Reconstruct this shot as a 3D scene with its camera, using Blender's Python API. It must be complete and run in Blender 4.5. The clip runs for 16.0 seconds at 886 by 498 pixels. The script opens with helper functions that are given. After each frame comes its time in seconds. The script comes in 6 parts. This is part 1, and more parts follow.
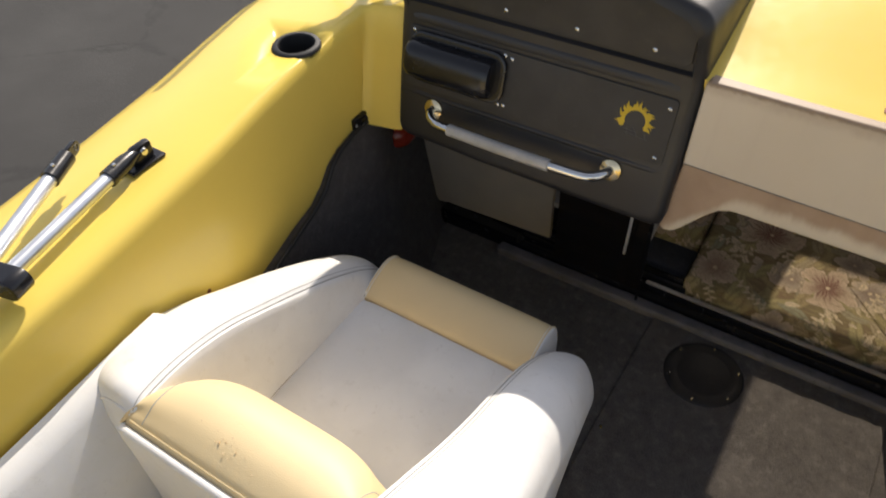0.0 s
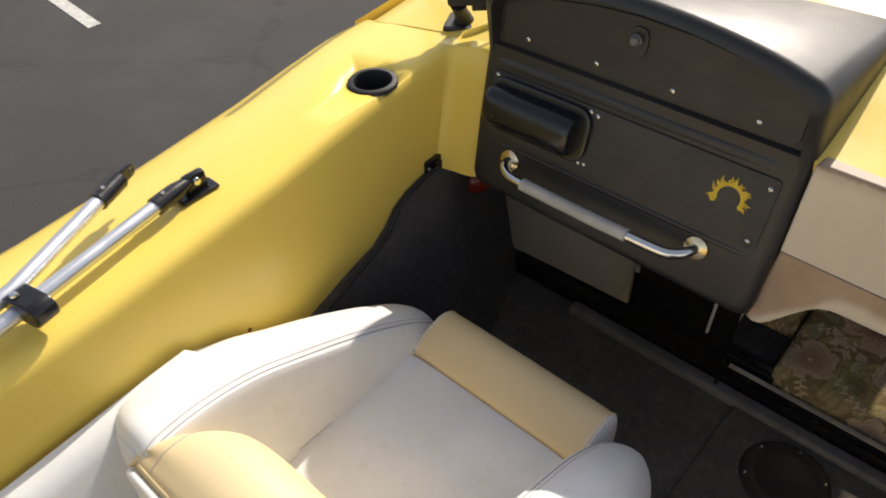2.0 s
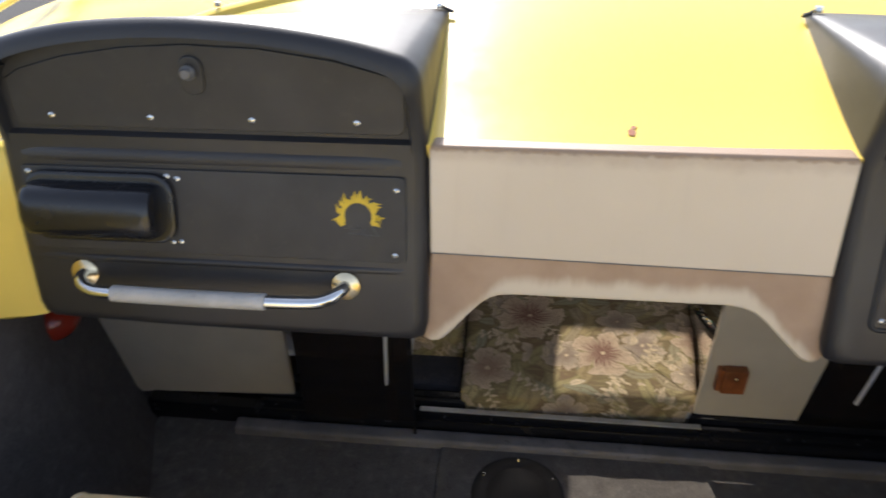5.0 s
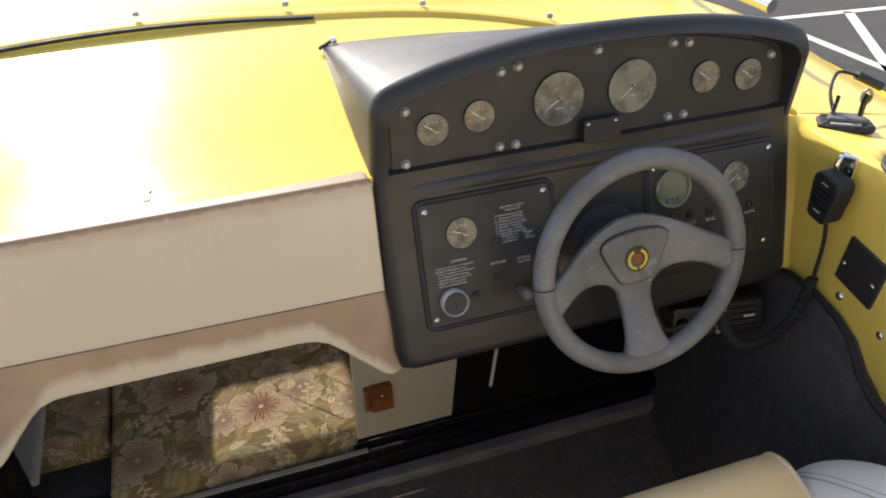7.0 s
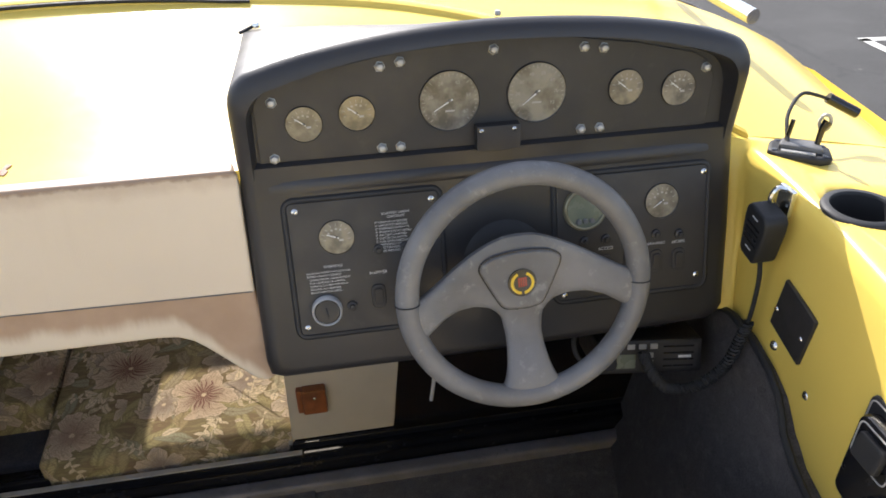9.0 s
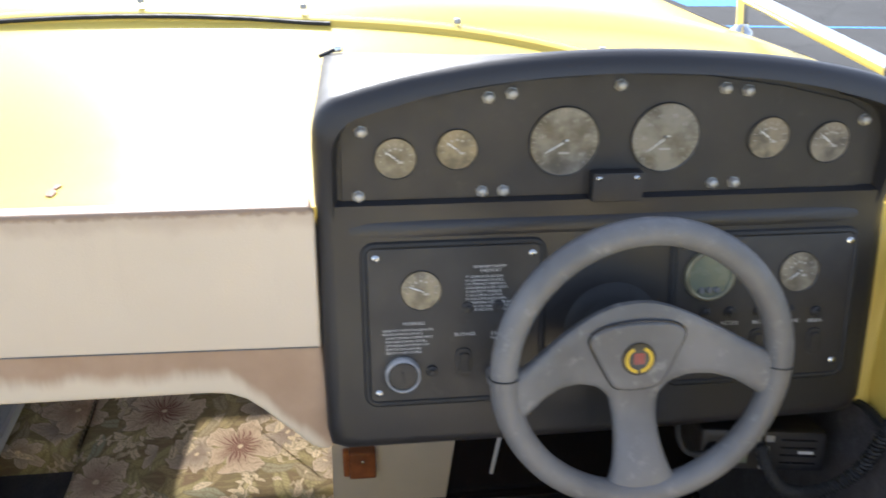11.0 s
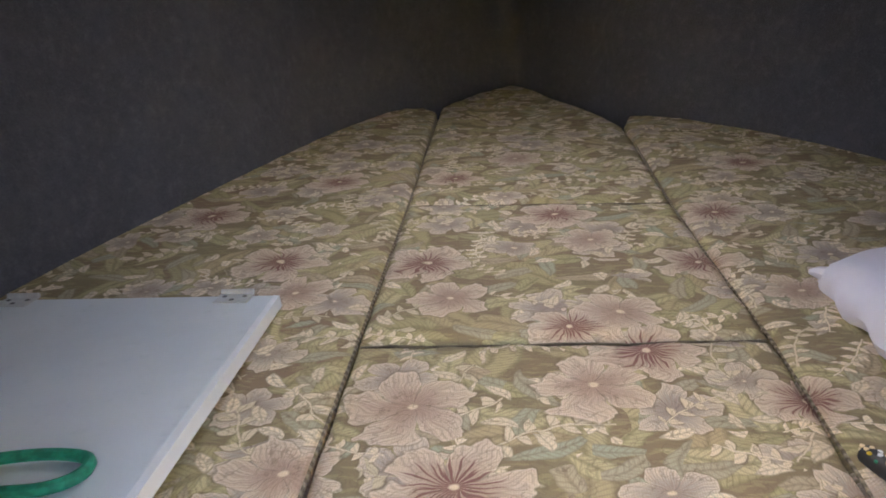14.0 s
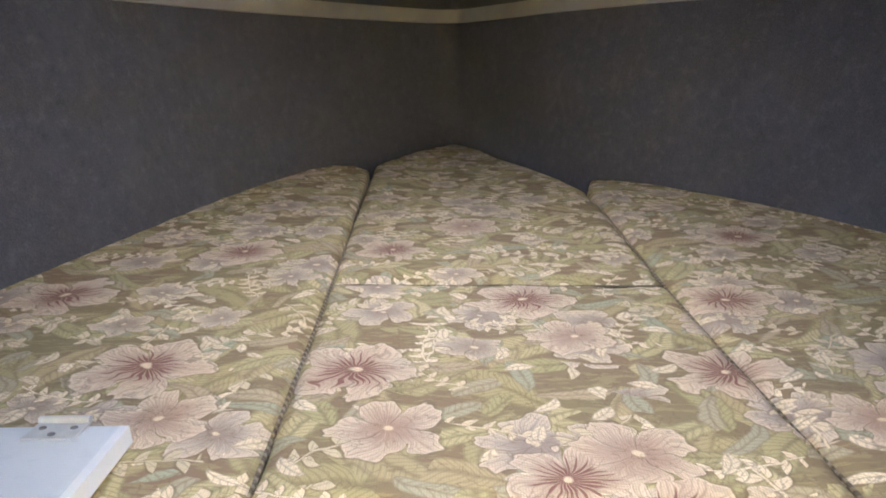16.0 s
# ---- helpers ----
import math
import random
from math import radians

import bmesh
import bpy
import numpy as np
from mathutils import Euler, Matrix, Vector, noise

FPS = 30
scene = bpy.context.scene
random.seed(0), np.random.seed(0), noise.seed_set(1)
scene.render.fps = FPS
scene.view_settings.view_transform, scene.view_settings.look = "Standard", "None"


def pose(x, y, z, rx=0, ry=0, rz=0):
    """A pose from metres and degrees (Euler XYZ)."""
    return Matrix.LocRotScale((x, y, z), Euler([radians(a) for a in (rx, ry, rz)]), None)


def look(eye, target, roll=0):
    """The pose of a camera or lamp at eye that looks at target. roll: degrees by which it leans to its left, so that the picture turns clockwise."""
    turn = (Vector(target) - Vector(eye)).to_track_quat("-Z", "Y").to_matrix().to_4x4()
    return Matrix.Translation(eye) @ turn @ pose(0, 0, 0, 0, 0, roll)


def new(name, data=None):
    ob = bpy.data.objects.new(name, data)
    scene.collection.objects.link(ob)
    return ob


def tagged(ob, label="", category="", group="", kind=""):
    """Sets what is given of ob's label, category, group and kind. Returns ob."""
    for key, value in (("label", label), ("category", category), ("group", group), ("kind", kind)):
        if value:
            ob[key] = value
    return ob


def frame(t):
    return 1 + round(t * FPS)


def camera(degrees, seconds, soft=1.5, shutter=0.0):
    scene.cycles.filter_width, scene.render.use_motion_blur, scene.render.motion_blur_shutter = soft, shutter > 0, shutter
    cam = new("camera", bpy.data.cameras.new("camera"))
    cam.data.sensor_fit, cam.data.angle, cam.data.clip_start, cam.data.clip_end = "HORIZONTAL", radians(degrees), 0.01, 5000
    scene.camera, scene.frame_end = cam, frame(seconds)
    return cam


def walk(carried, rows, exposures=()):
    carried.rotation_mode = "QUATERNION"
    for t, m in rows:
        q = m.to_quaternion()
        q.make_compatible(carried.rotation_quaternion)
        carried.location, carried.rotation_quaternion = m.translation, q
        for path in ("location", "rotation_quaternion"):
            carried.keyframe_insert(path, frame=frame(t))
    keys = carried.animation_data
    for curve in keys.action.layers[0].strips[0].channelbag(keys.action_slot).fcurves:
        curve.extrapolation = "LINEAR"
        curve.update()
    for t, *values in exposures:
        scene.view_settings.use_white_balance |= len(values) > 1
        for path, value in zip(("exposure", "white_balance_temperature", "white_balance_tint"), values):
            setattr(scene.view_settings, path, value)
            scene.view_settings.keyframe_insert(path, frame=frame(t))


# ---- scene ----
cam = camera(61.9, 16.0, soft=1.7, shutter=0.3)
PATH = [
    (0, (-0.053, -1.069, 1.6), (-0.851, 0.08, 0.171), -3.1),
    (0.5, (0.048, -1.041, 1.612), (-0.979, 0.066, 0.301), -3.5),
    (1, (0.078, -1.003, 1.617), (-1.089, -0.03, 0.317), -4.6),
    (1.5, (-0.003, -0.961, 1.608), (-1.119, 0.031, 0.278), -4.6),
    (2, (-0.076, -0.946, 1.567), (-1.097, 0.1, 0.201), -3.4),
    (2.5, (-0.084, -0.907, 1.441), (-1.11, 0.16, 0.096), 0.8),
    (3, (0.001, -0.881, 1.373), (-1.181, 0.219, 0.193), 0.3),
    (3.5, (0.037, -0.875, 1.375), (-1.193, 0.263, 0.284), -1.0),
    (4, (0.005, -0.843, 1.359), (-1.055, 0.447, 0.259), -2.0),
    (4.5, (-0.106, -0.828, 1.346), (-0.757, 0.695, 0.226), -1.9),
    (5, (-0.152, -0.828, 1.352), (-0.354, 0.794, 0.201), -1.5),
    (5.2, (-0.153, -0.829, 1.356), (-0.203, 0.802, 0.199), -1.4),
    (7.3, (0.165, -0.806, 1.348), (0.662, 0.795, 0.256), -2.1),
    (7.5, (0.198, -0.807, 1.346), (0.682, 0.793, 0.247), -2.4),
    (8, (0.272, -0.81, 1.34), (0.701, 0.794, 0.225), -1.8),
    (10.3, (0.464, -0.763, 1.286), (0.619, 0.931, 0.234), -1.4),
    (10.5, (0.449, -0.748, 1.286), (0.652, 0.944, 0.241), -1.2),
    (11, (0.334, -0.673, 1.253), (0.541, 1.054, 0.265), 1.2),
    (11.5, (0.168, -0.554, 1.153), (0.358, 1.195, 0.203), 1.9),
    (11.7, (0.126, -0.498, 1.054), (0.283, 1.256, 0.106), 3.1),
    (12.1, (0.052, -0.461, 0.897), (0.038, 1.331, 0.011), -1.2),
    (12.3, (-0.002, -0.442, 0.837), (-0.071, 1.372, -0.002), -0.5),
    (12.5, (-0.043, -0.421, 0.785), (-0.15, 1.422, 0.016), 0.2),
    (12.8, (-0.07, -0.377, 0.725), (-0.217, 1.495, 0.036), 0.4),
    (13.1, (-0.056, -0.3, 0.694), (-0.263, 1.583, 0.052), 0.1),
    (13.5, (-0.017, -0.179, 0.663), (-0.307, 1.696, 0.031), -3.1),
    (14, (-0.04, -0.035, 0.596), (-0.253, 1.863, 0.004), -3.3),
    (14.5, (-0.053, 0.067, 0.561), (-0.191, 1.993, 0.038), -1.3),
    (15, (-0.071, 0.186, 0.542), (-0.188, 2.142, 0.142), -1.9),
    (15.5, (-0.089, 0.271, 0.544), (-0.16, 2.238, 0.189), -1.2),
    (16, (-0.085, 0.306, 0.537), (-0.102, 2.259, 0.107), -1.0),
]
EXPO = [(0, 0.22, 6900, 13), (2.5, 0.24, 6950, 13), (3.5, 0.36, 7150, 13), (4.0, 0.42, 7350, 13), (4.5, 0.76, 6700, 13), (5.2, 0.98, 6100, 13), (7.3, 0.72, 6550, 13), (8.2, 0.85, 6500, 13), (10.3, 1.4, 5850, 15), (11.0, 1.29, 5850, 12), (11.5, 0.7, 6550, 12), (12.1, 1.05, 6150, 12), (12.5, 1.7, 6000, 14), (12.8, 2.15, 6000, 15), (13.1, 2.85, 6050, 17), (13.5, 3.55, 5850, 14), (14.0, 4.0, 5700, 14), (14.5, 4.15, 5650, 13), (15.0, 4.3, 5600, 13), (15.5, 4.72, 5550, 13), (16.0, 4.9, 5550, 14)]
walk(cam, [(t, look(eye, target, roll)) for t, eye, target, roll in PATH], EXPO)

# ---- light ----
SUN_AZ, SUN_EL = 13.0, 38.0  # degrees to port of the bow, above the horizon
sun_way = Vector((-math.sin(radians(SUN_AZ)) * math.cos(radians(SUN_EL)), math.cos(radians(SUN_AZ)) * math.cos(radians(SUN_EL)), math.sin(radians(SUN_EL))))
world = bpy.data.worlds.new("sky")
scene.world = world
world.use_nodes = True
wn = world.node_tree.nodes
sky = wn.new("ShaderNodeTexSky")
sky.sky_type, sky.sun_disc = "NISHITA", False
sky.sun_elevation, sky.sun_rotation = radians(SUN_EL), radians(-SUN_AZ)
sky.dust_density = 1.5
soft_sky = wn.new("ShaderNodeHueSaturation")
soft_sky.inputs["Saturation"].default_value = 0.6
world.node_tree.links.new(sky.outputs[0], soft_sky.inputs["Color"])
world.node_tree.links.new(soft_sky.outputs[0], wn["Background"].inputs[0])
wn["Background"].inputs[1].default_value = 0.15
sun_data = bpy.data.lights.new("sun", "SUN")
sun_data.energy, sun_data.angle, sun_data.color = 4.0, radians(0.6), (1.0, 0.95, 0.86)
sun_lamp = new("sun", sun_data)
sun_lamp.matrix_world = look(tuple(sun_way * 20), (0, 0, 0))

# ---- materials ----
def sock(v, nt, target):
    if isinstance(v, bpy.types.NodeSocket):
        nt.links.new(v, target)
    else:
        target.default_value = v


class Nodes:
    """A short way to write node graphs."""
    def __init__(self, name):
        self.mat = bpy.data.materials.new(name)
        self.mat.use_nodes = True
        self.nt = self.mat.node_tree
        self.bsdf = self.nt.nodes["Principled BSDF"]
        self.pos = self.nt.nodes.new("ShaderNodeTexCoord").outputs["Object"]

    def math(self, op, a, b=0.0, c=0.0, clamp=False):
        n = self.nt.nodes.new("ShaderNodeMath")
        n.operation, n.use_clamp = op, clamp
        for v, s in zip((a, b, c), n.inputs):
            sock(v, self.nt, s)
        return n.outputs[0]

    def vec(self, op, a, b=(0, 0, 0)):
        n = self.nt.nodes.new("ShaderNodeVectorMath")
        n.operation = op
        sock(a, self.nt, n.inputs[0])
        sock(b, self.nt, n.inputs[1])
        return n.outputs["Value" if op in ("LENGTH", "DOT_PRODUCT", "DISTANCE") else "Vector"]

    def xyz(self, v):
        n = self.nt.nodes.new("ShaderNodeSeparateXYZ")
        sock(v, self.nt, n.inputs[0])
        return n.outputs

    def join(self, x, y, z=0.0):
        n = self.nt.nodes.new("ShaderNodeCombineXYZ")
        for v, s in zip((x, y, z), n.inputs):
            sock(v, self.nt, s)
        return n.outputs[0]

    def noise(self, scale, detail=3.0, rough=0.55, at=None, out="Fac"):
        n = self.nt.nodes.new("ShaderNodeTexNoise")
        n.inputs["Scale"].default_value, n.inputs["Detail"].default_value, n.inputs["Roughness"].default_value = scale, detail, rough
        sock(at or self.pos, self.nt, n.inputs["Vector"])
        return n.outputs[out]

    def voronoi(self, scale, at=None, out="Distance", feature="F1", randomness=1.0):
        n = self.nt.nodes.new("ShaderNodeTexVoronoi")
        n.feature = feature
        n.inputs["Scale"].default_value, n.inputs["Randomness"].default_value = scale, randomness
        sock(at or self.pos, self.nt, n.inputs["Vector"])
        return n.outputs[out] if out else n.outputs

    def ramp(self, v, low, high, a=0.0, b=1.0):
        n = self.nt.nodes.new("ShaderNodeMapRange")
        n.interpolation_type = "SMOOTHSTEP"
        for x, s in zip((v, low, high, a, b), n.inputs):
            sock(x, self.nt, s)
        return n.outputs[0]

    def mix(self, fac, a, b):
        n = self.nt.nodes.new("ShaderNodeMix")
        n.data_type = "RGBA"
        sock(fac, self.nt, n.inputs[0])
        for v, s in ((a, n.inputs[6]), (b, n.inputs[7])):
            sock((*v, 1) if isinstance(v, tuple) and len(v) == 3 else v, self.nt, s)
        return n.outputs[2]

    def bump(self, height, distance, strength=1.0):
        n = self.nt.nodes.new("ShaderNodeBump")
        n.inputs["Strength"].default_value, n.inputs["Distance"].default_value = strength, distance
        sock(height, self.nt, n.inputs["Height"])
        self.nt.links.new(n.outputs[0], self.bsdf.inputs["Normal"])

    def set(self, color=None, rough=None, metal=None, **more):
        for key, v in {"Base Color": color, "Roughness": rough, "Metallic": metal, **more}.items():
            if v is not None:
                sock((*v, 1) if isinstance(v, tuple) and len(v) == 3 else v, self.nt, self.bsdf.inputs[key])
        return self.mat


def plain(name, color, rough, metal=0.0, vary=0.12, scale=30.0, grain=400.0, relief=0.0003, patch=None, **more):
    """A surface with blotches, fine grain and relief."""
    n = Nodes(name)
    big, fine = n.noise(scale * 0.3, 4), n.noise(grain, 2)
    dark = tuple(c * (1 - vary) for c in color)
    light = tuple(min(1, c * (1 + vary)) for c in color)
    col = n.mix(n.ramp(big, 0.3, 0.7), dark, light)
    if patch:
        col = n.mix(n.ramp(n.noise(scale * 1.7, 5, 0.7), 0.56, 0.72, 0, 0.8), col, patch)
    if relief:
        n.bump(n.math("ADD", fine, n.math("MULTIPLY", big, 0.5)), relief)
    return n.set(col, n.ramp(n.noise(scale, 3), 0.3, 0.7, max(0.02, rough - 0.06), min(1, rough + 0.06)), metal, **more)


def gelcoat(name, color, coat=0.03):
    n = Nodes(name)
    big, mid = n.noise(3, 4), n.noise(45, 4, 0.65)
    col = n.mix(n.ramp(big, 0.3, 0.75), tuple(c * 0.93 for c in color), color)
    col = n.mix(n.ramp(mid, 0.62, 0.8, 0, 0.10), col, tuple(c * 0.78 for c in color))
    n.bump(n.noise(120, 2), 0.00003)
    return n.set(col, n.ramp(mid, 0.3, 0.7, 0.20, 0.24), **{"Coat Weight": coat, "Coat Roughness": 0.15, "Specular IOR Level": 0.22})


M = {}
M["yellow"] = gelcoat("yellow_gelcoat", (0.88, 0.648, 0.138))
M["black"] = plain("black_moulded_plastic", (0.0235, 0.0224, 0.0235), 0.41, vary=0.15, scale=9, grain=900, relief=0.0002)
M["panel"] = plain("matt_black_panel", (0.028, 0.0255, 0.0245), 0.5, vary=0.2, grain=1500, relief=0.0001, patch=(0.038, 0.0345, 0.032))
M["gloss"] = plain("glossy_black_plastic", (0.010, 0.010, 0.012), 0.22, vary=0.2, relief=0.00005)
M["rubber"] = plain("black_rubber", (0.016, 0.016, 0.017), 0.62, vary=0.2)
M["chrome"] = plain("polished_steel", (0.72, 0.72, 0.70), 0.17, 1.0, vary=0.06, relief=0)
M["alu"] = plain("anodised_aluminium", (0.70, 0.72, 0.75), 0.36, 0.9, vary=0.04, scale=20, relief=0)
M["brass"] = plain("tarnished_steel_flange", (0.62, 0.52, 0.34), 0.22, 1.0, vary=0.15, relief=0.00004)
M["vinyl"] = plain("white_marine_vinyl", (0.79, 0.785, 0.765), 0.48, vary=0.05, scale=26, grain=650, relief=0.00035, patch=(0.71, 0.70, 0.675))
M["edge_grey"] = plain("pale_grey_edge_strip", (0.20, 0.19, 0.195), 0.6, vary=0.2, scale=40, relief=0.0004, patch=(0.12, 0.115, 0.12))
M["strip"] = plain("brushed_pale_strip", (0.62, 0.61, 0.59), 0.38, 0.35, vary=0.15, scale=60, relief=0)
M["key"] = plain("pale_grey_keys", (0.36, 0.35, 0.33), 0.5, vary=0.05, relief=0)
M["cream"] = plain("cream_yellow_vinyl", (0.77, 0.61, 0.35), 0.46, vary=0.06, scale=9, grain=650, relief=0.00035)
M["beige"] = plain("beige_laminate", (0.56, 0.50, 0.40), 0.5, vary=0.05, grain=500, relief=0.0001)
def padded():
    """Beige vinyl with grime along its top seam and faint runs."""
    n = Nodes("beige_padded_vinyl")
    x, y, z = n.xyz(n.pos)
    col = n.mix(n.ramp(n.noise(2.4, 4), 0.3, 0.7), (0.63, 0.525, 0.39), (0.68, 0.57, 0.43))
    run = n.noise(1.0, 4, 0.6, at=n.vec("MULTIPLY", n.pos, (30, 3, 3)))
    col = n.mix(n.ramp(run, 0.55, 0.75, 0, 0.1), col, (0.50, 0.39, 0.27))
    grime = n.math("ADD", z, n.math("MULTIPLY", n.math("SUBTRACT", n.noise(18, 5, 0.7), 0.5), 0.03))
    col = n.mix(n.ramp(grime, 0.866, 0.890, 0, 0.42), col, (0.36, 0.24, 0.16))
    edge = n.math("ADD", z, n.math("MULTIPLY", n.math("SUBTRACT", n.noise(70, 4, 0.7), 0.5), 0.012))
    col = n.mix(n.ramp(edge, 0.885, 0.891, 0, 0.75), col, (0.24, 0.15, 0.09))
    blot = n.ramp(n.noise(9, 4, 0.65), 0.58, 0.72, 0, 0.16)
    col = n.mix(blot, col, (0.47, 0.36, 0.25))
    n.bump(n.math("ADD", n.noise(600, 2), n.math("MULTIPLY", n.noise(12, 2), 3.0)), 0.0004)
    return n.set(col, 0.5)


M["padding"] = padded()
M["board"] = plain("white_painted_board", (0.62, 0.64, 0.645), 0.4, vary=0.05, scale=14, relief=0.0001, patch=(0.55, 0.58, 0.58))
M["wood"] = plain("varnished_orange_wood", (0.27, 0.085, 0.025), 0.35, vary=0.35, scale=60, relief=0.0002)
M["white"] = plain("white_print", (0.72, 0.72, 0.71), 0.5, vary=0.03, relief=0)
M["grey"] = plain("worn_grey_urethane", (0.142, 0.139, 0.137), 0.5, vary=0.26, scale=28, grain=500, relief=0.0004, patch=(0.24, 0.235, 0.225))
M["red"] = plain("red_lamp_lens", (0.24, 0.025, 0.012), 0.2, vary=0.15, relief=0)
M["decal"] = plain("yellow_decal", (0.62, 0.42, 0.02), 0.5, vary=0.1, relief=0)
M["line"] = plain("worn_white_road_paint", (0.55, 0.54, 0.50), 0.8, vary=0.15, scale=40, grain=300, relief=0.001, patch=(0.2, 0.2, 0.19))
M["blue"] = plain("blue_road_paint", (0.08, 0.28, 0.55), 0.8, vary=0.15, scale=40, grain=300, relief=0.001)
M["rope"] = plain("green_cord", (0.02, 0.22, 0.12), 0.7, vary=0.3, scale=300, relief=0.0004)
M["pillow"] = plain("white_cotton", (0.74, 0.70, 0.76), 0.85, vary=0.04, scale=20, grain=700, relief=0.0006)
M["lining"] = plain("dark_headliner", (0.09, 0.09, 0.10), 0.95, vary=0.2, grain=600, relief=0.001)
M["trim"] = plain("cream_vinyl_piping", (0.36, 0.33, 0.295), 0.55, vary=0.08, relief=0.0002)
M["stain"] = plain("brown_stain", (0.56, 0.40, 0.22), 0.6, vary=0.2, relief=0)
# Dark brown that stands in for shade between the cushions
M["welt"] = plain("brown_seam_shade", (0.13, 0.10, 0.06), 0.9, vary=0.3, scale=200, relief=0.0005)
M["sleeve"] = plain("worn_grimy_sleeve", (0.44, 0.42, 0.385), 0.5, vary=0.14, scale=60, relief=0.0004, patch=(0.30, 0.28, 0.25))
M["bezel"] = plain("olive_brass_bezel", (0.30, 0.27, 0.17), 0.35, 0.5, vary=0.15, relief=0)
M["thread"] = plain("grey_seam_thread", (0.40, 0.39, 0.38), 0.7, vary=0.1, relief=0)
M["hinge"] = plain("dull_zinc_hinge", (0.42, 0.41, 0.385), 0.45, 0.6, vary=0.1, relief=0.0001)
M["screen"] = plain("grey_lcd", (0.16, 0.18, 0.13), 0.25, vary=0.05, relief=0)


def dial_face():
    """Dark dial face; glass reflections painted in as pale blotches, each a little different."""
    n = Nodes("dial_face_with_reflections")
    pick = n.nt.nodes.new("ShaderNodeObjectInfo").outputs["Random"]
    veil = n.noise(34, 3, 0.6)
    tone = n.mix(pick, (0.23, 0.215, 0.185), (0.27, 0.225, 0.155))
    col = n.mix(n.ramp(veil, 0.34, 0.62), (0.095, 0.088, 0.075), tone)
    col = n.mix(n.ramp(n.noise(90, 4, 0.7), 0.55, 0.7, 0, 0.35), col, (0.33, 0.29, 0.22))
    return n.set(col, 0.2)


M["dial"] = dial_face()


def carpet(name, dark, light, scale):
    n = Nodes(name)
    tuft, patchy = n.noise(scale, 3, 0.7), n.noise(7, 4)
    col = n.mix(n.ramp(tuft, 0.35, 0.65), dark, light)
    col = n.mix(n.ramp(patchy, 0.45, 0.75, 0, 0.4), col, tuple(1.25 * c for c in light))
    fluff = n.noise(38, 5, 0.75)
    col = n.mix(n.ramp(fluff, 0.5, 0.68, 0, 0.45), col, tuple(1.5 * c for c in light))
    col = n.mix(n.ramp(fluff, 0.34, 0.46, 0.45, 0), col, tuple(0.8 * c for c in dark))
    n.bump(n.math("ADD", tuft, fluff), 0.004, 0.9)
    return n.set(col, 0.97, **{"Sheen Weight": 0.05})


M["carpet"] = carpet("black_marine_carpet", (0.084, 0.076, 0.073), (0.188, 0.173, 0.16), 420)
# Copy of the floor carpet, darkened for the shade on the lower sides
M["shaded_carpet"] = carpet("black_carpet_shade_darkened", (0.048, 0.043, 0.043), (0.104, 0.093, 0.092), 420)
M["wall_carpet"] = carpet("blue_grey_wall_carpet", (0.055, 0.055, 0.065), (0.088, 0.087, 0.099), 330)


def asphalt():
    n = Nodes("worn_asphalt")
    stone, big = n.noise(90, 4, 0.7), n.noise(0.5, 5, 0.6)
    col = n.mix(stone, (0.027, 0.026, 0.025), (0.060, 0.058, 0.055))
    col = n.mix(n.ramp(big, 0.45, 0.7, 0, 0.5), col, (0.082, 0.080, 0.076))
    crack = n.voronoi(0.35, feature="DISTANCE_TO_EDGE")
    crack = n.math("ADD", crack, n.math("MULTIPLY", n.math("SUBTRACT", n.noise(2.5, 5, 0.7), 0.5), 0.14))
    col = n.mix(n.ramp(n.math("ABSOLUTE", crack), 0.002, 0.012, 0.4, 0), col, (0.02, 0.02, 0.02))
    spots = n.ramp(n.noise(3.1, 6, 0.75), 0.66, 0.72)
    col = n.mix(n.math("MULTIPLY", spots, 0.5), col, (0.22, 0.21, 0.17))
    n.bump(stone, 0.004)
    return n.set(col, 0.9)


def braided():
    """Two-tone twisted cord."""
    n = Nodes("twisted_cushion_cord")
    x, y, z = n.xyz(n.pos)
    twist = n.math("SINE", n.math("ADD", n.math("MULTIPLY", y, 480.0), n.math("MULTIPLY", x, 300.0)))
    twist = n.math("ADD", twist, n.math("MULTIPLY", n.math("SUBTRACT", n.noise(70, 3, 0.7), 0.5), 3.0))
    col = n.mix(n.ramp(twist, -0.5, 0.7), (0.15, 0.115, 0.07), (0.31, 0.25, 0.165))
    n.bump(twist, 0.0015)
    return n.set(col, 0.85)


M["cord"] = braided()
M["asphalt"] = asphalt()


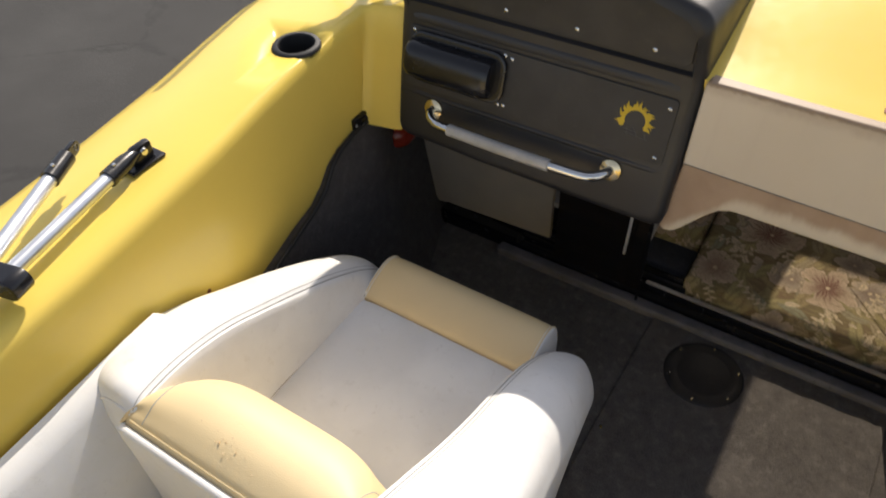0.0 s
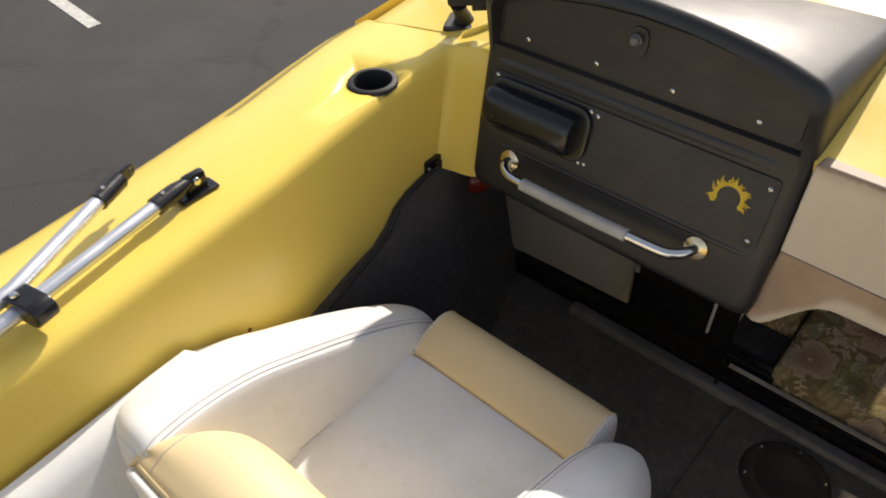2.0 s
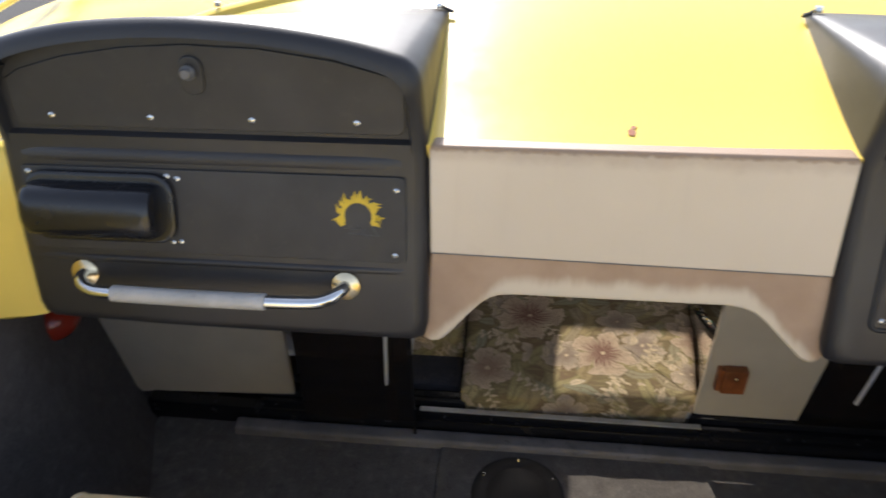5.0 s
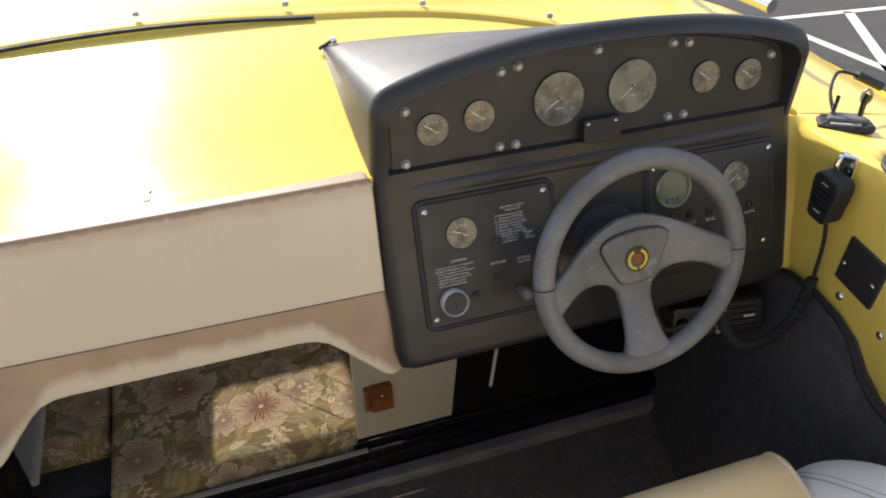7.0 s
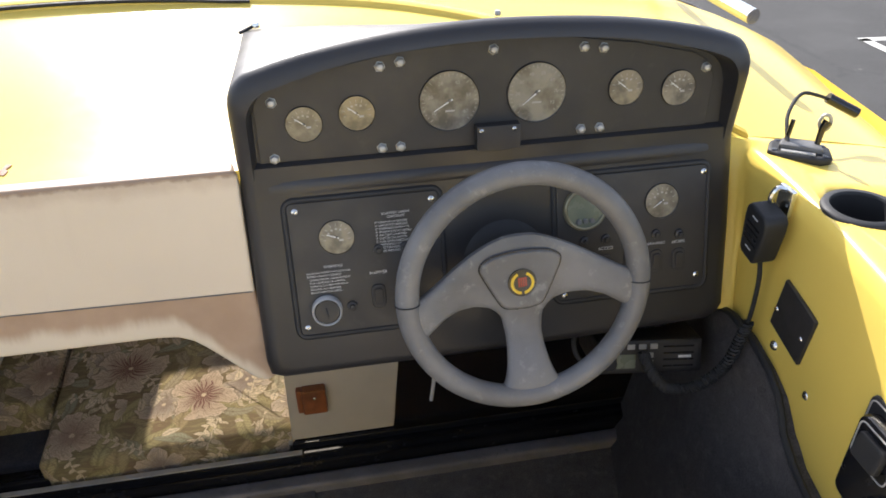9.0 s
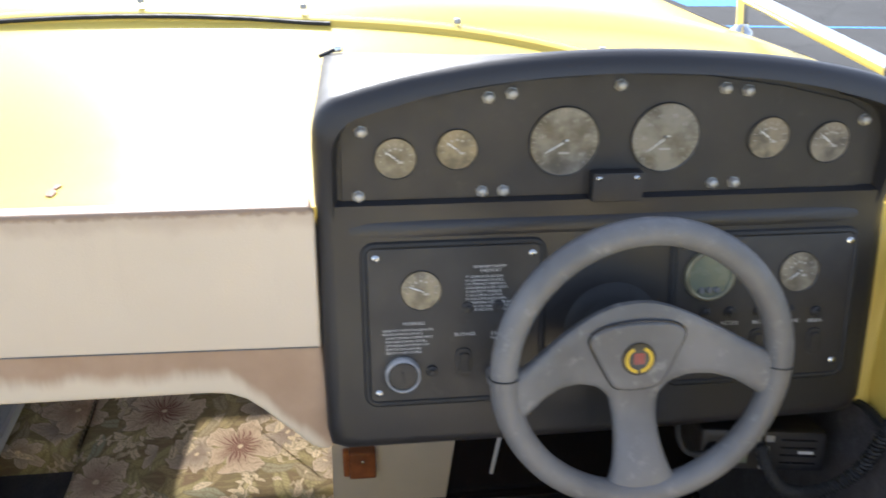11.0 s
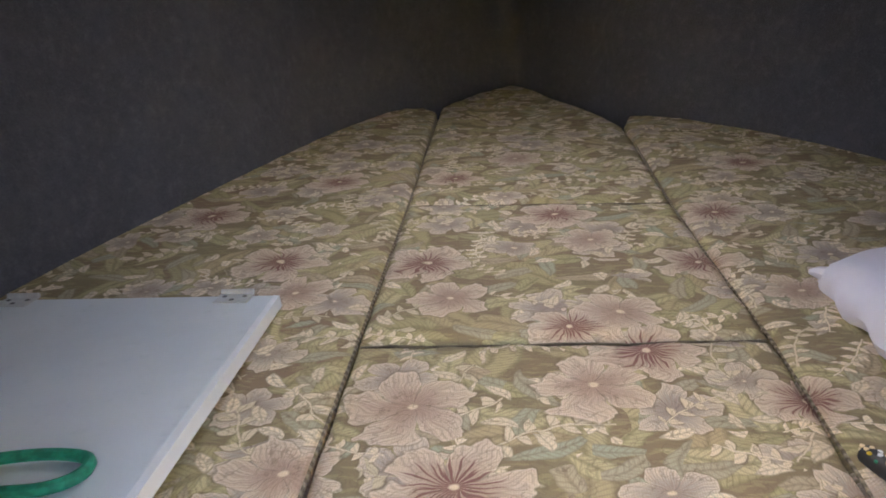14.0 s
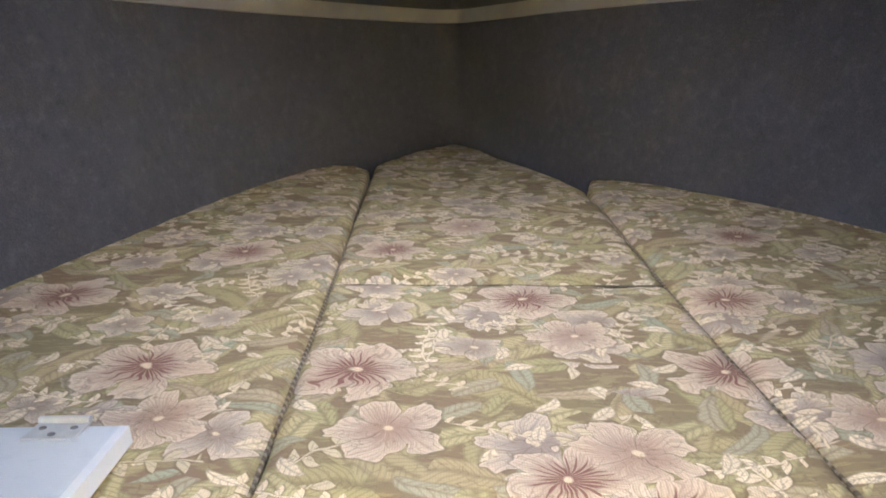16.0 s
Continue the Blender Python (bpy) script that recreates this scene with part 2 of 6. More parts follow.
def smoked(name, tint, gloss_rough, veil=0.0, kind="ShaderNodeBsdfDiffuse"):
    """Tinted acrylic: straight light passes, the surface mirrors."""
    n = Nodes(name)
    nt = n.nt
    clear, shine, both, fres = nt.nodes.new("ShaderNodeBsdfTransparent"), nt.nodes.new("ShaderNodeBsdfGlossy"), nt.nodes.new("ShaderNodeMixShader"), nt.nodes.new("ShaderNodeLayerWeight")
    clear.inputs[0].default_value = (*tint, 1)
    shine.inputs["Roughness"].default_value = gloss_rough
    fres.inputs["Blend"].default_value = 0.5
    edge = n.math("ADD", 0.04, n.math("MULTIPLY", n.math("POWER", fres.outputs["Facing"], 4.0), 0.6))
    nt.links.new(edge, both.inputs[0])
    base = clear
    # Even scatter: keeps panes off pure black; at the hatch it brightens the cabin
    if veil:
        scatter, base = nt.nodes.new(kind), nt.nodes.new("ShaderNodeAddShader")
        scatter.inputs[0].default_value = (veil, veil * 0.92, veil * 0.9, 1)
        nt.links.new(clear.outputs[0], base.inputs[0])
        nt.links.new(scatter.outputs[0], base.inputs[1])
    nt.links.new(base.outputs[0], both.inputs[1])
    nt.links.new(shine.outputs[0], both.inputs[2])
    nt.links.new(both.outputs[0], nt.nodes["Material Output"].inputs[0])
    return n.mat


M["smoked"] = smoked("smoked_acrylic", (0.25, 0.19, 0.13), 0.05, 0.012)
# Hatch with a translucent share added to glow into the cabin
M["hatch"] = smoked("hatch_acrylic_added_glow", (0.80, 0.77, 0.72), 0.25, 0.055, "ShaderNodeBsdfTranslucent")


def nt_mix_vector(n, fac, a, b):
    m = n.nt.nodes.new("ShaderNodeMix")
    m.data_type = "VECTOR"
    sock(fac, n.nt, m.inputs[0])
    sock(a, n.nt, m.inputs[4])
    sock(b, n.nt, m.inputs[5])
    return m.outputs[1]


def floral():
    """Tapestry of large pink flowers, leaves and sprigs on olive ground."""
    n = Nodes("floral_tapestry")
    x, y, z = n.xyz(n.pos)
    flat = n.join(x, n.math("ADD", y, z))
    wob = n.vec("MULTIPLY", n.vec("SUBTRACT", n.noise(14, 2, at=flat, out="Color"), (0.5, 0.5, 0.5)), (0.03, 0.03, 0))
    flat = n.vec("ADD", flat, wob)
    ground = n.mix(n.ramp(n.noise(5, 3, at=flat), 0.35, 0.65), (0.205, 0.150, 0.085), (0.20, 0.172, 0.086))
    ground = n.mix(n.ramp(n.noise(2.2, 2, at=n.vec("ADD", flat, (7, 3, 0))), 0.5, 0.66, 0, 0.6), ground, (0.215, 0.138, 0.09))
    streak = n.noise(1.0, 3, at=n.vec("MULTIPLY", flat, (26, 110, 1)))
    col = n.mix(n.ramp(streak, 0.5, 0.6, 0, 0.5), ground, (0.33, 0.285, 0.14))

    def cell(scale, shift, rnd):
        at = n.vec("ADD", flat, shift)
        v = n.voronoi(scale, at, None, randomness=rnd)
        d = n.vec("SUBTRACT", at, v["Position"])
        rnd3 = n.xyz(v["Color"])
        dx, dy, _ = n.xyz(d)
        return dx, dy, n.vec("LENGTH", n.join(dx, dy)), n.math("ARCTAN2", dy, dx), rnd3

    def leaves(col, scale, shift, long, wide, colors, amount):
        dx, dy, r, a, rnd = cell(scale, shift, 0.9)
        turn = n.math("MULTIPLY", rnd[0], 6.28)
        c, s = n.math("COSINE", turn), n.math("SINE", turn)
        u = n.math("ADD", n.math("MULTIPLY", dx, c), n.math("MULTIPLY", dy, s))
        v = n.math("SUBTRACT", n.math("MULTIPLY", dy, c), n.math("MULTIPLY", dx, s))
        v = n.math("ADD", v, n.math("MULTIPLY", n.math("MULTIPLY", u, u), 0.25 / long))
        half = n.math("MULTIPLY", n.math("SUBTRACT", 1.0, n.math("POWER", n.math("ABSOLUTE", n.math("DIVIDE", u, long)), 2.0)), wide)
        edge = n.math("SUBTRACT", half, n.math("ABSOLUTE", v))
        inside = n.ramp(edge, 0.0, wide * 0.18)
        shade = n.mix(rnd[1], colors[0], colors[1])
        shade = n.mix(n.ramp(n.math("ABSOLUTE", v), 0.0, wide * 0.22, 0.6, 0), shade, tuple(k * 0.45 for k in colors[0]))
        rim = n.ramp(edge, wide * 0.12, wide * 0.3, 0.55, 0)
        shade = n.mix(rim, shade, tuple(k * 0.4 for k in colors[0]))
        vein = n.math("SINE", n.math("ADD", n.math("MULTIPLY", u, 700.0), n.math("MULTIPLY", n.math("ABSOLUTE", v), 600.0)))
        shade = n.mix(n.ramp(vein, 0.3, 0.9, 0, 0.42), shade, tuple(k * 0.5 for k in colors[0]))
        return n.mix(n.math("MULTIPLY", inside, n.ramp(rnd[2], 1 - amount - 0.02, 1 - amount)), col, shade)

    col = leaves(col, 5.5, (2.2, 5.1, 0), 0.125, 0.040, ((0.345, 0.30, 0.14), (0.44, 0.375, 0.195)), 0.92)
    col = leaves(col, 7.5, (6.6, 3.7, 0), 0.09, 0.027, ((0.42, 0.335, 0.18), (0.34, 0.31, 0.15)), 0.8)
    col = leaves(col, 9, (4.1, 1.3, 0), 0.085, 0.022, ((0.36, 0.325, 0.155), (0.52, 0.45, 0.245)), 0.75)
    col = leaves(col, 13, (1.9, 2.1, 0), 0.055, 0.015, ((0.43, 0.34, 0.21), (0.33, 0.35, 0.24)), 0.6)

    def sprig(col, scale, shift, long, pitch, colors, amount):
        """A bent stem with pairs of pointed leaves."""
        dx, dy, r, a, rnd = cell(scale, shift, 0.8)
        turn = n.math("MULTIPLY", rnd[0], 6.28)
        c, s = n.math("COSINE", turn), n.math("SINE", turn)
        u = n.math("ADD", n.math("MULTIPLY", dx, c), n.math("MULTIPLY", dy, s))
        v = n.math("SUBTRACT", n.math("MULTIPLY", dy, c), n.math("MULTIPLY", dx, s))
        v = n.math("ADD", v, n.math("MULTIPLY", n.math("MULTIPLY", u, u), 3.0))
        side = n.math("ABSOLUTE", v)
        step = n.math("SUBTRACT", n.math("FLOORED_MODULO", n.math("ADD", u, n.math("MULTIPLY", n.math("SIGN", v), pitch * 0.2)), pitch), pitch * 0.5)
        lu = n.math("MULTIPLY", n.math("ADD", step, side), 0.707)
        lv = n.math("MULTIPLY", n.math("SUBTRACT", side, step), 0.707)
        long_way = n.math("DIVIDE", n.math("SUBTRACT", lu, pitch * 0.62), pitch * 0.58)
        half = n.math("MULTIPLY", n.math("SUBTRACT", 1.0, n.math("MULTIPLY", long_way, long_way)), pitch * 0.30)
        edge = n.math("SUBTRACT", half, n.math("ABSOLUTE", lv))
        leaf = n.math("MULTIPLY", n.ramp(edge, 0.0, pitch * 0.06), n.ramp(n.math("ABSOLUTE", u), long * 0.48, long * 0.5, 1, 0))
        stem = n.math("MULTIPLY", n.ramp(side, 0.0008, 0.0018, 1, 0), n.ramp(n.math("ABSOLUTE", u), long * 0.52, long * 0.54, 1, 0))
        shade = n.mix(rnd[1], colors[0], colors[1])
        shade = n.mix(n.ramp(n.math("ABSOLUTE", lv), 0.0, pitch * 0.05, 0.5, 0), shade, tuple(k * 0.45 for k in colors[0]))
        dark = n.math("MULTIPLY", n.ramp(edge, -pitch * 0.10, 0.0), n.ramp(n.math("ABSOLUTE", u), long * 0.48, long * 0.5, 1, 0))
        on = n.ramp(rnd[2], 1 - amount - 0.02, 1 - amount)
        col = n.mix(n.math("MULTIPLY", n.math("MULTIPLY", dark, on), 0.6), col, (0.13, 0.10, 0.055))
        return n.mix(n.math("MULTIPLY", n.math("MAXIMUM", leaf, stem), on), col, shade)

    def bloom(col, q, a, seed, amount, tone):
        """Five petals with dark rays from a pale eye; q is 1 at the petal's tip."""
        a = n.math("ADD", a, n.math("MULTIPLY", n.math("SUBTRACT", n.noise(14, 2, 0.5, at=flat), 0.5), 1.5))
        q = n.math("MULTIPLY", q, n.math("ADD", 0.72, n.math("MULTIPLY", n.noise(22, 2, 0.5, at=flat), 0.56)))
        petal = n.math("ABSOLUTE", n.math("SINE", n.math("MULTIPLY", a, 2.5)))
        limit = n.math("ADD", 0.40, n.math("MULTIPLY", n.math("POWER", petal, 0.5), 0.60))
        frill = n.math("MULTIPLY", n.math("SINE", n.math("MULTIPLY", a, 17.0)), 0.03)
        inner = q
        q = n.math("DIVIDE", q, n.math("ADD", limit, frill))
        inside = n.ramp(q, 0.96, 1.0, 0.94, 0)
        ray = n.math("ADD", n.math("MULTIPLY", n.math("SINE", n.math("MULTIPLY", a, 23.0)), 0.22), n.math("MULTIPLY", n.math("SINE", n.math("MULTIPLY", a, 41.0)), 0.14))
        base = n.mix(seed, tone[0], tone[1])
        base = n.mix(n.ramp(n.math("ADD", q, n.math("MULTIPLY", ray, -0.6)), 0.25, 1.0, 0.0, 0.75), base, (0.66, 0.555, 0.41))
        veins = n.math("SINE", n.math("ADD", n.math("MULTIPLY", a, 61.0), n.math("MULTIPLY", q, 5.0)))
        base = n.mix(n.ramp(veins, 0.2, 0.9, 0, 0.34), base, tuple(k * 0.5 for k in tone[1]))
        base = n.mix(n.ramp(petal, 0.0, 0.16, 0.7, 0), base, tuple(k * 0.32 for k in tone[1]))
        base = n.mix(n.ramp(n.math("ADD", inner, ray), 0.22, 0.40, amount, 0), base, tone[2])
        base = n.mix(n.ramp(q, 0.90, 0.985, 0, 0.5), base, (0.74, 0.64, 0.49))
        base = n.mix(n.ramp(inner, 0.05, 0.10, 1, 0), base, (0.66, 0.56, 0.38))
        halo = n.ramp(q, 1.0, 1.08, 0.5, 0)
        return n.mix(inside, n.mix(halo, col, (0.11, 0.08, 0.045)), base)

    def small_flower(col, scale, shift, size, amount, tone):
        dx, dy, r, a, rnd = cell(scale, shift, 0.7)
        a = n.math("ADD", a, n.math("MULTIPLY", rnd[1], 6.28))
        q = n.math("DIVIDE", r, n.math("MULTIPLY", size, n.math("ADD", 0.75, n.math("MULTIPLY", rnd[0], 0.4))))
        q = n.math("ADD", q, n.ramp(rnd[2], amount, amount + 0.02, 0, 9))
        return bloom(col, q, a, rnd[0], 0.35, tone)

    pink = ((0.45, 0.345, 0.25), (0.41, 0.295, 0.22), (0.14, 0.034, 0.036))
    pale = ((0.42, 0.36, 0.27), (0.36, 0.31, 0.26), (0.17, 0.085, 0.07))
    col = small_flower(col, 6.5, (0.11, 0.52, 0), 0.055, 0.75, pale)
    col = sprig(col, 5.2, (3.3, 0.4, 0), 0.15, 0.030, ((0.52, 0.45, 0.29), (0.66, 0.57, 0.40)), 0.75)
    col = sprig(col, 6.8, (5.3, 4.4, 0), 0.11, 0.022, ((0.60, 0.51, 0.34), (0.74, 0.65, 0.47)), 0.7)
    col = leaves(col, 19, (0.9, 8.4, 0), 0.024, 0.0105, ((0.62, 0.53, 0.36), (0.76, 0.67, 0.49)), 0.35)
    BLOOMS = ((-0.205, 1.166, 0.085, 1), (-0.153, 1.033, 0.068, 0), (-0.466, 1.179, 0.088, 1), (-0.401, 1.057, 0.066, 0), (0.027, 1.391, 0.08, 1), (0.079, 1.259, 0.06, 0), (0.246, 1.152, 0.076, 1), (0.095, 0.98, 0.072, 0),
              (0.029, 0.937, 0.07, 1), (0.116, 0.871, 0.085, 1), (-0.179, 0.743, 0.085, 0), (0.044, 0.789, 0.08, 0), (-0.693, 1.43, 0.085, 1), (-0.463, 1.644, 0.08, 1), (-0.05, 1.80, 0.075, 0), (-0.19, 1.653, 0.07, 1),
              (0.329, 1.375, 0.075, 1), (0.464, 1.691, 0.075, 1), (0.365, 1.033, 0.06, 0), (-0.515, 2.355, 0.085, 1), (0.282, 0.758, 0.06, 1), (0.058, 0.493, 0.078, 1), (-0.116, 0.608, 0.088, 1), (-0.30, 0.62, 0.07, 0), (0.278, 0.542, 0.06, 0), (-0.21, 0.43, 0.07, 0))
    best, kind, seed, near = n.join(9.0, 9.0), 0.0, 0.5, 9.0
    for k, (bx, by, size, dark) in enumerate(BLOOMS):
        d = n.vec("MULTIPLY", n.vec("SUBTRACT", flat, (bx, by + (0.128 + 0.093 * (by - 0.45)), 0)), (1 / size, 1 / size, 0))
        away = n.vec("LENGTH", d)
        closer = n.math("LESS_THAN", away, near)
        pick = nt_mix_vector(n, closer, best, d)
        kind = n.math("ADD", n.math("MULTIPLY", kind, n.math("SUBTRACT", 1.0, closer)), n.math("MULTIPLY", closer, float(dark)))
        near = n.math("MINIMUM", away, near)
        best = pick
    bx, by, _ = n.xyz(best)
    ang = n.math("ARCTAN2", by, bx)
    col = bloom(col, near, n.math("ADD", ang, n.math("MULTIPLY", kind, 0.7)), n.noise(3, 1, at=flat), n.math("ADD", 0.25, n.math("MULTIPLY", kind, 0.65)), pink)
    line = n.math("ABSOLUTE", n.math("SUBTRACT", n.noise(38, 2, 0.5, at=flat), 0.5))
    col = n.mix(n.ramp(line, 0.004, 0.014, 0.45, 0), col, (0.13, 0.09, 0.05))
    weave = n.noise(1.0, 2, at=n.vec("MULTIPLY", n.pos, (900, 900, 900)))
    col = n.mix(n.ramp(weave, 0.35, 0.65, 0.0, 0.15), col, (0.20, 0.16, 0.10))
    dash = n.noise(1.0, 1, at=n.vec("MULTIPLY", flat, (260, 900, 1)))
    col = n.mix(n.ramp(dash, 0.5, 0.62, 0.0, 0.22), col, (0.17, 0.13, 0.075))
    ribs = n.math("SINE", n.math("MULTIPLY", x, 2400.0))
    col = n.mix(n.ramp(ribs, -0.2, 0.8, 0.0, 0.16), col, (0.16, 0.12, 0.07))
    col = n.vec("MULTIPLY", col, (1.33, 1.275, 1.245))
    n.bump(n.math("ADD", weave, n.math("MULTIPLY", n.noise(60, 3), 0.8)), 0.0012)
    return n.set(col, 0.9)


M["floral"] = floral()


def valance_tan():
    """Tan vinyl that turns raggedly to cream towards its lower edge."""
    n = Nodes("tan_to_cream_vinyl")
    x, y, z = n.xyz(n.pos)
    ragged = n.math("ADD", z, n.math("MULTIPLY", n.noise(1.0, 4, 0.6, at=n.vec("MULTIPLY", n.pos, (22, 5, 5))), -0.04))
    arch = n.math("MULTIPLY", n.math("MAXIMUM", n.math("SUBTRACT", n.math("ABSOLUTE", x), 0.17), 0.0), 0.95)
    fade = n.ramp(n.math("ADD", ragged, arch), 0.668, 0.690, 1, 0)
    col = n.mix(n.ramp(n.noise(14, 4), 0.3, 0.7), (0.37, 0.245, 0.155), (0.44, 0.305, 0.20))
    col = n.mix(fade, col, (0.66, 0.56, 0.42))
    n.bump(n.noise(600, 2), 0.0003)
    return n.set(col, 0.55)


M["tan"] = valance_tan()

# ---- mesh helpers ----
def obj(name, bm, material, smooth=True):
    me = bpy.data.meshes.new(name)
    bmesh.ops.recalc_face_normals(bm, faces=bm.faces)
    bm.to_mesh(me)
    bm.free()
    me.materials.append(M[material])
    if smooth:
        me.shade_smooth()
        me.set_sharp_from_angle(angle=radians(42))
    return new(name, me)


def part(name, bm, material, parent, label="", smooth=True):
    """Links a bmesh as one mesh under a thing or a part."""
    ob = obj(name, bm, material, smooth)
    ob.parent = parent
    ob.matrix_parent_inverse = parent.matrix_world.inverted() if parent.matrix_world != Matrix() else Matrix()
    return tagged(ob, label)


def thing(name, label, category, at=(0, 0, 0), group="", kind=""):
    """An empty at a thing's base, which carries its parts; geometry is given in world metres."""
    ob = new(name)
    ob.empty_display_size = 0.05
    return tagged(ob, label, category, group, kind)


def xf(bm, m):
    bmesh.ops.transform(bm, matrix=m, verts=bm.verts)
    return bm


def add(a, b):
    """Adds bmesh b to a."""
    me = bpy.data.meshes.new("tmp")
    b.to_mesh(me)
    b.free()
    a.from_mesh(me)
    bpy.data.meshes.remove(me)
    return a


def bevel(bm, width, segments=2, angle=30):
    edges = [e for e in bm.edges if len(e.link_faces) == 2 and e.calc_face_angle(0) > radians(angle)]
    if edges and width > 0:
        made = set(bmesh.ops.bevel(bm, geom=edges, offset=width, segments=segments, profile=0.5, affect="EDGES", clamp_overlap=True)["faces"])
        flat = [f for f in bm.faces if f not in made and f.calc_area() > (6 * width) ** 2]
        if flat:  # a narrow border keeps the flat faces' shading flat
            bmesh.ops.inset_individual(bm, faces=flat, thickness=width * 0.5, use_even_offset=True)
    return bm


def box(x0, x1, y0, y1, z0, z1, r=0.003, seg=2):
    bm = bmesh.new()
    bmesh.ops.create_cube(bm, size=1)
    xf(bm, Matrix.Translation(((x0 + x1) / 2, (y0 + y1) / 2, (z0 + z1) / 2)) @ Matrix.Diagonal((x1 - x0, y1 - y0, z1 - z0, 1)))
    return bevel(bm, r, seg)


def prism(points, depth, r=0.0, seg=2):
    """A flat outline in x, y with thickness along z from 0 to depth."""
    bm = bmesh.new()
    low = [bm.verts.new((x, y, 0)) for x, y in points]
    face = bm.faces.new(low)
    ext = bmesh.ops.extrude_face_region(bm, geom=[face])
    bmesh.ops.translate(bm, verts=[v for v in ext["geom"] if isinstance(v, bmesh.types.BMVert)], vec=(0, 0, depth))
    return bevel(bm, r, seg)


def lathe(profile, steps=24):
    """A body of revolution about z from (radius, height) pairs."""
    bm = bmesh.new()
    rings = []
    for r, h in profile:
        if r < 1e-6:
            rings.append([bm.verts.new((0, 0, h))])
        else:
            rings.append([bm.verts.new((r * math.cos(2 * math.pi * k / steps), r * math.sin(2 * math.pi * k / steps), h)) for k in range(steps)])
    for a, b in zip(rings, rings[1:]):
        for k in range(steps):
            q = [a[k % len(a)], a[(k + 1) % len(a)], b[(k + 1) % len(b)], b[k % len(b)]]
            q = [v for i, v in enumerate(q) if v not in q[:i]]
            if len(q) > 2:
                bm.faces.new(q)
    return bm


def tube(points, radius, steps=10, caps=True):
    """A round bar along points; radius is a number or one for each point."""
    pts = [Vector(p) for p in points]
    bm, rings, up = bmesh.new(), [], Vector((0.13, 0.21, 0.97))
    for i, p in enumerate(pts):
        way = (pts[min(i + 1, len(pts) - 1)] - pts[max(i - 1, 0)]).normalized()
        a = (up - way * up.dot(way)).normalized()
        up, b = a, way.cross(a)
        r = radius if isinstance(radius, float) else radius[i]
        rings.append([bm.verts.new(p + (a * math.cos(t) + b * math.sin(t)) * r) for t in (2 * math.pi * k / steps for k in range(steps))])
    for a, b in zip(rings, rings[1:]):
        for k in range(steps):
            bm.faces.new((a[k], a[(k + 1) % steps], b[(k + 1) % steps], b[k]))
    if caps:
        bm.faces.new(rings[0]), bm.faces.new(rings[-1])
    return bm


def loft(rings, closed=True, cap=True):
    """A skin over rings of equally many points."""
    bm = bmesh.new()
    vs = [[bm.verts.new(p) for p in ring] for ring in rings]
    n = len(vs[0])
    for a, b in zip(vs, vs[1:]):
        for k in range(n if closed else n - 1):
            bm.faces.new((a[k], a[(k + 1) % n], b[(k + 1) % n], b[k]))
    if cap and closed:
        bm.faces.new(vs[0]), bm.faces.new(vs[-1])
    return bm


def spline(points, per=8):
    """Points on a smooth curve through the given ones."""
    p = [Vector(q) for q in points]
    out = []
    for i in range(len(p) - 1):
        a, b, c, d = p[max(i - 1, 0)], p[i], p[i + 1], p[min(i + 2, len(p) - 1)]
        for k in range(per):
            t = k / per
            out.append(0.5 * ((2 * b) + (c - a) * t + (2 * a - 5 * b + 4 * c - d) * t * t + (3 * b - a - 3 * c + d) * t ** 3))
    return out + [p[-1]]


def lerp(table, v):
    """A straight-line table look-up."""
    return float(np.interp(v, [a for a, _ in table], [b for _, b in table]))


def rounded(w, h, r, n=4):
    """A rounded rectangle outline round 0, 0."""
    out = []
    for cx, cy, a0 in ((w / 2 - r, h / 2 - r, 0), (r - w / 2, h / 2 - r, 90), (r - w / 2, r - h / 2, 180), (w / 2 - r, r - h / 2, 270)):
        out += [(cx + r * math.cos(radians(a0 + 90 * k / n)), cy + r * math.sin(radians(a0 + 90 * k / n))) for k in range(n + 1)]
    return out


def writing(text, size, material, parent, m, align="LEFT", name="lettering"):
    cu = bpy.data.curves.new(name, "FONT")
    cu.body, cu.size, cu.align_x, cu.align_y, cu.extrude = text, size, align, "CENTER", 0.0001
    cu.offset, cu.resolution_u = -0.012 * size, 2
    tmp = new("tmp_text", cu)
    me = bpy.data.meshes.new_from_object(tmp.evaluated_get(bpy.context.evaluated_depsgraph_get()))
    bpy.data.objects.remove(tmp)
    me.transform(m)
    me.materials.clear()
    me.materials.append(M[material])
    ob = new(name, me)
    ob.parent = parent
    return ob

# ---- hull and deck ----
INNER = [(-4.0, 0.72), (-0.772, 0.889), (-0.44, 0.935), (-0.232, 0.974), (-0.04, 0.987), (0.03, 0.989), (0.042, 0.986), (0.050, 0.974), (0.056, 0.95), (0.062, 0.915), (0.07, 0.895), (0.105, 0.89)]
OUTER = [(-4.0, 1.05), (-0.71, 1.22), (-0.3, 1.28), (0.0, 1.335), (0.15, 1.343), (0.3, 1.358), (0.42, 1.378), (0.54, 1.395), (0.62, 1.385), (0.7, 1.345), (0.8, 1.318), (0.9, 1.308), (1.3, 1.25), (2.0, 1.0), (2.8, 0.65), (3.5, 0.06)]
DECK_MID = [(0.06, 0.892), (0.14, 0.905), (0.40, 0.963), (0.53, 0.985), (0.56, 1.0), (1.4, 1.01), (3.5, 0.93)]
HATCH = (-0.31, 0.10, 1.03, 1.67)  # x, x, y, y of the opening in the deck


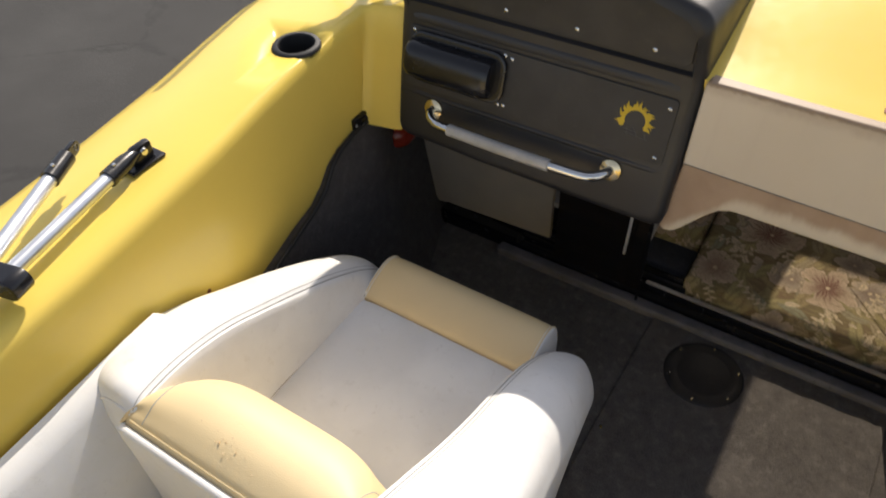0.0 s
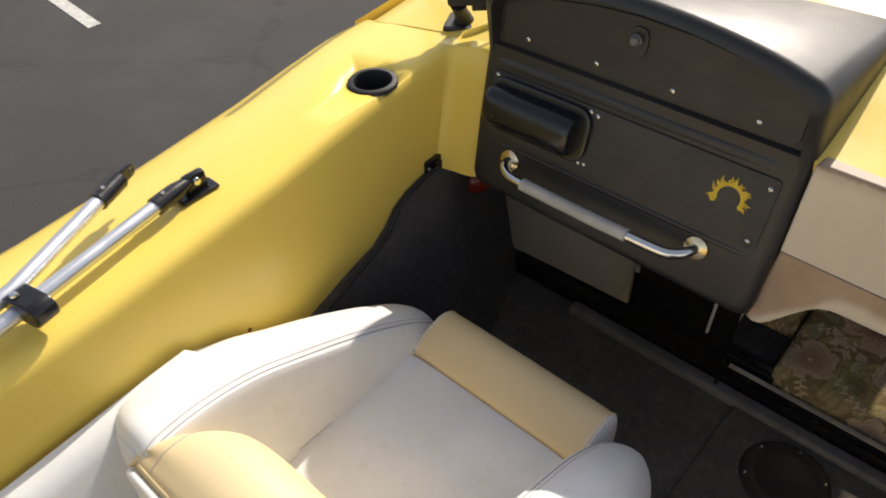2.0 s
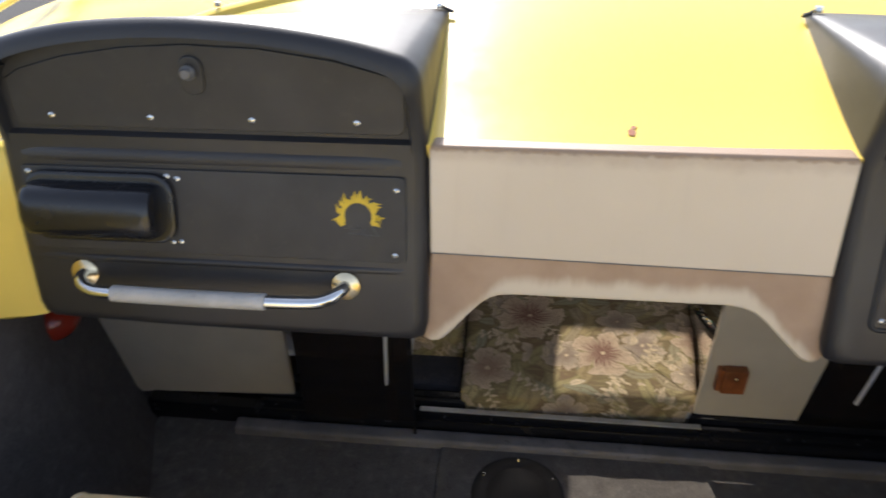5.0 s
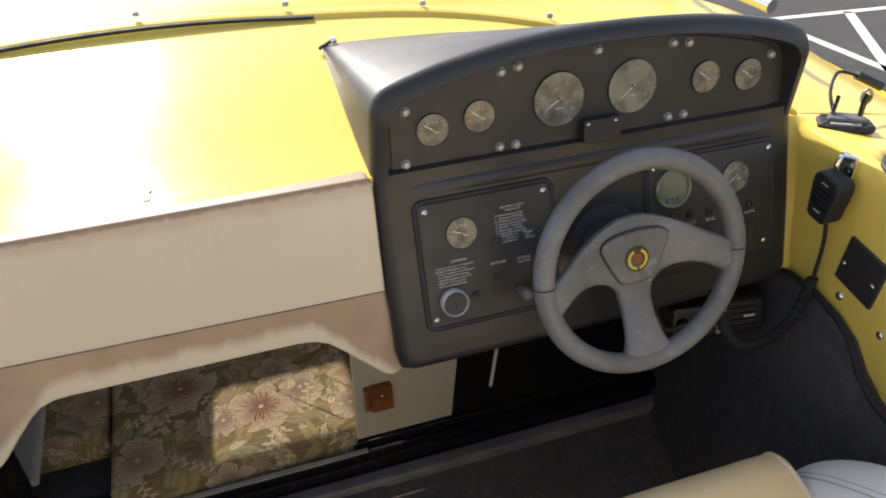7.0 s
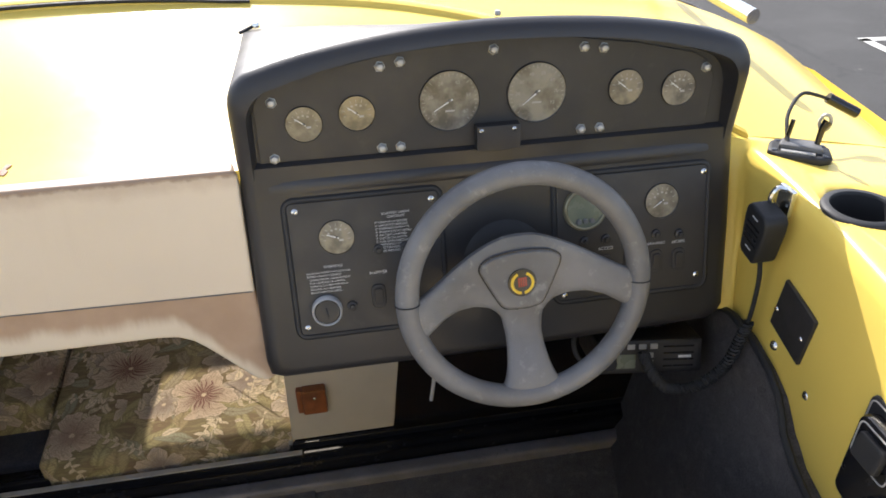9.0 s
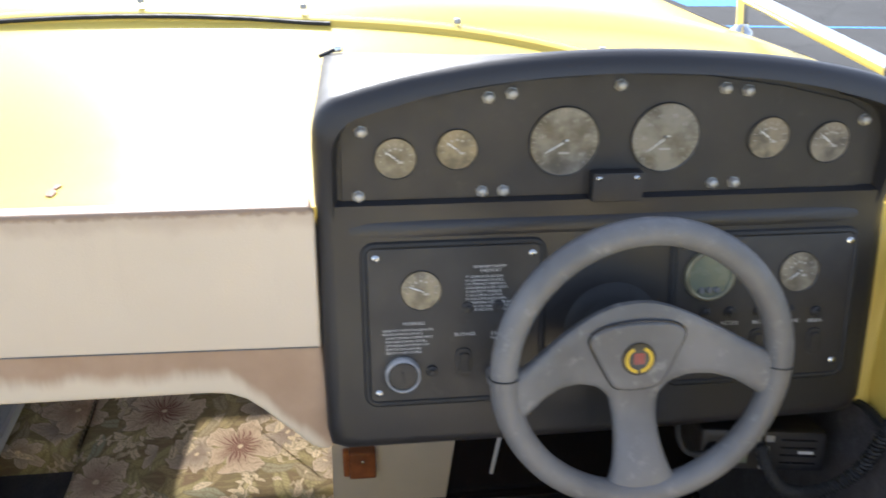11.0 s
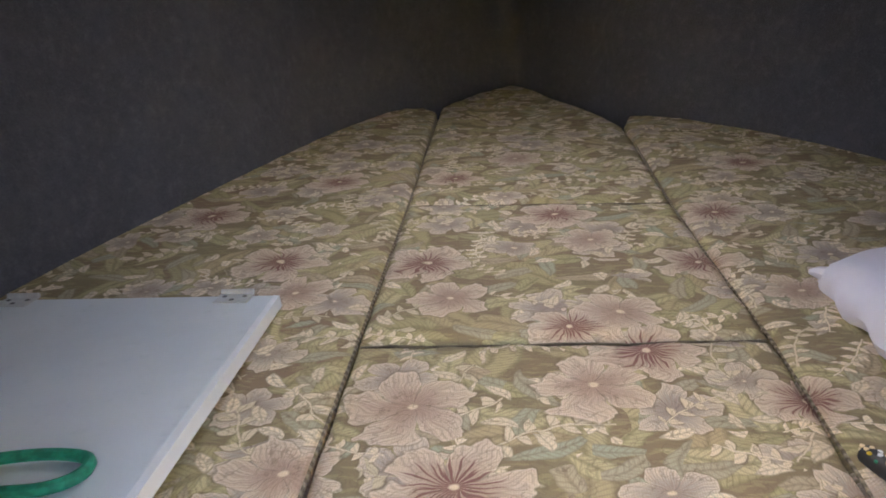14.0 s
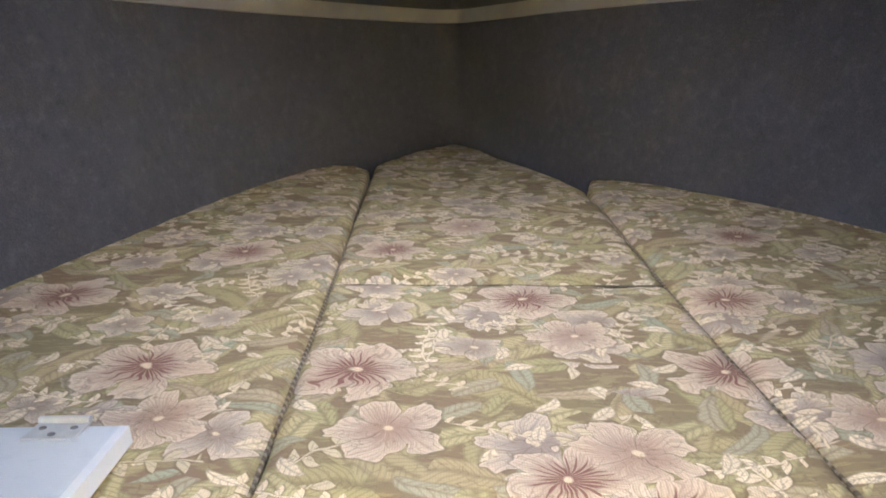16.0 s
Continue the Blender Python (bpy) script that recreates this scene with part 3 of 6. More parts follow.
def deck_z(x, y):
    mid, edge = lerp(DECK_MID, y), lerp(OUTER, y)
    return mid - (mid - 0.79) * min(1.0, abs(x) / edge) ** (3.0 + 1.2 * min(1.0, max(0.0, (y - 0.1) / 0.25)))


for side, name in ((-1, "wall_port"), (1, "wall_starboard")):
    rings = []
    for y in [-2.6, -2.2, -1.6, -1.1, -0.772, -0.6, -0.44, -0.3, -0.15, -0.04, 0.0, 0.02, 0.03, 0.036, 0.042, 0.046, 0.050, 0.053, 0.056, 0.062, 0.07, 0.105]:
        i, o = lerp(INNER, y), lerp(OUTER, y)
        low = lerp(INNER, min(y, 0.02)) + 0.012 + max(0, y - 0.02) * 0.25
        section = [(o - 0.25, -0.55), (o - 0.02, 0.2), (o, 0.745), (o - 0.004, 0.77), (o - 0.016, 0.786), (o - 0.04, 0.797), (o - 0.13, 0.824),
                   (i + 0.09, 0.842), (i + 0.045, 0.8435), (i + 0.024, 0.8425), (i + 0.010, 0.838), (i + 0.0025, 0.829), (i, 0.815), (i, 0.79), (i, 0.60), (low, 0.53), (low, -0.02), (low, -0.55)]
        top = sorted((x, z) for x, z in section[5:10])
        w = min(1.0, max(0.0, (y + 0.3) / 0.37))
        w = w * w * (3 - 2 * w)
        ring = []
        for k, (x, z) in enumerate(section):
            if 2 <= k <= 11:  # the top runs out flush into the deck
                q = min(max(x, top[0][0]), top[-1][0])
                z += w * (deck_z(q, 0.105) - lerp(top, q) - 0.001)
            shear = (0.035 if side > 0 else 0.0) * min(1, max(0, (y - 0.0) / 0.03))
            lean = 0.27 * (z - 0.842) * min(1, max(0, (y - 0.0) / 0.04)) if 9 <= k <= 14 and z > 0.4 else 0.0
            ring.append((side * x, min(y + (shear if k >= 6 else 0.0), 0.14) + lean, z))
        rings.append(ring)
    ob = obj(name, loft(rings), "yellow")
    tagged(ob, "glossy yellow fibreglass cockpit side and gunwale of the boat", "boat side", kind="structure")

# deck: one crowned sheet with the hatch opening
ys = sorted({0.062, 0.1, 0.15, 0.2, 0.3, 0.4, 0.48, 0.53, 0.56, 0.66, 0.75, 0.85, 0.95, 1.03, 1.15, 1.3, 1.5, 1.67, 1.8, 2.0, 2.3, 2.6, 2.9, 3.2, 3.45})


def deck_sheet(drop, thick, fit=1.0, front=0.062):
    bm, grid = bmesh.new(), {}
    rows = [y for y in ys if y >= front]
    for j, y in enumerate(rows):
        e = lerp(OUTER, y) * fit
        span = [(-1 + 2 * k / 40) * e for k in range(41)]
        for cut in (HATCH[0], HATCH[1], 0.29, -0.93, 0.93):
            if abs(cut) < e - 0.06:
                k = min(range(41), key=lambda q: abs(span[q] - cut))
                span[k] = cut
        for k, x in enumerate(span):
            grid[j, k] = bm.verts.new((x, y, deck_z(x, y) - drop - (0.03 if k in (0, 40) else 0.0)))
    for j in range(len(rows) - 1):
        for k in range(40):
            c = [grid[j, k], grid[j, k + 1], grid[j + 1, k + 1], grid[j + 1, k]]
            mx, my = sum(v.co.x for v in c) / 4, sum(v.co.y for v in c) / 4
            if HATCH[0] < mx < HATCH[1] and HATCH[2] < my < HATCH[3]:
                continue
            if my < 0.105 and abs(mx) > 0.93 or my < 0.2 and 0.29 < abs(mx) < 0.93:
                continue
            bm.faces.new(c)
    bmesh.ops.recalc_face_normals(bm, faces=bm.faces)
    bmesh.ops.solidify(bm, geom=bm.faces[:], thickness=thick)
    return bm


tagged(obj("deck", deck_sheet(0.0, 0.022), "yellow"), "crowned glossy yellow fibreglass foredeck of the boat", "deck", kind="structure")
tagged(obj("ceiling", deck_sheet(0.05, 0.012, 0.985, 0.39), "lining"), "dark fabric headliner under the foredeck", "ceiling", kind="structure")
hull_rings = []
for y in (0.1, 0.5, 1.0, 1.6, 2.2, 2.8, 3.2, 3.5):
    o = lerp(OUTER, y)
    hull_rings.append([(-o, y, 0.785), (-o * 0.98, y, 0.3), (-o * 0.9, y, -0.2), (-o * 0.4, y, -0.85), (0, y, -1.09 + 0.25 * max(0, y - 2.2) ** 2), (o * 0.4, y, -0.85), (o * 0.9, y, -0.2), (o * 0.98, y, 0.3), (o, y, 0.785)])
tagged(obj("hull_bow", loft(hull_rings, closed=False), "yellow"), "yellow fibreglass bow of the hull under the deck", "hull", kind="structure")
hull_rings = []
for y in (-2.6, -1.5, -0.7, 0.0, 0.1):
    o = lerp(OUTER, y) - 0.235
    hull_rings.append([(-o, y, -0.5), (-o * 0.98, y, -0.56), (-o * 0.5, y, -0.85), (0, y, -1.09), (o * 0.5, y, -0.85), (o * 0.98, y, -0.56), (o, y, -0.5)])
tagged(obj("hull_bottom", loft(hull_rings), "yellow"), "yellow fibreglass underbody of the hull", "hull", kind="structure")
tagged(obj("hatch_pane", box(HATCH[0] - 0.015, HATCH[1] + 0.015, HATCH[2] - 0.015, HATCH[3] + 0.015, 1.024, 1.032, 0.002), "hatch"), "tinted acrylic deck hatch let into the foredeck", "hatch", kind="structure")
rim = bmesh.new()
for a in ((HATCH[0] - 0.03, HATCH[0], HATCH[2] - 0.03, HATCH[3] + 0.03), (HATCH[1], HATCH[1] + 0.03, HATCH[2] - 0.03, HATCH[3] + 0.03), (HATCH[0], HATCH[1], HATCH[2] - 0.03, HATCH[2]), (HATCH[0], HATCH[1], HATCH[3], HATCH[3] + 0.03)):
    add(rim, box(*a, 0.94, 1.023, 0.004))
tagged(obj("hatch_frame", rim, "alu"), "aluminium frame round the deck hatch", "hatch frame", kind="structure")

# raised lip across the deck where a windscreen was bolted down
lip_line = [(-1.0, 0.10), (-0.87, 0.27), (-0.70, 0.395), (-0.5, 0.485), (-0.25, 0.53), (0, 0.545), (0.25, 0.53), (0.5, 0.485), (0.70, 0.395), (0.87, 0.27), (1.0, 0.10)]
lip_pts = spline([(x, y, 0) for x, y in lip_line], 6)
lip_rings = []
for p in lip_pts:
    z = deck_z(p.x, p.y)
    lip_rings.append([(p.x, p.y - 0.012, z - 0.01), (p.x, p.y - 0.006, z + 0.006), (p.x, p.y + 0.002, z + 0.010), (p.x, p.y + 0.03, z + 0.009), (p.x, p.y + 0.06, z - 0.01)])
tagged(obj("windscreen_lip", loft(lip_rings), "yellow"), "raised yellow lip across the deck with bolt heads", "deck lip", kind="structure")
strip = [p for p in lip_pts if -0.42 < p.x < 0.3]
tagged(obj("lip_seal", tube([(p.x, p.y - 0.014, deck_z(p.x, p.y) + 0.003) for p in strip], 0.0035, 6), "rubber"), "perished dark rubber seal along the deck lip", "seal", kind="structure")

# ---- floor ----
tagged(obj("floor", box(-1.0, 1.0, -2.52, 0.36, -0.04, 0.0, 0), "carpet"), "black marine carpet on the cockpit floor", "floor", kind="structure")
tagged(obj("floor_hatch", box(-0.307, 0.29, -0.75, 0.318, 0.0005, 0.007, 0.003), "carpet"), "carpeted floor hatch with screws at its corners", "floor hatch", kind="structure")
disc = thing("deck_plate", "round black plastic inspection plate screwed to the floor hatch", "inspection plate")
part("plate", xf(lathe([(0, 0.0115), (0.062, 0.0115), (0.065, 0.0105), (0.069, 0.0105), (0.071, 0.0115), (0.094, 0.011), (0.098, 0.009), (0.1, 0.006)], 48), Matrix.Translation((-0.13, 0.172, 0.0))), "panel", disc)
for k in range(6):
    a = radians(30 + 60 * k)
    part("screw", xf(lathe([(0, 0.003), (0.003, 0.002), (0.004, 0)], 10), Matrix.Translation((-0.13 + 0.087 * math.cos(a), 0.172 + 0.087 * math.sin(a), 0.0110))), "chrome", disc)

for x, y in ((-0.29, 0.3), (0.273, 0.3), (-0.29, -0.1), (0.273, -0.1)):
    s = obj("floor_screw", xf(lathe([(0, 0.002), (0.004, 0.0015), (0.005, 0)], 10), Matrix.Translation((x, y, 0.007))), "chrome")
    tagged(s, "small steel screw in the floor hatch", "screw", "floor hatch screws")

# carpet lining on the lower sides, wavy on top, coloured darker for footwell shade
LINING = [(-4.0, 0.45), (-0.9, 0.47), (-0.41, 0.503), (-0.23, 0.518), (-0.19, 0.54), (-0.16, 0.578), (-0.12, 0.597), (-0.06, 0.606), (0.0, 0.604), (0.03, 0.594), (0.06, 0.57), (0.09, 0.53), (0.37, 0.52)]
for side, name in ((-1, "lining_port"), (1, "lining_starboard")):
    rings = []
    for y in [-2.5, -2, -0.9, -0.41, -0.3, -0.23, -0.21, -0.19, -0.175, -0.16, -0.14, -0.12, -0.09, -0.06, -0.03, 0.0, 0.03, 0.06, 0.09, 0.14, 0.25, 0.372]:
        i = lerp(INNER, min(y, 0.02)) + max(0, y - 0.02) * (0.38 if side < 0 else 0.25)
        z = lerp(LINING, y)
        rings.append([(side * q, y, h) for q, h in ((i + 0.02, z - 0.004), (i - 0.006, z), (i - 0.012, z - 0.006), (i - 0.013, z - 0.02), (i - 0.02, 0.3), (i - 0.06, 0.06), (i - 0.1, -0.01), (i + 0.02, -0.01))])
    tagged(obj(name, loft(rings), "shaded_carpet"), "black carpet lining on the lower cockpit side, darkened for shade, with a wavy edge", "carpet lining", kind="structure")
    edge = [(side * (lerp(INNER, min(y, 0.02)) - 0.010), y, lerp(LINING, y)) for y in np.linspace(-0.95, 0.07, 60)]
    tagged(obj("edge_trim", tube(edge, 0.0055, 8), "rubber"), "black rubber edging along the carpet lining", "edging", kind="structure")

# ---- cabin bulkhead ----
BY = 0.372


def panel(name, pts, material, label, y=BY, thick=0.014, r=0.0015):
    bm = xf(prism(pts, thick, r), Matrix.Translation((0, y, 0)) @ Matrix.Rotation(radians(90), 4, "X"))
    return tagged(obj(name, bm, material, smooth=False), label, "bulkhead panel", kind="structure")


panel("bulkhead_port", [(-1.3, 0.0), (-1.01, 0.05), (-0.663, 0.068), (-0.663, 0.83), (-1.2, 0.8)], "beige", "flat beige laminate bulkhead panel under the dash")
panel("bulkhead_starboard", [(0.252, 0.095), (0.473, 0.095), (0.50, 0.36), (0.53, 0.86), (0.274, 0.87)], "beige", "flat beige laminate bulkhead panel beside the cabin opening", BY - 0.004)
panel("bulkhead_pane_port", [(-0.620, 0.07), (-0.372, 0.07), (-0.372, 0.86), (-0.620, 0.85)], "smoked", "smoked acrylic pane beside the cabin opening", 0.302, 0.006)
panel("bulkhead_pane_starboard", [(0.475, 0.07), (1.12, 0.07), (1.2, 0.83), (0.535, 0.85)], "smoked", "smoked acrylic pane under the helm", BY, 0.006)
panel("bulkhead_lower", [(-1.3, -0.05), (1.3, -0.05), (1.3, 0.069), (-1.3, 0.069)], "black", "black base of the cabin bulkhead", BY + 0.008)
tagged(obj("bulkhead_post", box(-0.3715, -0.364, 0.295, 0.304, 0.03, 0.87, 0.002), "gloss"), "glossy black edge bar of the smoked pane", "post", kind="structure")
# Brown bar added to give the smoked pane its brown vertical band
tagged(obj("bulkhead_post_b", box(-0.432, -0.408, 0.308, 0.326, 0.06, 0.87, 0.006), "wood"), "narrow brown bar behind the smoked pane", "post", kind="structure")
for n, low, high in (("port", (-0.424, 0.298, 0.185), (-0.392, 0.205, 0.52)), ("starboard", (0.553, 0.314, 0.198), (0.592, 0.300, 0.55))):
    tagged(obj("pane_trim_" + n, tube([low, high], 0.004, 8), "white"), "thin white plastic stay under the dash", "stay", kind="structure")
knob = tagged(obj("knob", xf(lathe([(0, 0.022), (0.008, 0.02), (0.012, 0.012), (0.008, 0.004), (0.008, 0)], 16), Matrix.Translation((-0.64, 0.357, 0.139)) @ Matrix.Rotation(radians(90), 4, "X")), "gloss"), "small black knob on the smoked pane", "knob")
sill = box(-1.02, 1.02, 0.322, 0.42, -0.03, 0.052, 0.006)
add(sill, box(-0.74, 1.0, 0.335, 0.345, 0.05, 0.068, 0.002))
add(sill, box(-0.74, 1.0, 0.375, 0.385, 0.05, 0.075, 0.002))
tagged(obj("door_sill", sill, "gloss"), "glossy black door sill with track grooves", "door sill", kind="structure")
tagged(obj("sill_track", box(-0.36, 0.27, 0.3335, 0.3465, 0.0682, 0.0715, 0.001), "strip"), "worn aluminium strip along the door sill", "sill track", kind="structure")
tagged(obj("sill_track_b", box(-0.2, 0.25, 0.366, 0.374, 0.052, 0.082, 0.001), "strip"), "worn aluminium strip along the door sill", "sill track", kind="structure")
tagged(obj("sill_edge", box(-0.80, 1.0, 0.284, 0.3215, -0.01, 0.024, 0.008, 3), "edge_grey"), "pale grey rolled edge strip along the sill", "edge strip", kind="structure")
latch_block = thing("door_stop", "varnished orange wooden block screwed to the beige panel", "wooden block")
part("block", box(0.287, 0.337, 0.332, 0.355, 0.184, 0.249, 0.004), "wood", latch_block)
part("side_strip", box(0.276, 0.288, 0.338, 0.355, 0.186, 0.247, 0.003), "wood", latch_block)
part("screw", xf(lathe([(0, 0.002), (0.003, 0.001), (0.004, 0)], 10), Matrix.Translation((0.313, 0.332, 0.228)) @ Matrix.Rotation(radians(90), 4, "X")), "brass", latch_block)

# ---- valance over the cabin opening ----
vm = Matrix(((1, 0, 0, 0), (0, 0.18, -1, 0.03 - 0.73 * 0.18), (0, 1, 0, 0), (0, 0, 0, 1)))  # outline x, z; depth towards the viewer
valance = thing("valance", "padded beige vinyl valance over the cabin opening, stained", "valance")
upper = [(-0.2775, 0.7355), (0.278, 0.727), (0.278, 0.80), (0.279, 0.888), (0.274, 0.8945), (-0.272, 0.8945), (-0.277, 0.889)]
part("upper_panel", xf(prism(upper, 0.030, 0.0035, 3), Matrix.Translation((0, 0.026, 0)) @ vm), "padding", valance)
lower = [(-0.274, 0.75), (-0.278, 0.729), (-0.290, 0.62), (-0.2925, 0.604), (-0.288, 0.592), (-0.277, 0.587), (-0.263, 0.590), (-0.250, 0.602), (-0.225, 0.632), (-0.205, 0.654), (-0.192, 0.6645), (-0.175, 0.671), (-0.155, 0.6725),
         (0.145, 0.6725), (0.168, 0.670), (0.187, 0.662), (0.205, 0.647), (0.245, 0.608), (0.260, 0.593), (0.275, 0.587), (0.288, 0.592), (0.2925, 0.604), (0.290, 0.62), (0.279, 0.725), (0.274, 0.75)]
band = prism(lower, 0.033, 0.010, 4)
part("lower_band", xf(band, Matrix.Translation((0, 0.032, 0)) @ vm), "tan", valance, "tan vinyl band turning to cream along its scalloped edge")
seam_pts = [vm @ Vector((x, 0.7375 - 0.0085 * (x + 0.277) / 0.555, 0.0045)) for x in np.linspace(-0.274, 0.275, 40)]
part("seam", tube(seam_pts, 0.0008, 5), "grey", valance)
mark = tagged(obj("deck_chip", xf(prism([(-0.006, -0.010), (0.002, -0.012), (0.005, -0.003), (0.001, 0.002), (0.007, 0.010), (0.0, 0.013), (-0.003, 0.004), (-0.007, 0.0)], 0.001), Matrix.Translation((-0.005, 0.105, deck_z(0, 0.105) + 0.0006)) @ Matrix.Rotation(radians(10), 4, "X") @ Matrix.Diagonal((0.95, 0.95, 1, 1))), "wood"), "brown chipped spot in the yellow deck", "chip")

# ---- dashes ----
LOW_TILT, UP_TILT, BEND = 0.29, 0.10, 0.878


def face_y(z):
    """The dash face: a lower part that leans back, an upper part nearly upright."""
    return -0.022 + LOW_TILT * (z - 0.62) if z < BEND else -0.022 + LOW_TILT * (BEND - 0.62) + UP_TILT * (z - BEND)


def on_face(x, z, out=0.0):
    """A pose on the dash face: local x across, y up the face, z out of it."""
    slope = LOW_TILT if z < BEND else UP_TILT
    return Matrix.Translation((x, face_y(z), z)) @ Matrix.Rotation(math.pi / 2 - math.atan(slope), 4, "X") @ Matrix.Translation((0, 0, out))


def dash_outline(side):
    """x, z round the dash from its inner lower corner; side -1 is port."""
    pts = [(0.284, 0.612), (0.300, 0.606), (0.5, 0.606), (0.7, 0.607), (0.915, 0.612), (0.932, 0.618), (0.940, 0.632), (0.943, 0.75), (0.943, BEND), (0.942, 0.970), (0.934, 1.003), (0.914, 1.020), (0.86, 1.036),
           (0.78, 1.050), (0.70, 1.057), (0.62, 1.060), (0.54, 1.058), (0.46, 1.051), (0.38, 1.038), (0.32, 1.022), (0.300, 1.013), (0.286, 0.996), (0.281, 0.965), (0.279, BEND), (0.280, 0.75), (0.280, 0.63)]
    if side < 0:  # the passenger dash is narrower at its outer end
        pts = [(x - (x - 0.6) / 0.343 * (0.038 + 0.05 * max(0.0, BEND - z)) if x > 0.6 else x, z) for x, z in pts]
    else:
        pts = [(x + (x - 0.6) / 0.343 * 0.013 if x > 0.6 else x, z) for x, z in pts]
    return [(side * x, z) for x, z in pts]


def dash(side, name, label):
    th = thing(name, label, "dashboard")
    out = dash_outline(side)
    cx, cz = side * 0.612, 0.83
    fine = []
    for k, (x, z) in enumerate(out):  # round the outline between its corners
        fine.append((x, z))
        if z > BEND and out[(k + 1) % len(out)][1] > BEND:
            a, b, c, d = (Vector(out[(k + q) % len(out)]) for q in (-1, 0, 1, 2))
            for t in (0.33, 0.67):
                p = 0.5 * ((2 * b) + (c - a) * t + (2 * a - 5 * b + 4 * c - d) * t * t + (3 * b - a - 3 * c + d) * t ** 3)
                fine.append((p.x, p.y))
    out = fine
    n = len(out)
    ids = [i for i, (x, z) in enumerate(out) if z == BEND]
    bm = bmesh.new()

    def ring(inset, y_of):
        vs = []
        for x, z in out:
            d = Vector((cx - x, cz - z))
            q = Vector((x, z)) + Vector((d.x / abs(d.x) if abs(d.x) > 0.25 else d.x * 3, d.y / abs(d.y) if abs(d.y) > 0.12 else d.y * 2)) * inset
            vs.append(bm.verts.new((q.x, y_of(q.x, q.y), q.y)))
        return vs

    def lip(z):
        return face_y(z) - 0.024 * min(1, max(0, (z - BEND) / 0.10)) ** 1.3

    R = 0.020
    roll = [ring(R * (1 - math.sin(a)), lambda x, z, d=R * (1 - math.cos(a)): lip(z) + d) for a in (0, 0.4, 0.8, 1.2, math.pi / 2)]
    front, edge = roll[0], roll[-1]
    back = []
    for x, z in out:
        if z > BEND + 0.05:
            y = 0.41 - 0.10 * max(0, (abs(x) - 0.3) / 0.64) ** 2
            back.append(bm.verts.new((x * 1.01, y, deck_z(x, y) + 0.004)))
        elif z >= BEND:
            back.append(bm.verts.new((x, 0.2, 0.86)))
        else:
            back.append(bm.verts.new((x, 0.16 + 0.1 * (z - 0.6), z + 0.01)))
    for a, b in list(zip(roll, roll[1:])) + [(edge, back)]:
        for k in range(n):
            bm.faces.new((a[k], a[(k + 1) % n], b[(k + 1) % n], b[k]))
    i, j = ids
    low = bm.faces.new(front[:i + 1] + front[j:])
    rims = []
    for inset, deep in ((0.0225, -0.001), (0.0245, 0.004), (0.026, 0.009)):
        row = []
        for (x, z), v in zip(out[i:j + 1], front[i:j + 1]):
            sx = 1 if cx > x else -1
            q = Vector((x + sx * inset * (1 if abs(x - cx) > 0.27 else abs(x - cx) / 0.27 * 0.3), z - inset if z > 0.98 else (BEND + inset - 0.006 if z == BEND else z - inset * 0.5)))
            row.append(bm.verts.new((q.x, (face_y(q.y) if deep > 0 else (face_y(q.y) + lip(q.y)) / 2) + max(deep, 0), q.y)))
        rims.append(row)
    for a, b in zip([front[i:j + 1]] + rims, rims):
        m = len(a)
        for k in range(m):
            bm.faces.new((a[k], a[(k + 1) % m], b[(k + 1) % m], b[k]))
    bm.faces.new(rims[-1])
    part("body", bm, "black", th)
    return th


def ridge_on(th, x0, x1, z, h, out):
    """A soft moulded ridge across the dash face."""
    rings = []
    for k in range(13):
        x = x0 + (x1 - x0) * k / 12
        e = out * min(1.0, 6 * min(k, 12 - k) / 12 + 0.15)
        rings.append([on_face(x, z, 0) @ Vector((0, h * a, e * b - 0.001)) for a, b in ((-1, 0), (-0.7, 0.6), (-0.3, 0.95), (0.3, 0.95), (0.7, 0.6), (1, 0))])
    part("moulded_ridge", loft(rings), "black", th)


def plate_on(th, name, x0, x1, z0, z1, material, out=0.001, thick=0.003, r=0.006, label=""):
    slope = LOW_TILT if z0 < BEND else UP_TILT
    k = math.sqrt(1 + slope * slope)
    bm = prism(rounded(abs(x1 - x0), (z1 - z0) * k, r), thick, 0.0008)
    return part(name, xf(bm, on_face((x0 + x1) / 2, (z0 + z1) / 2, out)), material, th, label)


def groove_on(th, x0, x1, z0, z1, width=0.007):
    """A dark bead round a recessed panel, standing in for the shade in its recess."""
    k = math.sqrt(1 + LOW_TILT ** 2)
    w, h = abs(x1 - x0), (z1 - z0) * k
    path = rounded(w + width, h + width, 0.012, 4)
    pts = [on_face((x0 + x1) / 2, (z0 + z1) / 2, -0.0012) @ Vector((a, b, 0)) for a, b in path]
    part("panel_rim", tube(pts + pts[:1], 0.0048, 8, False), "rubber", th)


def screw_on(th, x, z, r=0.0042, out=0.004, material="chrome", name="screw", hexa=False):
    prof = [(0, 0.0022), (r * 0.6, 0.002), (r, 0.0008), (r, 0)]
    if hexa:
        prof = [(0, 0.007), (r * 0.5, 0.0072), (r * 0.85, 0.006), (r, 0.004), (r, 0.001), (r * 1.15, 0.0008), (r * 1.15, 0)]
    ob = part(name, xf(lathe(prof, 6 if hexa else 12), on_face(x, z, out) @ Matrix.Rotation(x * 40, 4, "Z")), material, th)
    if not hexa:
        part("slot", xf(box(-r * 0.7, r * 0.7, -0.0005, 0.0005, 0.0019, 0.0025, 0), on_face(x, z, out) @ Matrix.Rotation(x * 57, 4, "Z")), "gloss", ob)
    return ob


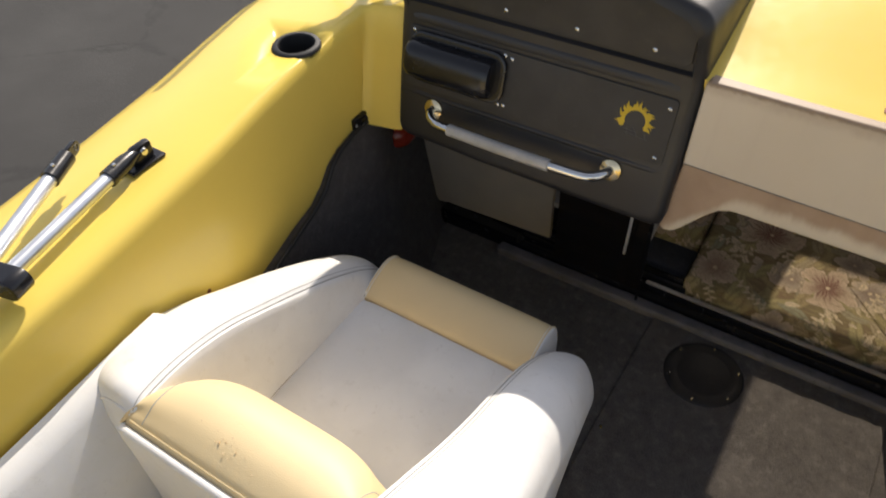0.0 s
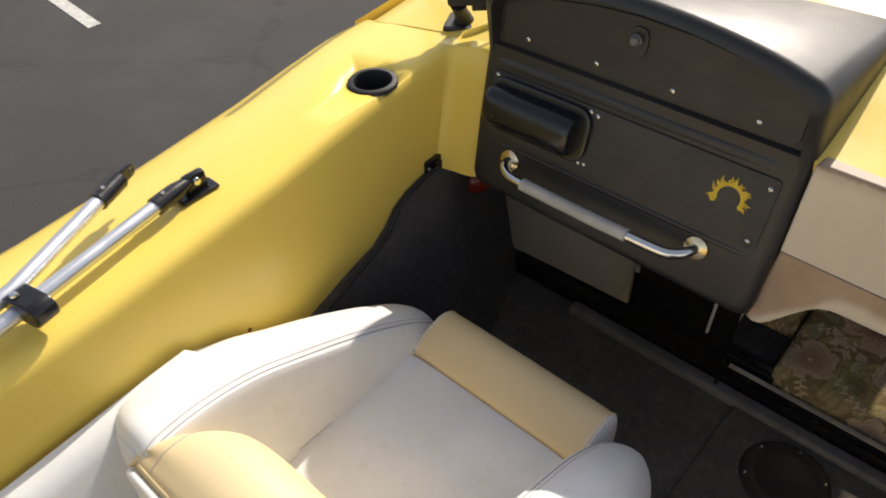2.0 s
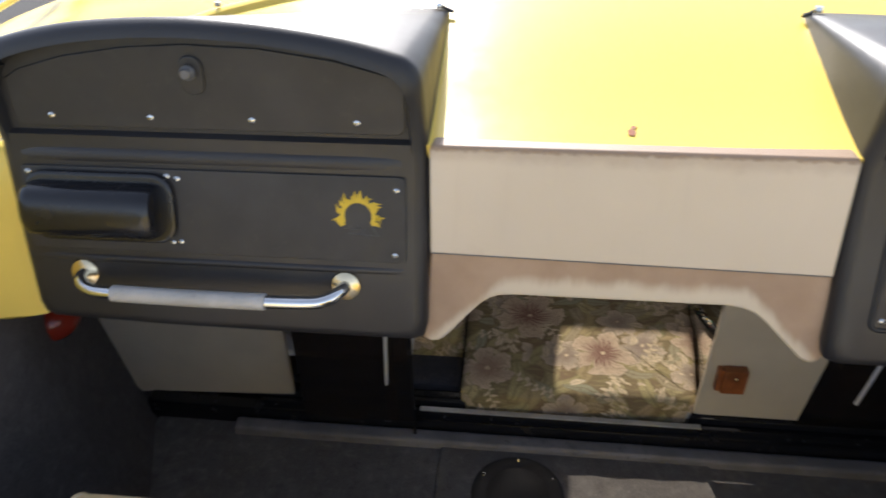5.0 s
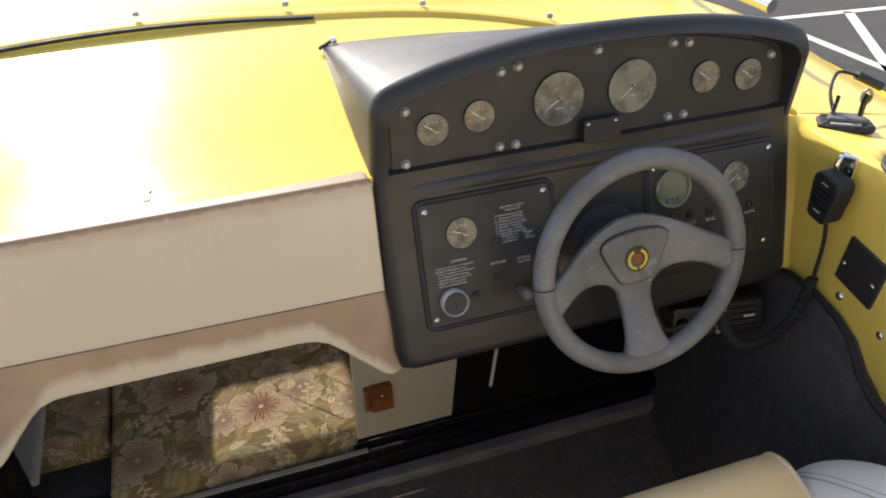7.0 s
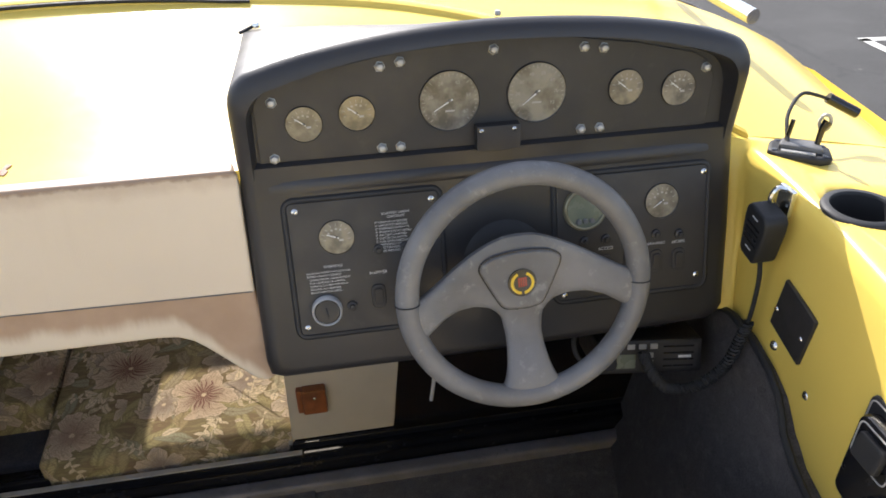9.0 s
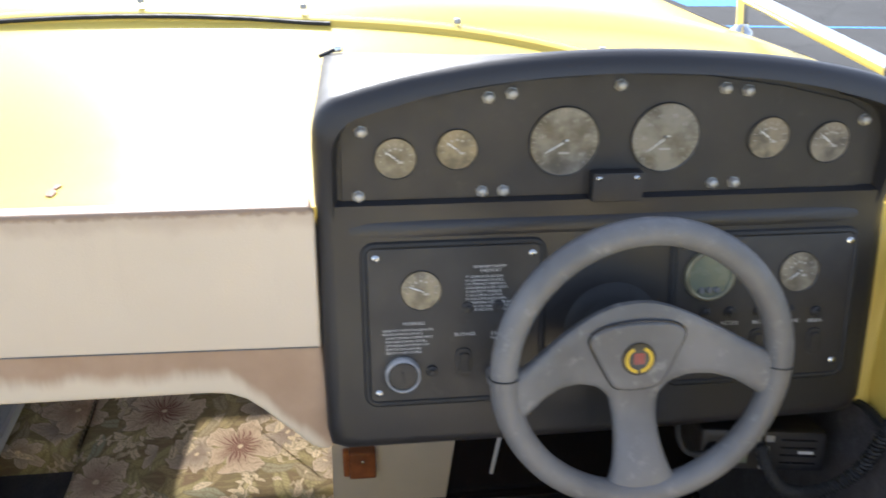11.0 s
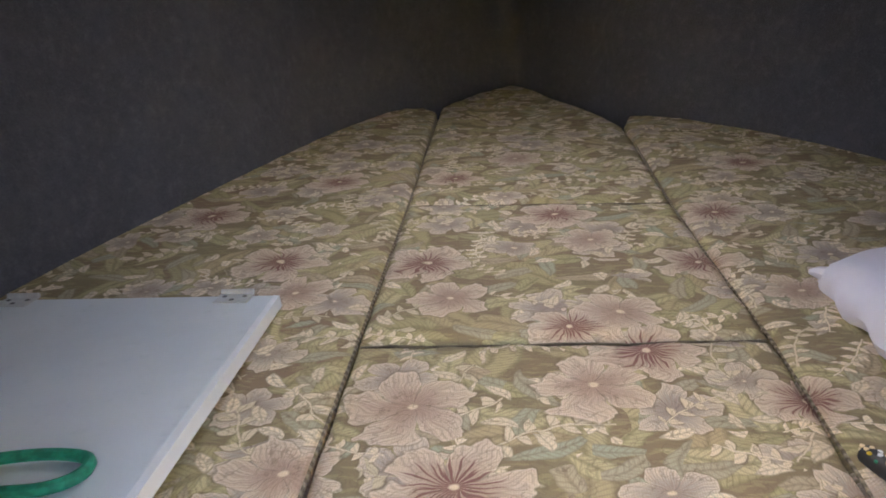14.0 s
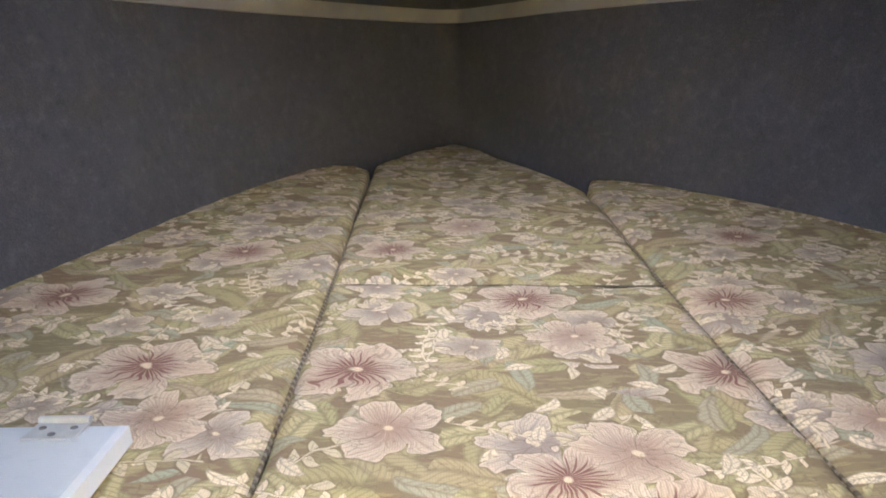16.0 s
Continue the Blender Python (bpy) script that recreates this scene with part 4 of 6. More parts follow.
port = dash(-1, "passenger_dash", "matt black moulded passenger dash with a glove box door")
# glove box door in the upper recess
door_pts = [(-0.895, 0.905), (-0.318, 0.905), (-0.309, 0.915), (-0.309, 0.965), (-0.316, 0.982), (-0.40, 1.004), (-0.50, 1.018), (-0.60, 1.022), (-0.70, 1.017), (-0.80, 1.004), (-0.88, 0.985), (-0.906, 0.972), (-0.909, 0.915)]
mu = on_face(0, 0.95)
door_pts = [(x if x > -0.6 else -0.6 + (x + 0.6) * 0.875, z) for x, z in door_pts]
door_bm = prism([(x, (z - 0.95) * math.sqrt(1 + UP_TILT ** 2)) for x, z in door_pts], 0.004, 0.0012)
door_ob = part("glove_box_door", xf(door_bm, mu @ Matrix.Translation((0, 0, -0.0095))), "panel", port)
for x in (-0.812, -0.666, -0.521, -0.375):
    screw_on(port, x, 0.921, 0.0045, -0.0055)
esc = part("latch_plate", xf(prism([(a * 0.8, b) for a, b in rounded(0.042, 0.052, 0.018, 5)], 0.004, 0.0015), on_face(-0.595, 0.982, -0.0055)), "black", port)
part("latch_knob", xf(lathe([(0, 0.015), (0.006, 0.0145), (0.008, 0.012), (0.008, 0.008), (0.0105, 0.006), (0.0105, 0.003), (0.009, 0)], 18), on_face(-0.597, 0.987, -0.002)), "grey", esc)
ridge_on(port, -0.885, -0.30, 0.8665, 0.011, 0.0035)
ridge_on(port, -0.885, -0.30, 0.716, 0.006, 0.004)
# lower blank panel, stereo cover, decal and grab handle
plate_on(port, "blank_panel", -0.874, -0.309, 0.730, 0.850, "panel", 0.0005, 0.003, 0.008)
for x, z in ((-0.862, 0.841), (-0.652, 0.8405), (-0.637, 0.8375), (-0.653, 0.746), (-0.641, 0.747), (-0.322, 0.832), (-0.325, 0.741)):
    screw_on(port, x, z, 0.004, 0.0035)
ms = on_face(-0.754, 0.795, 0.0035)
part("cover_base", xf(prism(rounded(0.224, 0.104, 0.03, 5), 0.010, 0.004), ms), "gloss", port)
cover_rings = []
for x, k in ((-0.106, 0.72), (-0.104, 0.88), (-0.099, 0.96), (-0.09, 1.0), (0.075, 1.0), (0.084, 0.97), (0.089, 0.90), (0.091, 0.75)):
    row = []
    for q in range(17):
        t = math.pi * q / 16
        row.append(ms @ Vector((x, -0.002 + 0.040 * k * math.copysign(abs(math.cos(t)) ** 0.8, math.cos(t)), 0.009 + 0.036 * k * math.sin(t) ** 0.75)))
    cover_rings.append(row)
part("stereo_cover", loft(cover_rings), "gloss", port, "glossy black hinged cover over a marine stereo")
md = on_face(-0.377, 0.795, 0.0038)
decal = part("sun_decal", xf(tube([(0.0225 * math.cos(radians(a)), 0.0225 * math.sin(radians(a)), 0) for a in range(-28, 212, 8)], 0.0036, 6), md @ Matrix.Diagonal((1, 1, 0.15, 1))), "decal", port, "scratched yellow flaming half-sun decal")
for k in range(19):
    a = radians(-26 + 232 * k / 18)
    wig = 0.3 * math.sin(k * 2.4)
    r1 = 0.0355 + 0.0035 * math.sin(k * 1.7)
    part("flame", xf(prism([(0.0225 * math.cos(a - 0.16), 0.0225 * math.sin(a - 0.16)), (0.0225 * math.cos(a + 0.16), 0.0225 * math.sin(a + 0.16)), (0.030 * math.cos(a + 0.17 + wig * 0.3), 0.030 * math.sin(a + 0.17 + wig * 0.3)),
                      (r1 * math.cos(a + wig), r1 * math.sin(a + wig)), (0.029 * math.cos(a - 0.02 + wig * 0.4), 0.029 * math.sin(a - 0.02 + wig * 0.4))], 0.0003), md), "decal", decal)
for k, (x0, y0, x1, y1) in enumerate(((-0.02, -0.018, 0.01, -0.019), (-0.015, -0.025, 0.03, -0.028), (0.0, -0.012, 0.012, -0.03), (-0.012, -0.014, -0.009, -0.028), (0.02, -0.012, 0.026, -0.026))):
    part("scratch", xf(tube([(x0, y0, 0), (x1, y1, 0)], 0.0004, 4), md), "grey", port)
handle = thing("grab_handle", "bent polished steel grab handle with a worn pale sleeve", "grab handle")
mh = on_face(-0.598, 0.690, 0.0)
bar = spline([(-0.200, 0.004, 0.0), (-0.199, 0.003, 0.012), (-0.194, 0.000, 0.026), (-0.178, -0.006, 0.039), (-0.15, -0.009, 0.045), (-0.05, -0.010, 0.047), (0.05, -0.010, 0.047), (0.15, -0.009, 0.045), (0.178, -0.006, 0.039), (0.194, 0.000, 0.026), (0.199, 0.003, 0.012), (0.200, 0.004, 0.0)], 5)
part("bar", xf(tube(bar, 0.0095, 14), mh), "chrome", handle)
for x in (-0.2, 0.2):
    part("flange", xf(lathe([(0.008, 0.009), (0.012, 0.0085), (0.021, 0.005), (0.0225, 0.002), (0.0225, 0)], 24), mh @ Matrix.Translation((x, 0.003, 0))), "brass", handle)
part("sleeve", xf(tube([p for p in bar if -0.150 < p.x < 0.095], 0.0122, 14), mh), "sleeve", handle, "worn off-white sleeve round the bar")

helm = dash(1, "helm_dash", "matt black moulded helm dash with gauges and switch panels")
pan_pts = [(0.309, 0.898), (0.909, 0.898), (0.913, 0.965), (0.903, 0.985), (0.88, 0.998), (0.80, 1.016), (0.70, 1.030), (0.60, 1.033), (0.50, 1.026), (0.40, 1.011), (0.33, 0.996), (0.316, 0.986), (0.310, 0.97)]
part("gauge_panel", xf(prism([(x, (z - 0.95) * math.sqrt(1 + UP_TILT ** 2)) for x, z in pan_pts], 0.003, 0.001), mu @ Matrix.Translation((0, 0, -0.0092))), "panel", helm)
for x, z in ((0.333, 0.975), (0.328, 0.9035), (0.468, 1.009), (0.493, 1.013), (0.611, 1.020), (0.729, 1.015), (0.755, 1.012), (0.899, 0.977), (0.464, 0.9055), (0.488, 0.9055), (0.730, 0.9075), (0.756, 0.9075)):
    screw_on(helm, x, z, 0.0062, -0.006, name="hex_bolt", hexa=True, material="hinge")


def gauge(th, x, z, r, out, numbers=(), turn=0.0, needle=-35, bezel="panel"):
    m = on_face(x, z, out) @ Matrix.Rotation(radians(turn), 4, "Z")
    g = part("gauge", xf(lathe([(r * 1.0, 0.0026), (r * 1.012, 0.003), (r * 1.025, 0.0025), (r * 1.03, 0)], 40), m), bezel, th)
    part("dial", xf(lathe([(0, 0.001), (r * 0.7, 0.001), (r, 0.001), (r * 1.01, 0.0026)], 40), m), "dial", g)
    ticks = bmesh.new()
    if r > 0.03:
        for k in range(31):
            a = radians(225 - 270 * k / 30)
            add(ticks, xf(box(r * (0.82 if k % 5 == 0 else 0.88), r * 0.93, -0.00025, 0.00025, 0.0012, 0.0016, 0), Matrix.Rotation(a, 4, "Z")))
        add(ticks, box(-r * 0.16, r * 0.16, -r * 0.36, -r * 0.30, 0.0012, 0.0014, 0))
    else:
        for k in range(9):
            a = radians(190 - 200 * k / 8)
            add(ticks, xf(box(r * 0.66, r * (0.84 if k % 2 else 0.78), -0.0003, 0.0003, 0.0012, 0.0016, 0), Matrix.Rotation(a, 4, "Z")))
        for k in range(4):
            a = radians(150 - 30 * k)
            add(ticks, xf(box(-r * 0.06, r * 0.06, -r * 0.05, r * 0.05, 0.0012, 0.0014, 0), Matrix.Translation((r * 0.5 * math.cos(a), r * 0.5 * math.sin(a), 0))))
        add(ticks, box(r * 0.12, r * 0.38, -r * 0.24, -r * 0.12, 0.0012, 0.0014, 0))
    part("dial_scale", xf(ticks, m), "key", g)
    for k, t in enumerate(numbers):
        a = radians(215 - 250 * k / (len(numbers) - 1))
        writing(t, r * 0.17, "key", g, m @ Matrix.Translation((r * 0.66 * math.cos(a), r * 0.66 * math.sin(a), 0.0015)), "CENTER", "numeral")
    a = radians(180 - needle)
    part("needle", xf(prism([(-r * 0.12, -0.0009), (r * 0.62, -0.0004), (r * 0.62, 0.0004), (-r * 0.12, 0.0009)], 0.0005), m @ Matrix.Translation((0, 0, 0.002)) @ Matrix.Rotation(a, 4, "Z")), "white", g)
    part("hub", xf(lathe([(0, 0.0035), (r * 0.05, 0.003), (r * 0.06, 0.001)], 12), m), "dial", g)
    return g


for x, z, r in ((0.369, 0.945, 0.0225), (0.4355, 0.9535, 0.0222), (0.789, 0.9585, 0.0235), (0.863, 0.952, 0.0235)):
    gauge(helm, x, z, r, -0.006, needle=38)
gauge(helm, 0.5535, 0.9595, 0.0382, -0.006, ("10", "20", "30", "40", "50", "60"), needle=-30)
gauge(helm, 0.668, 0.9615, 0.0385, -0.006, ("10", "20", "30", "40", "50", "60", "70", "75"), needle=-38)
tag_plate = plate_on(helm, "small_plate", 0.585, 0.643, 0.8945, 0.9275, "panel", -0.004, 0.016, 0.002, "small black bracket plate with two screws")
for x in (0.591, 0.634):
    screw_on(helm, x, 0.922, 0.003, 0.012)
ridge_on(helm, 0.30, 0.93, 0.8665, 0.011, 0.0035)
# switch panels
def low(x, z):
    """The lower panels sit a little below the nominal grid."""
    return (x, 0.836 + (z - 0.844) * 1.033) if x < 0.6 else (0.7335 + (x - 0.7275) * 1.03, z - 0.009)


groove_on(helm, 0.334, 0.531, 0.671, 0.846)
plate_on(helm, "switch_panel", 0.334, 0.531, 0.671, 0.846, "panel", 0.0005, 0.002, 0.006)
groove_on(helm, 0.694, 0.912, 0.676, 0.845)
plate_on(helm, "switch_panel", 0.694, 0.912, 0.676, 0.845, "panel", 0.0005, 0.002, 0.006)
for x, z in ((0.344, 0.844), (0.522, 0.844), (0.343, 0.694), (0.522, 0.693), (0.698, 0.845), (0.890, 0.700), (0.698, 0.692), (0.896, 0.845)):
    screw_on(helm, *low(x, z), 0.0042, 0.0025)
gauge(helm, 0.394, 0.7985, 0.0228, 0.002, needle=20)
gauge(helm, 0.846, 0.8015, 0.0243, 0.002, needle=-35)
mg = on_face(0.7335, 0.802, 0.002)
gps = part("depth_display", xf(lathe([(0.026, 0.006), (0.028, 0.0075), (0.0305, 0.006), (0.031, 0)], 40), mg), "bezel", helm, "round digital display with a pale bezel")
part("screen", xf(lathe([(0, 0.004), (0.0265, 0.004), (0.027, 0.006)], 40), mg), "screen", gps)
for k in (-1, 0, 1):
    part("button", xf(lathe([(0, 0.007), (0.0035, 0.0065), (0.004, 0.004)], 14), mg @ Matrix.Translation((k * 0.0095, -0.0175, 0))), "grey", gps)
mk = on_face(0.371, 0.7035, 0.002)
key = part("ignition", xf(lathe([(0.0172, 0.011), (0.0185, 0.013), (0.0200, 0.011), (0.0205, 0.002), (0.0205, 0)], 30), mk), "strip", helm, "chrome ring of the ignition lock")
part("lock_face", xf(lathe([(0, 0.0115), (0.0160, 0.011), (0.0174, 0.008)], 24), mk), "panel", key)
part("key_slot", xf(box(-0.0012, 0.0012, -0.008, 0.006, 0.0112, 0.0122, 0.0004), mk @ Matrix.Rotation(radians(10), 4, "Z")), "rubber", key)


def switch(x, z, kind):
    m = on_face(*low(x, z), 0.002)
    if kind == "button":
        return part("breaker", xf(lathe([(0, 0.009), (0.003, 0.0085), (0.0035, 0.005), (0.0065, 0.004), (0.007, 0)], 16), m), "panel", helm)
    rock = part("rocker_switch", xf(prism(rounded(0.019, 0.034, 0.008, 5), 0.003, 0.0012), m), "panel", helm)
    part("rocker", xf(prism(rounded(0.012, 0.024, 0.004, 3), 0.003, 0.0012), m @ Matrix.Translation((0, 0, 0.002)) @ Matrix.Rotation(radians(6), 4, "X")), "panel", rock)
    return rock


for x, z in ((0.447, 0.787), (0.482, 0.787), (0.512, 0.787), (0.405, 0.717), (0.727, 0.766), (0.757, 0.766), (0.792, 0.765), (0.829, 0.765), (0.863, 0.762)):
    switch(x, z, "button")
for x, z in ((0.442, 0.726), (0.757, 0.728), (0.792, 0.728), (0.830, 0.7265), (0.863, 0.7255)):
    switch(x, z, "rocker")
for x, z in ((0.474, 0.713), (0.503, 0.713)):
    part("toggle_knob", xf(lathe([(0, 0.034), (0.006, 0.033), (0.0085, 0.029), (0.0085, 0.017), (0.006, 0.013), (0.006, 0)], 16), on_face(*low(x, z), 0.002)), "grey", helm)
for text, x, z, size, al in (("BLOWER", 0.444, 0.757, 0.0060, "CENTER"), ("ENGINE\nHATCH", 0.484, 0.754, 0.0058, "CENTER"), ("ACCESS", 0.757, 0.7525, 0.0065, "CENTER"), ("BILGE", 0.793, 0.752, 0.0065, "CENTER"), ("NAV-ANC", 0.829, 0.7515, 0.0065, "CENTER"), ("HORN", 0.8625, 0.7505, 0.0065, "CENTER"),
                           ("BOATER'S SAFETY\nCHECKLIST", 0.4735, 0.829, 0.0047, "CENTER"), ("WARNING", 0.385, 0.7715, 0.0052, "CENTER")):
    writing(text, size, "white", helm, on_face(*low(x, z), 0.0028), al)
for k, text in enumerate(("DRAIN PLUG SECURE", "LIFE SAVING DEVICES", "STEERING SYSTEM O.K.", "ENGINE & FLUID LEVELS", "BATTERY CHARGED", "ELECTRICAL SYSTEM", "FUEL LEVEL ADEQUATE", "EMERGENCY GEAR ABOARD", "ARE YOU SAFELY LOADED", "SAFE WEATHER CONDITIONS")):
    writing(text, 0.0040, "white", helm, on_face(*low(0.450, 0.8205 - 0.0041 * k), 0.0028))
    part("tick_mark", xf(tube([(-0.0008, 0.0006, 0), (0, -0.0008, 0), (0.0018, 0.0018, 0)], 0.0003, 4), on_face(*low(0.446, 0.8205 - 0.0041 * k), 0.0028)), "white", helm)
for k, text in enumerate(("GASOLINE VAPORS CAN EXPLODE.", "BEFORE STARTING ENGINE:", "   CHECK ENGINE COMPARTMENT", "   FOR GASOLINE OR VAPORS.", "   OPERATE BLOWER FOR FOUR", "   MINUTES. RUN BLOWER", "   BELOW CRUISING SPEED.")):
    writing(text, 0.0037, "white", helm, on_face(*low(0.349, 0.7645 - 0.0042 * k), 0.0028))

# steering wheel
wheel = thing("steering_wheel", "worn grey three-spoke boat steering wheel with a round badge", "steering wheel")
WC, WR = Vector((0.620, -0.086, 0.763)), 0.1495
mw = Matrix.Translation(WC) @ Matrix.Rotation(radians(90 - 14), 4, "X") @ Matrix.Rotation(radians(2.5), 4, "Z")  # local x right, y up, z to the driver
ring_pts = [Vector((WR * math.cos(2 * math.pi * k / 64), WR * math.sin(2 * math.pi * k / 64), 0)) for k in range(64)]
rim_bm = bmesh.new()
rv = []
for k, p in enumerate(ring_pts):
    o = p.normalized()
    rv.append([rim_bm.verts.new(p + o * 0.0150 * math.cos(t) + Vector((0, 0, 0.0145 * math.sin(t)))) for t in (2 * math.pi * q / 14 for q in range(14))])
for k in range(64):
    for q in range(14):
        rim_bm.faces.new((rv[k][q], rv[(k + 1) % 64][q], rv[(k + 1) % 64][(q + 1) % 14], rv[k][(q + 1) % 14]))
part("rim", xf(rim_bm, mw), "grey", wheel)


ARM_TOP = [(0, 0.066), (0.02, 0.0645), (0.04, 0.058), (0.06, 0.049), (0.085, 0.036), (0.11, 0.022), (0.13, 0.011), (0.146, 0.005)]
ARM_LOW = [(0, -0.052), (0.024, -0.052), (0.031, -0.041), (0.042, -0.031), (0.062, -0.0245), (0.085, -0.0225), (0.105, -0.027), (0.125, -0.039), (0.146, -0.056)]
STEM = [(-0.155, 0.062), (-0.142, 0.045), (-0.125, 0.034), (-0.11, 0.029), (-0.09, 0.0255), (-0.07, 0.0245), (-0.05, 0.027), (-0.03, 0.034)]


def dished(x, y):
    """Depth of the spokes, which sink from the rim to the hub."""
    t = min(1.0, max(0.0, (math.hypot(x, y) - 0.05) / 0.095))
    return -0.031 + 0.030 * t * t * (3 - 2 * t)


def soft_ring(place, half, thick, steps=20, power=2.8):
    out = []
    for k in range(steps):
        c, s = math.cos(2 * math.pi * k / steps), math.sin(2 * math.pi * k / steps)
        a, b = half * math.copysign(abs(c) ** (2 / power), c), thick * math.copysign(abs(s) ** (2 / power), s)
        out.append(place(a, b))
    return out


arm_rings = []
for x in np.linspace(-0.146, 0.146, 61):
    top, foot = lerp(ARM_TOP, abs(x)), lerp(ARM_LOW, abs(x))
    mid = (top + foot) / 2
    arm_rings.append(soft_ring(lambda a, b, x=x, mid=mid: (x, mid + a, dished(x, mid + a) + b), (top - foot) / 2, 0.0105))
part("cross_spoke", xf(loft(arm_rings), mw), "grey", wheel)
stem_rings = []
for y in np.linspace(-0.15, -0.03, 26):
    stem_rings.append(soft_ring(lambda a, b, y=y: (a, y, dished(a * 0.6, y) + b), lerp(STEM, y), 0.0100))
part("lower_spoke", xf(loft(stem_rings), mw), "grey", wheel)
for deg in (178, -4):
    a = radians(deg)
    o = Vector((math.cos(a), math.sin(a), 0))
    part("rim_joint", xf(tube([o * (WR + 0.0153 * math.cos(t)) + Vector((0, 0, 0.0148 * math.sin(t))) for t in (2 * math.pi * q / 20 for q in range(21))], 0.0009, 5, False), mw), "rubber", wheel)
pad = [(-0.050, 0.030), (-0.035, 0.0375), (0, 0.041), (0.035, 0.0375), (0.050, 0.030), (0.0525, 0.022), (0.047, 0.008), (0.031, -0.024), (0.022, -0.034), (0, -0.037), (-0.022, -0.034), (-0.031, -0.024), (-0.047, 0.008), (-0.0525, 0.022)]
pad = [(p.x, p.y) for p in spline([(x, y, 0) for x, y in pad + pad[:1]], 3)[:-1]]
padp = part("centre_pad", xf(prism(pad, 0.013, 0.003, 3), mw @ Matrix.Translation((0, 0.004, -0.0285))), "grey", wheel)
part("badge", xf(lathe([(0, 0.0035), (0.013, 0.0035), (0.0185, 0.003), (0.019, 0)], 32), mw @ Matrix.Translation((0, 0.004, -0.0165))), "gloss", padp)
badge = bmesh.new()
for a0, a1 in ((115, 262), (278, 425)):
    for k in range(8):
        a, b = radians(a0 + (a1 - a0) * k / 8), radians(a0 + (a1 - a0) * (k + 1) / 8)
        add(badge, prism([(0.0118 * math.cos(a), 0.0118 * math.sin(a)), (0.0155 * math.cos(a), 0.0155 * math.sin(a)), (0.0155 * math.cos(b), 0.0155 * math.sin(b)), (0.0118 * math.cos(b), 0.0118 * math.sin(b))], 0.0004))
part("badge_ring", xf(badge, mw @ Matrix.Translation((0, 0.004, -0.0129))), "decal", padp)
bars = bmesh.new()
for x in (-0.0045, -0.0015, 0.0015, 0.0045):
    add(bars, box(x - 0.0011, x + 0.0011, -0.006, 0.0045, 0, 0.0004, 0))
add(bars, box(-0.0056, 0.0056, 0.0045, 0.0065, 0, 0.0004, 0))
part("badge_mark", xf(bars, mw @ Matrix.Translation((0, 0.005, -0.0129))), "red", padp)
edge = [mw @ Vector((x * 1.01, y * 1.01 + 0.004, -0.0195)) for x, y in pad]
part("pad_seam", tube(edge + edge[:1], 0.0016, 6, False), "gloss", padp)
part("column", xf(lathe([(0.030, -0.03), (0.034, -0.06), (0.038, -0.10), (0.045, -0.13)], 28), mw), "black", wheel)
part("column_ring", xf(lathe([(0.066, -0.118), (0.066, -0.108), (0.058, -0.100), (0.044, -0.096), (0.036, -0.082)], 36), mw), "rubber", wheel)

# ---- passenger and helm seats ----
BOLSTER = [  # y, seam height, seam out, outer face out, shrink at the front end
    (-0.236, 0.402, 0.222, 0.262, 0.25), (-0.240, 0.418, 0.220, 0.275, 0.6), (-0.252, 0.436, 0.217, 0.287, 0.85), (-0.281, 0.462, 0.213, 0.297, 1.0), (-0.33, 0.503, 0.210, 0.306, 1.0), (-0.40, 0.548, 0.209, 0.316, 1.0), (-0.48, 0.588, 0.211, 0.326, 1.0),
    (-0.56, 0.622, 0.214, 0.334, 1.0), (-0.64, 0.656, 0.214, 0.343, 1.0), (-0.72, 0.682, 0.207, 0.344, 1.0), (-0.79, 0.696, 0.197, 0.330, 1.0), (-0.835, 0.696, 0.188, 0.306, 1.0), (-0.856, 0.682, 0.184, 0.275, 0.9), (-0.862, 0.655, 0.184, 0.258, 0.75)]


def along(rows, per=4):
    """Rows of numbers on a smooth curve through the given rows."""
    out = []
    for k in range(len(rows) - 1):
        a, b, c, d = (np.array(rows[min(max(k + q, 0), len(rows) - 1)]) for q in (-1, 0, 1, 2))
        for t in (q / per for q in range(per)):
            out.append(tuple(0.5 * ((2 * b) + (c - a) * t + (2 * a - 5 * b + 4 * c - d) * t * t + (3 * b - a - 3 * c + d) * t ** 3)))
    return out + [tuple(float(v) for v in rows[-1])]


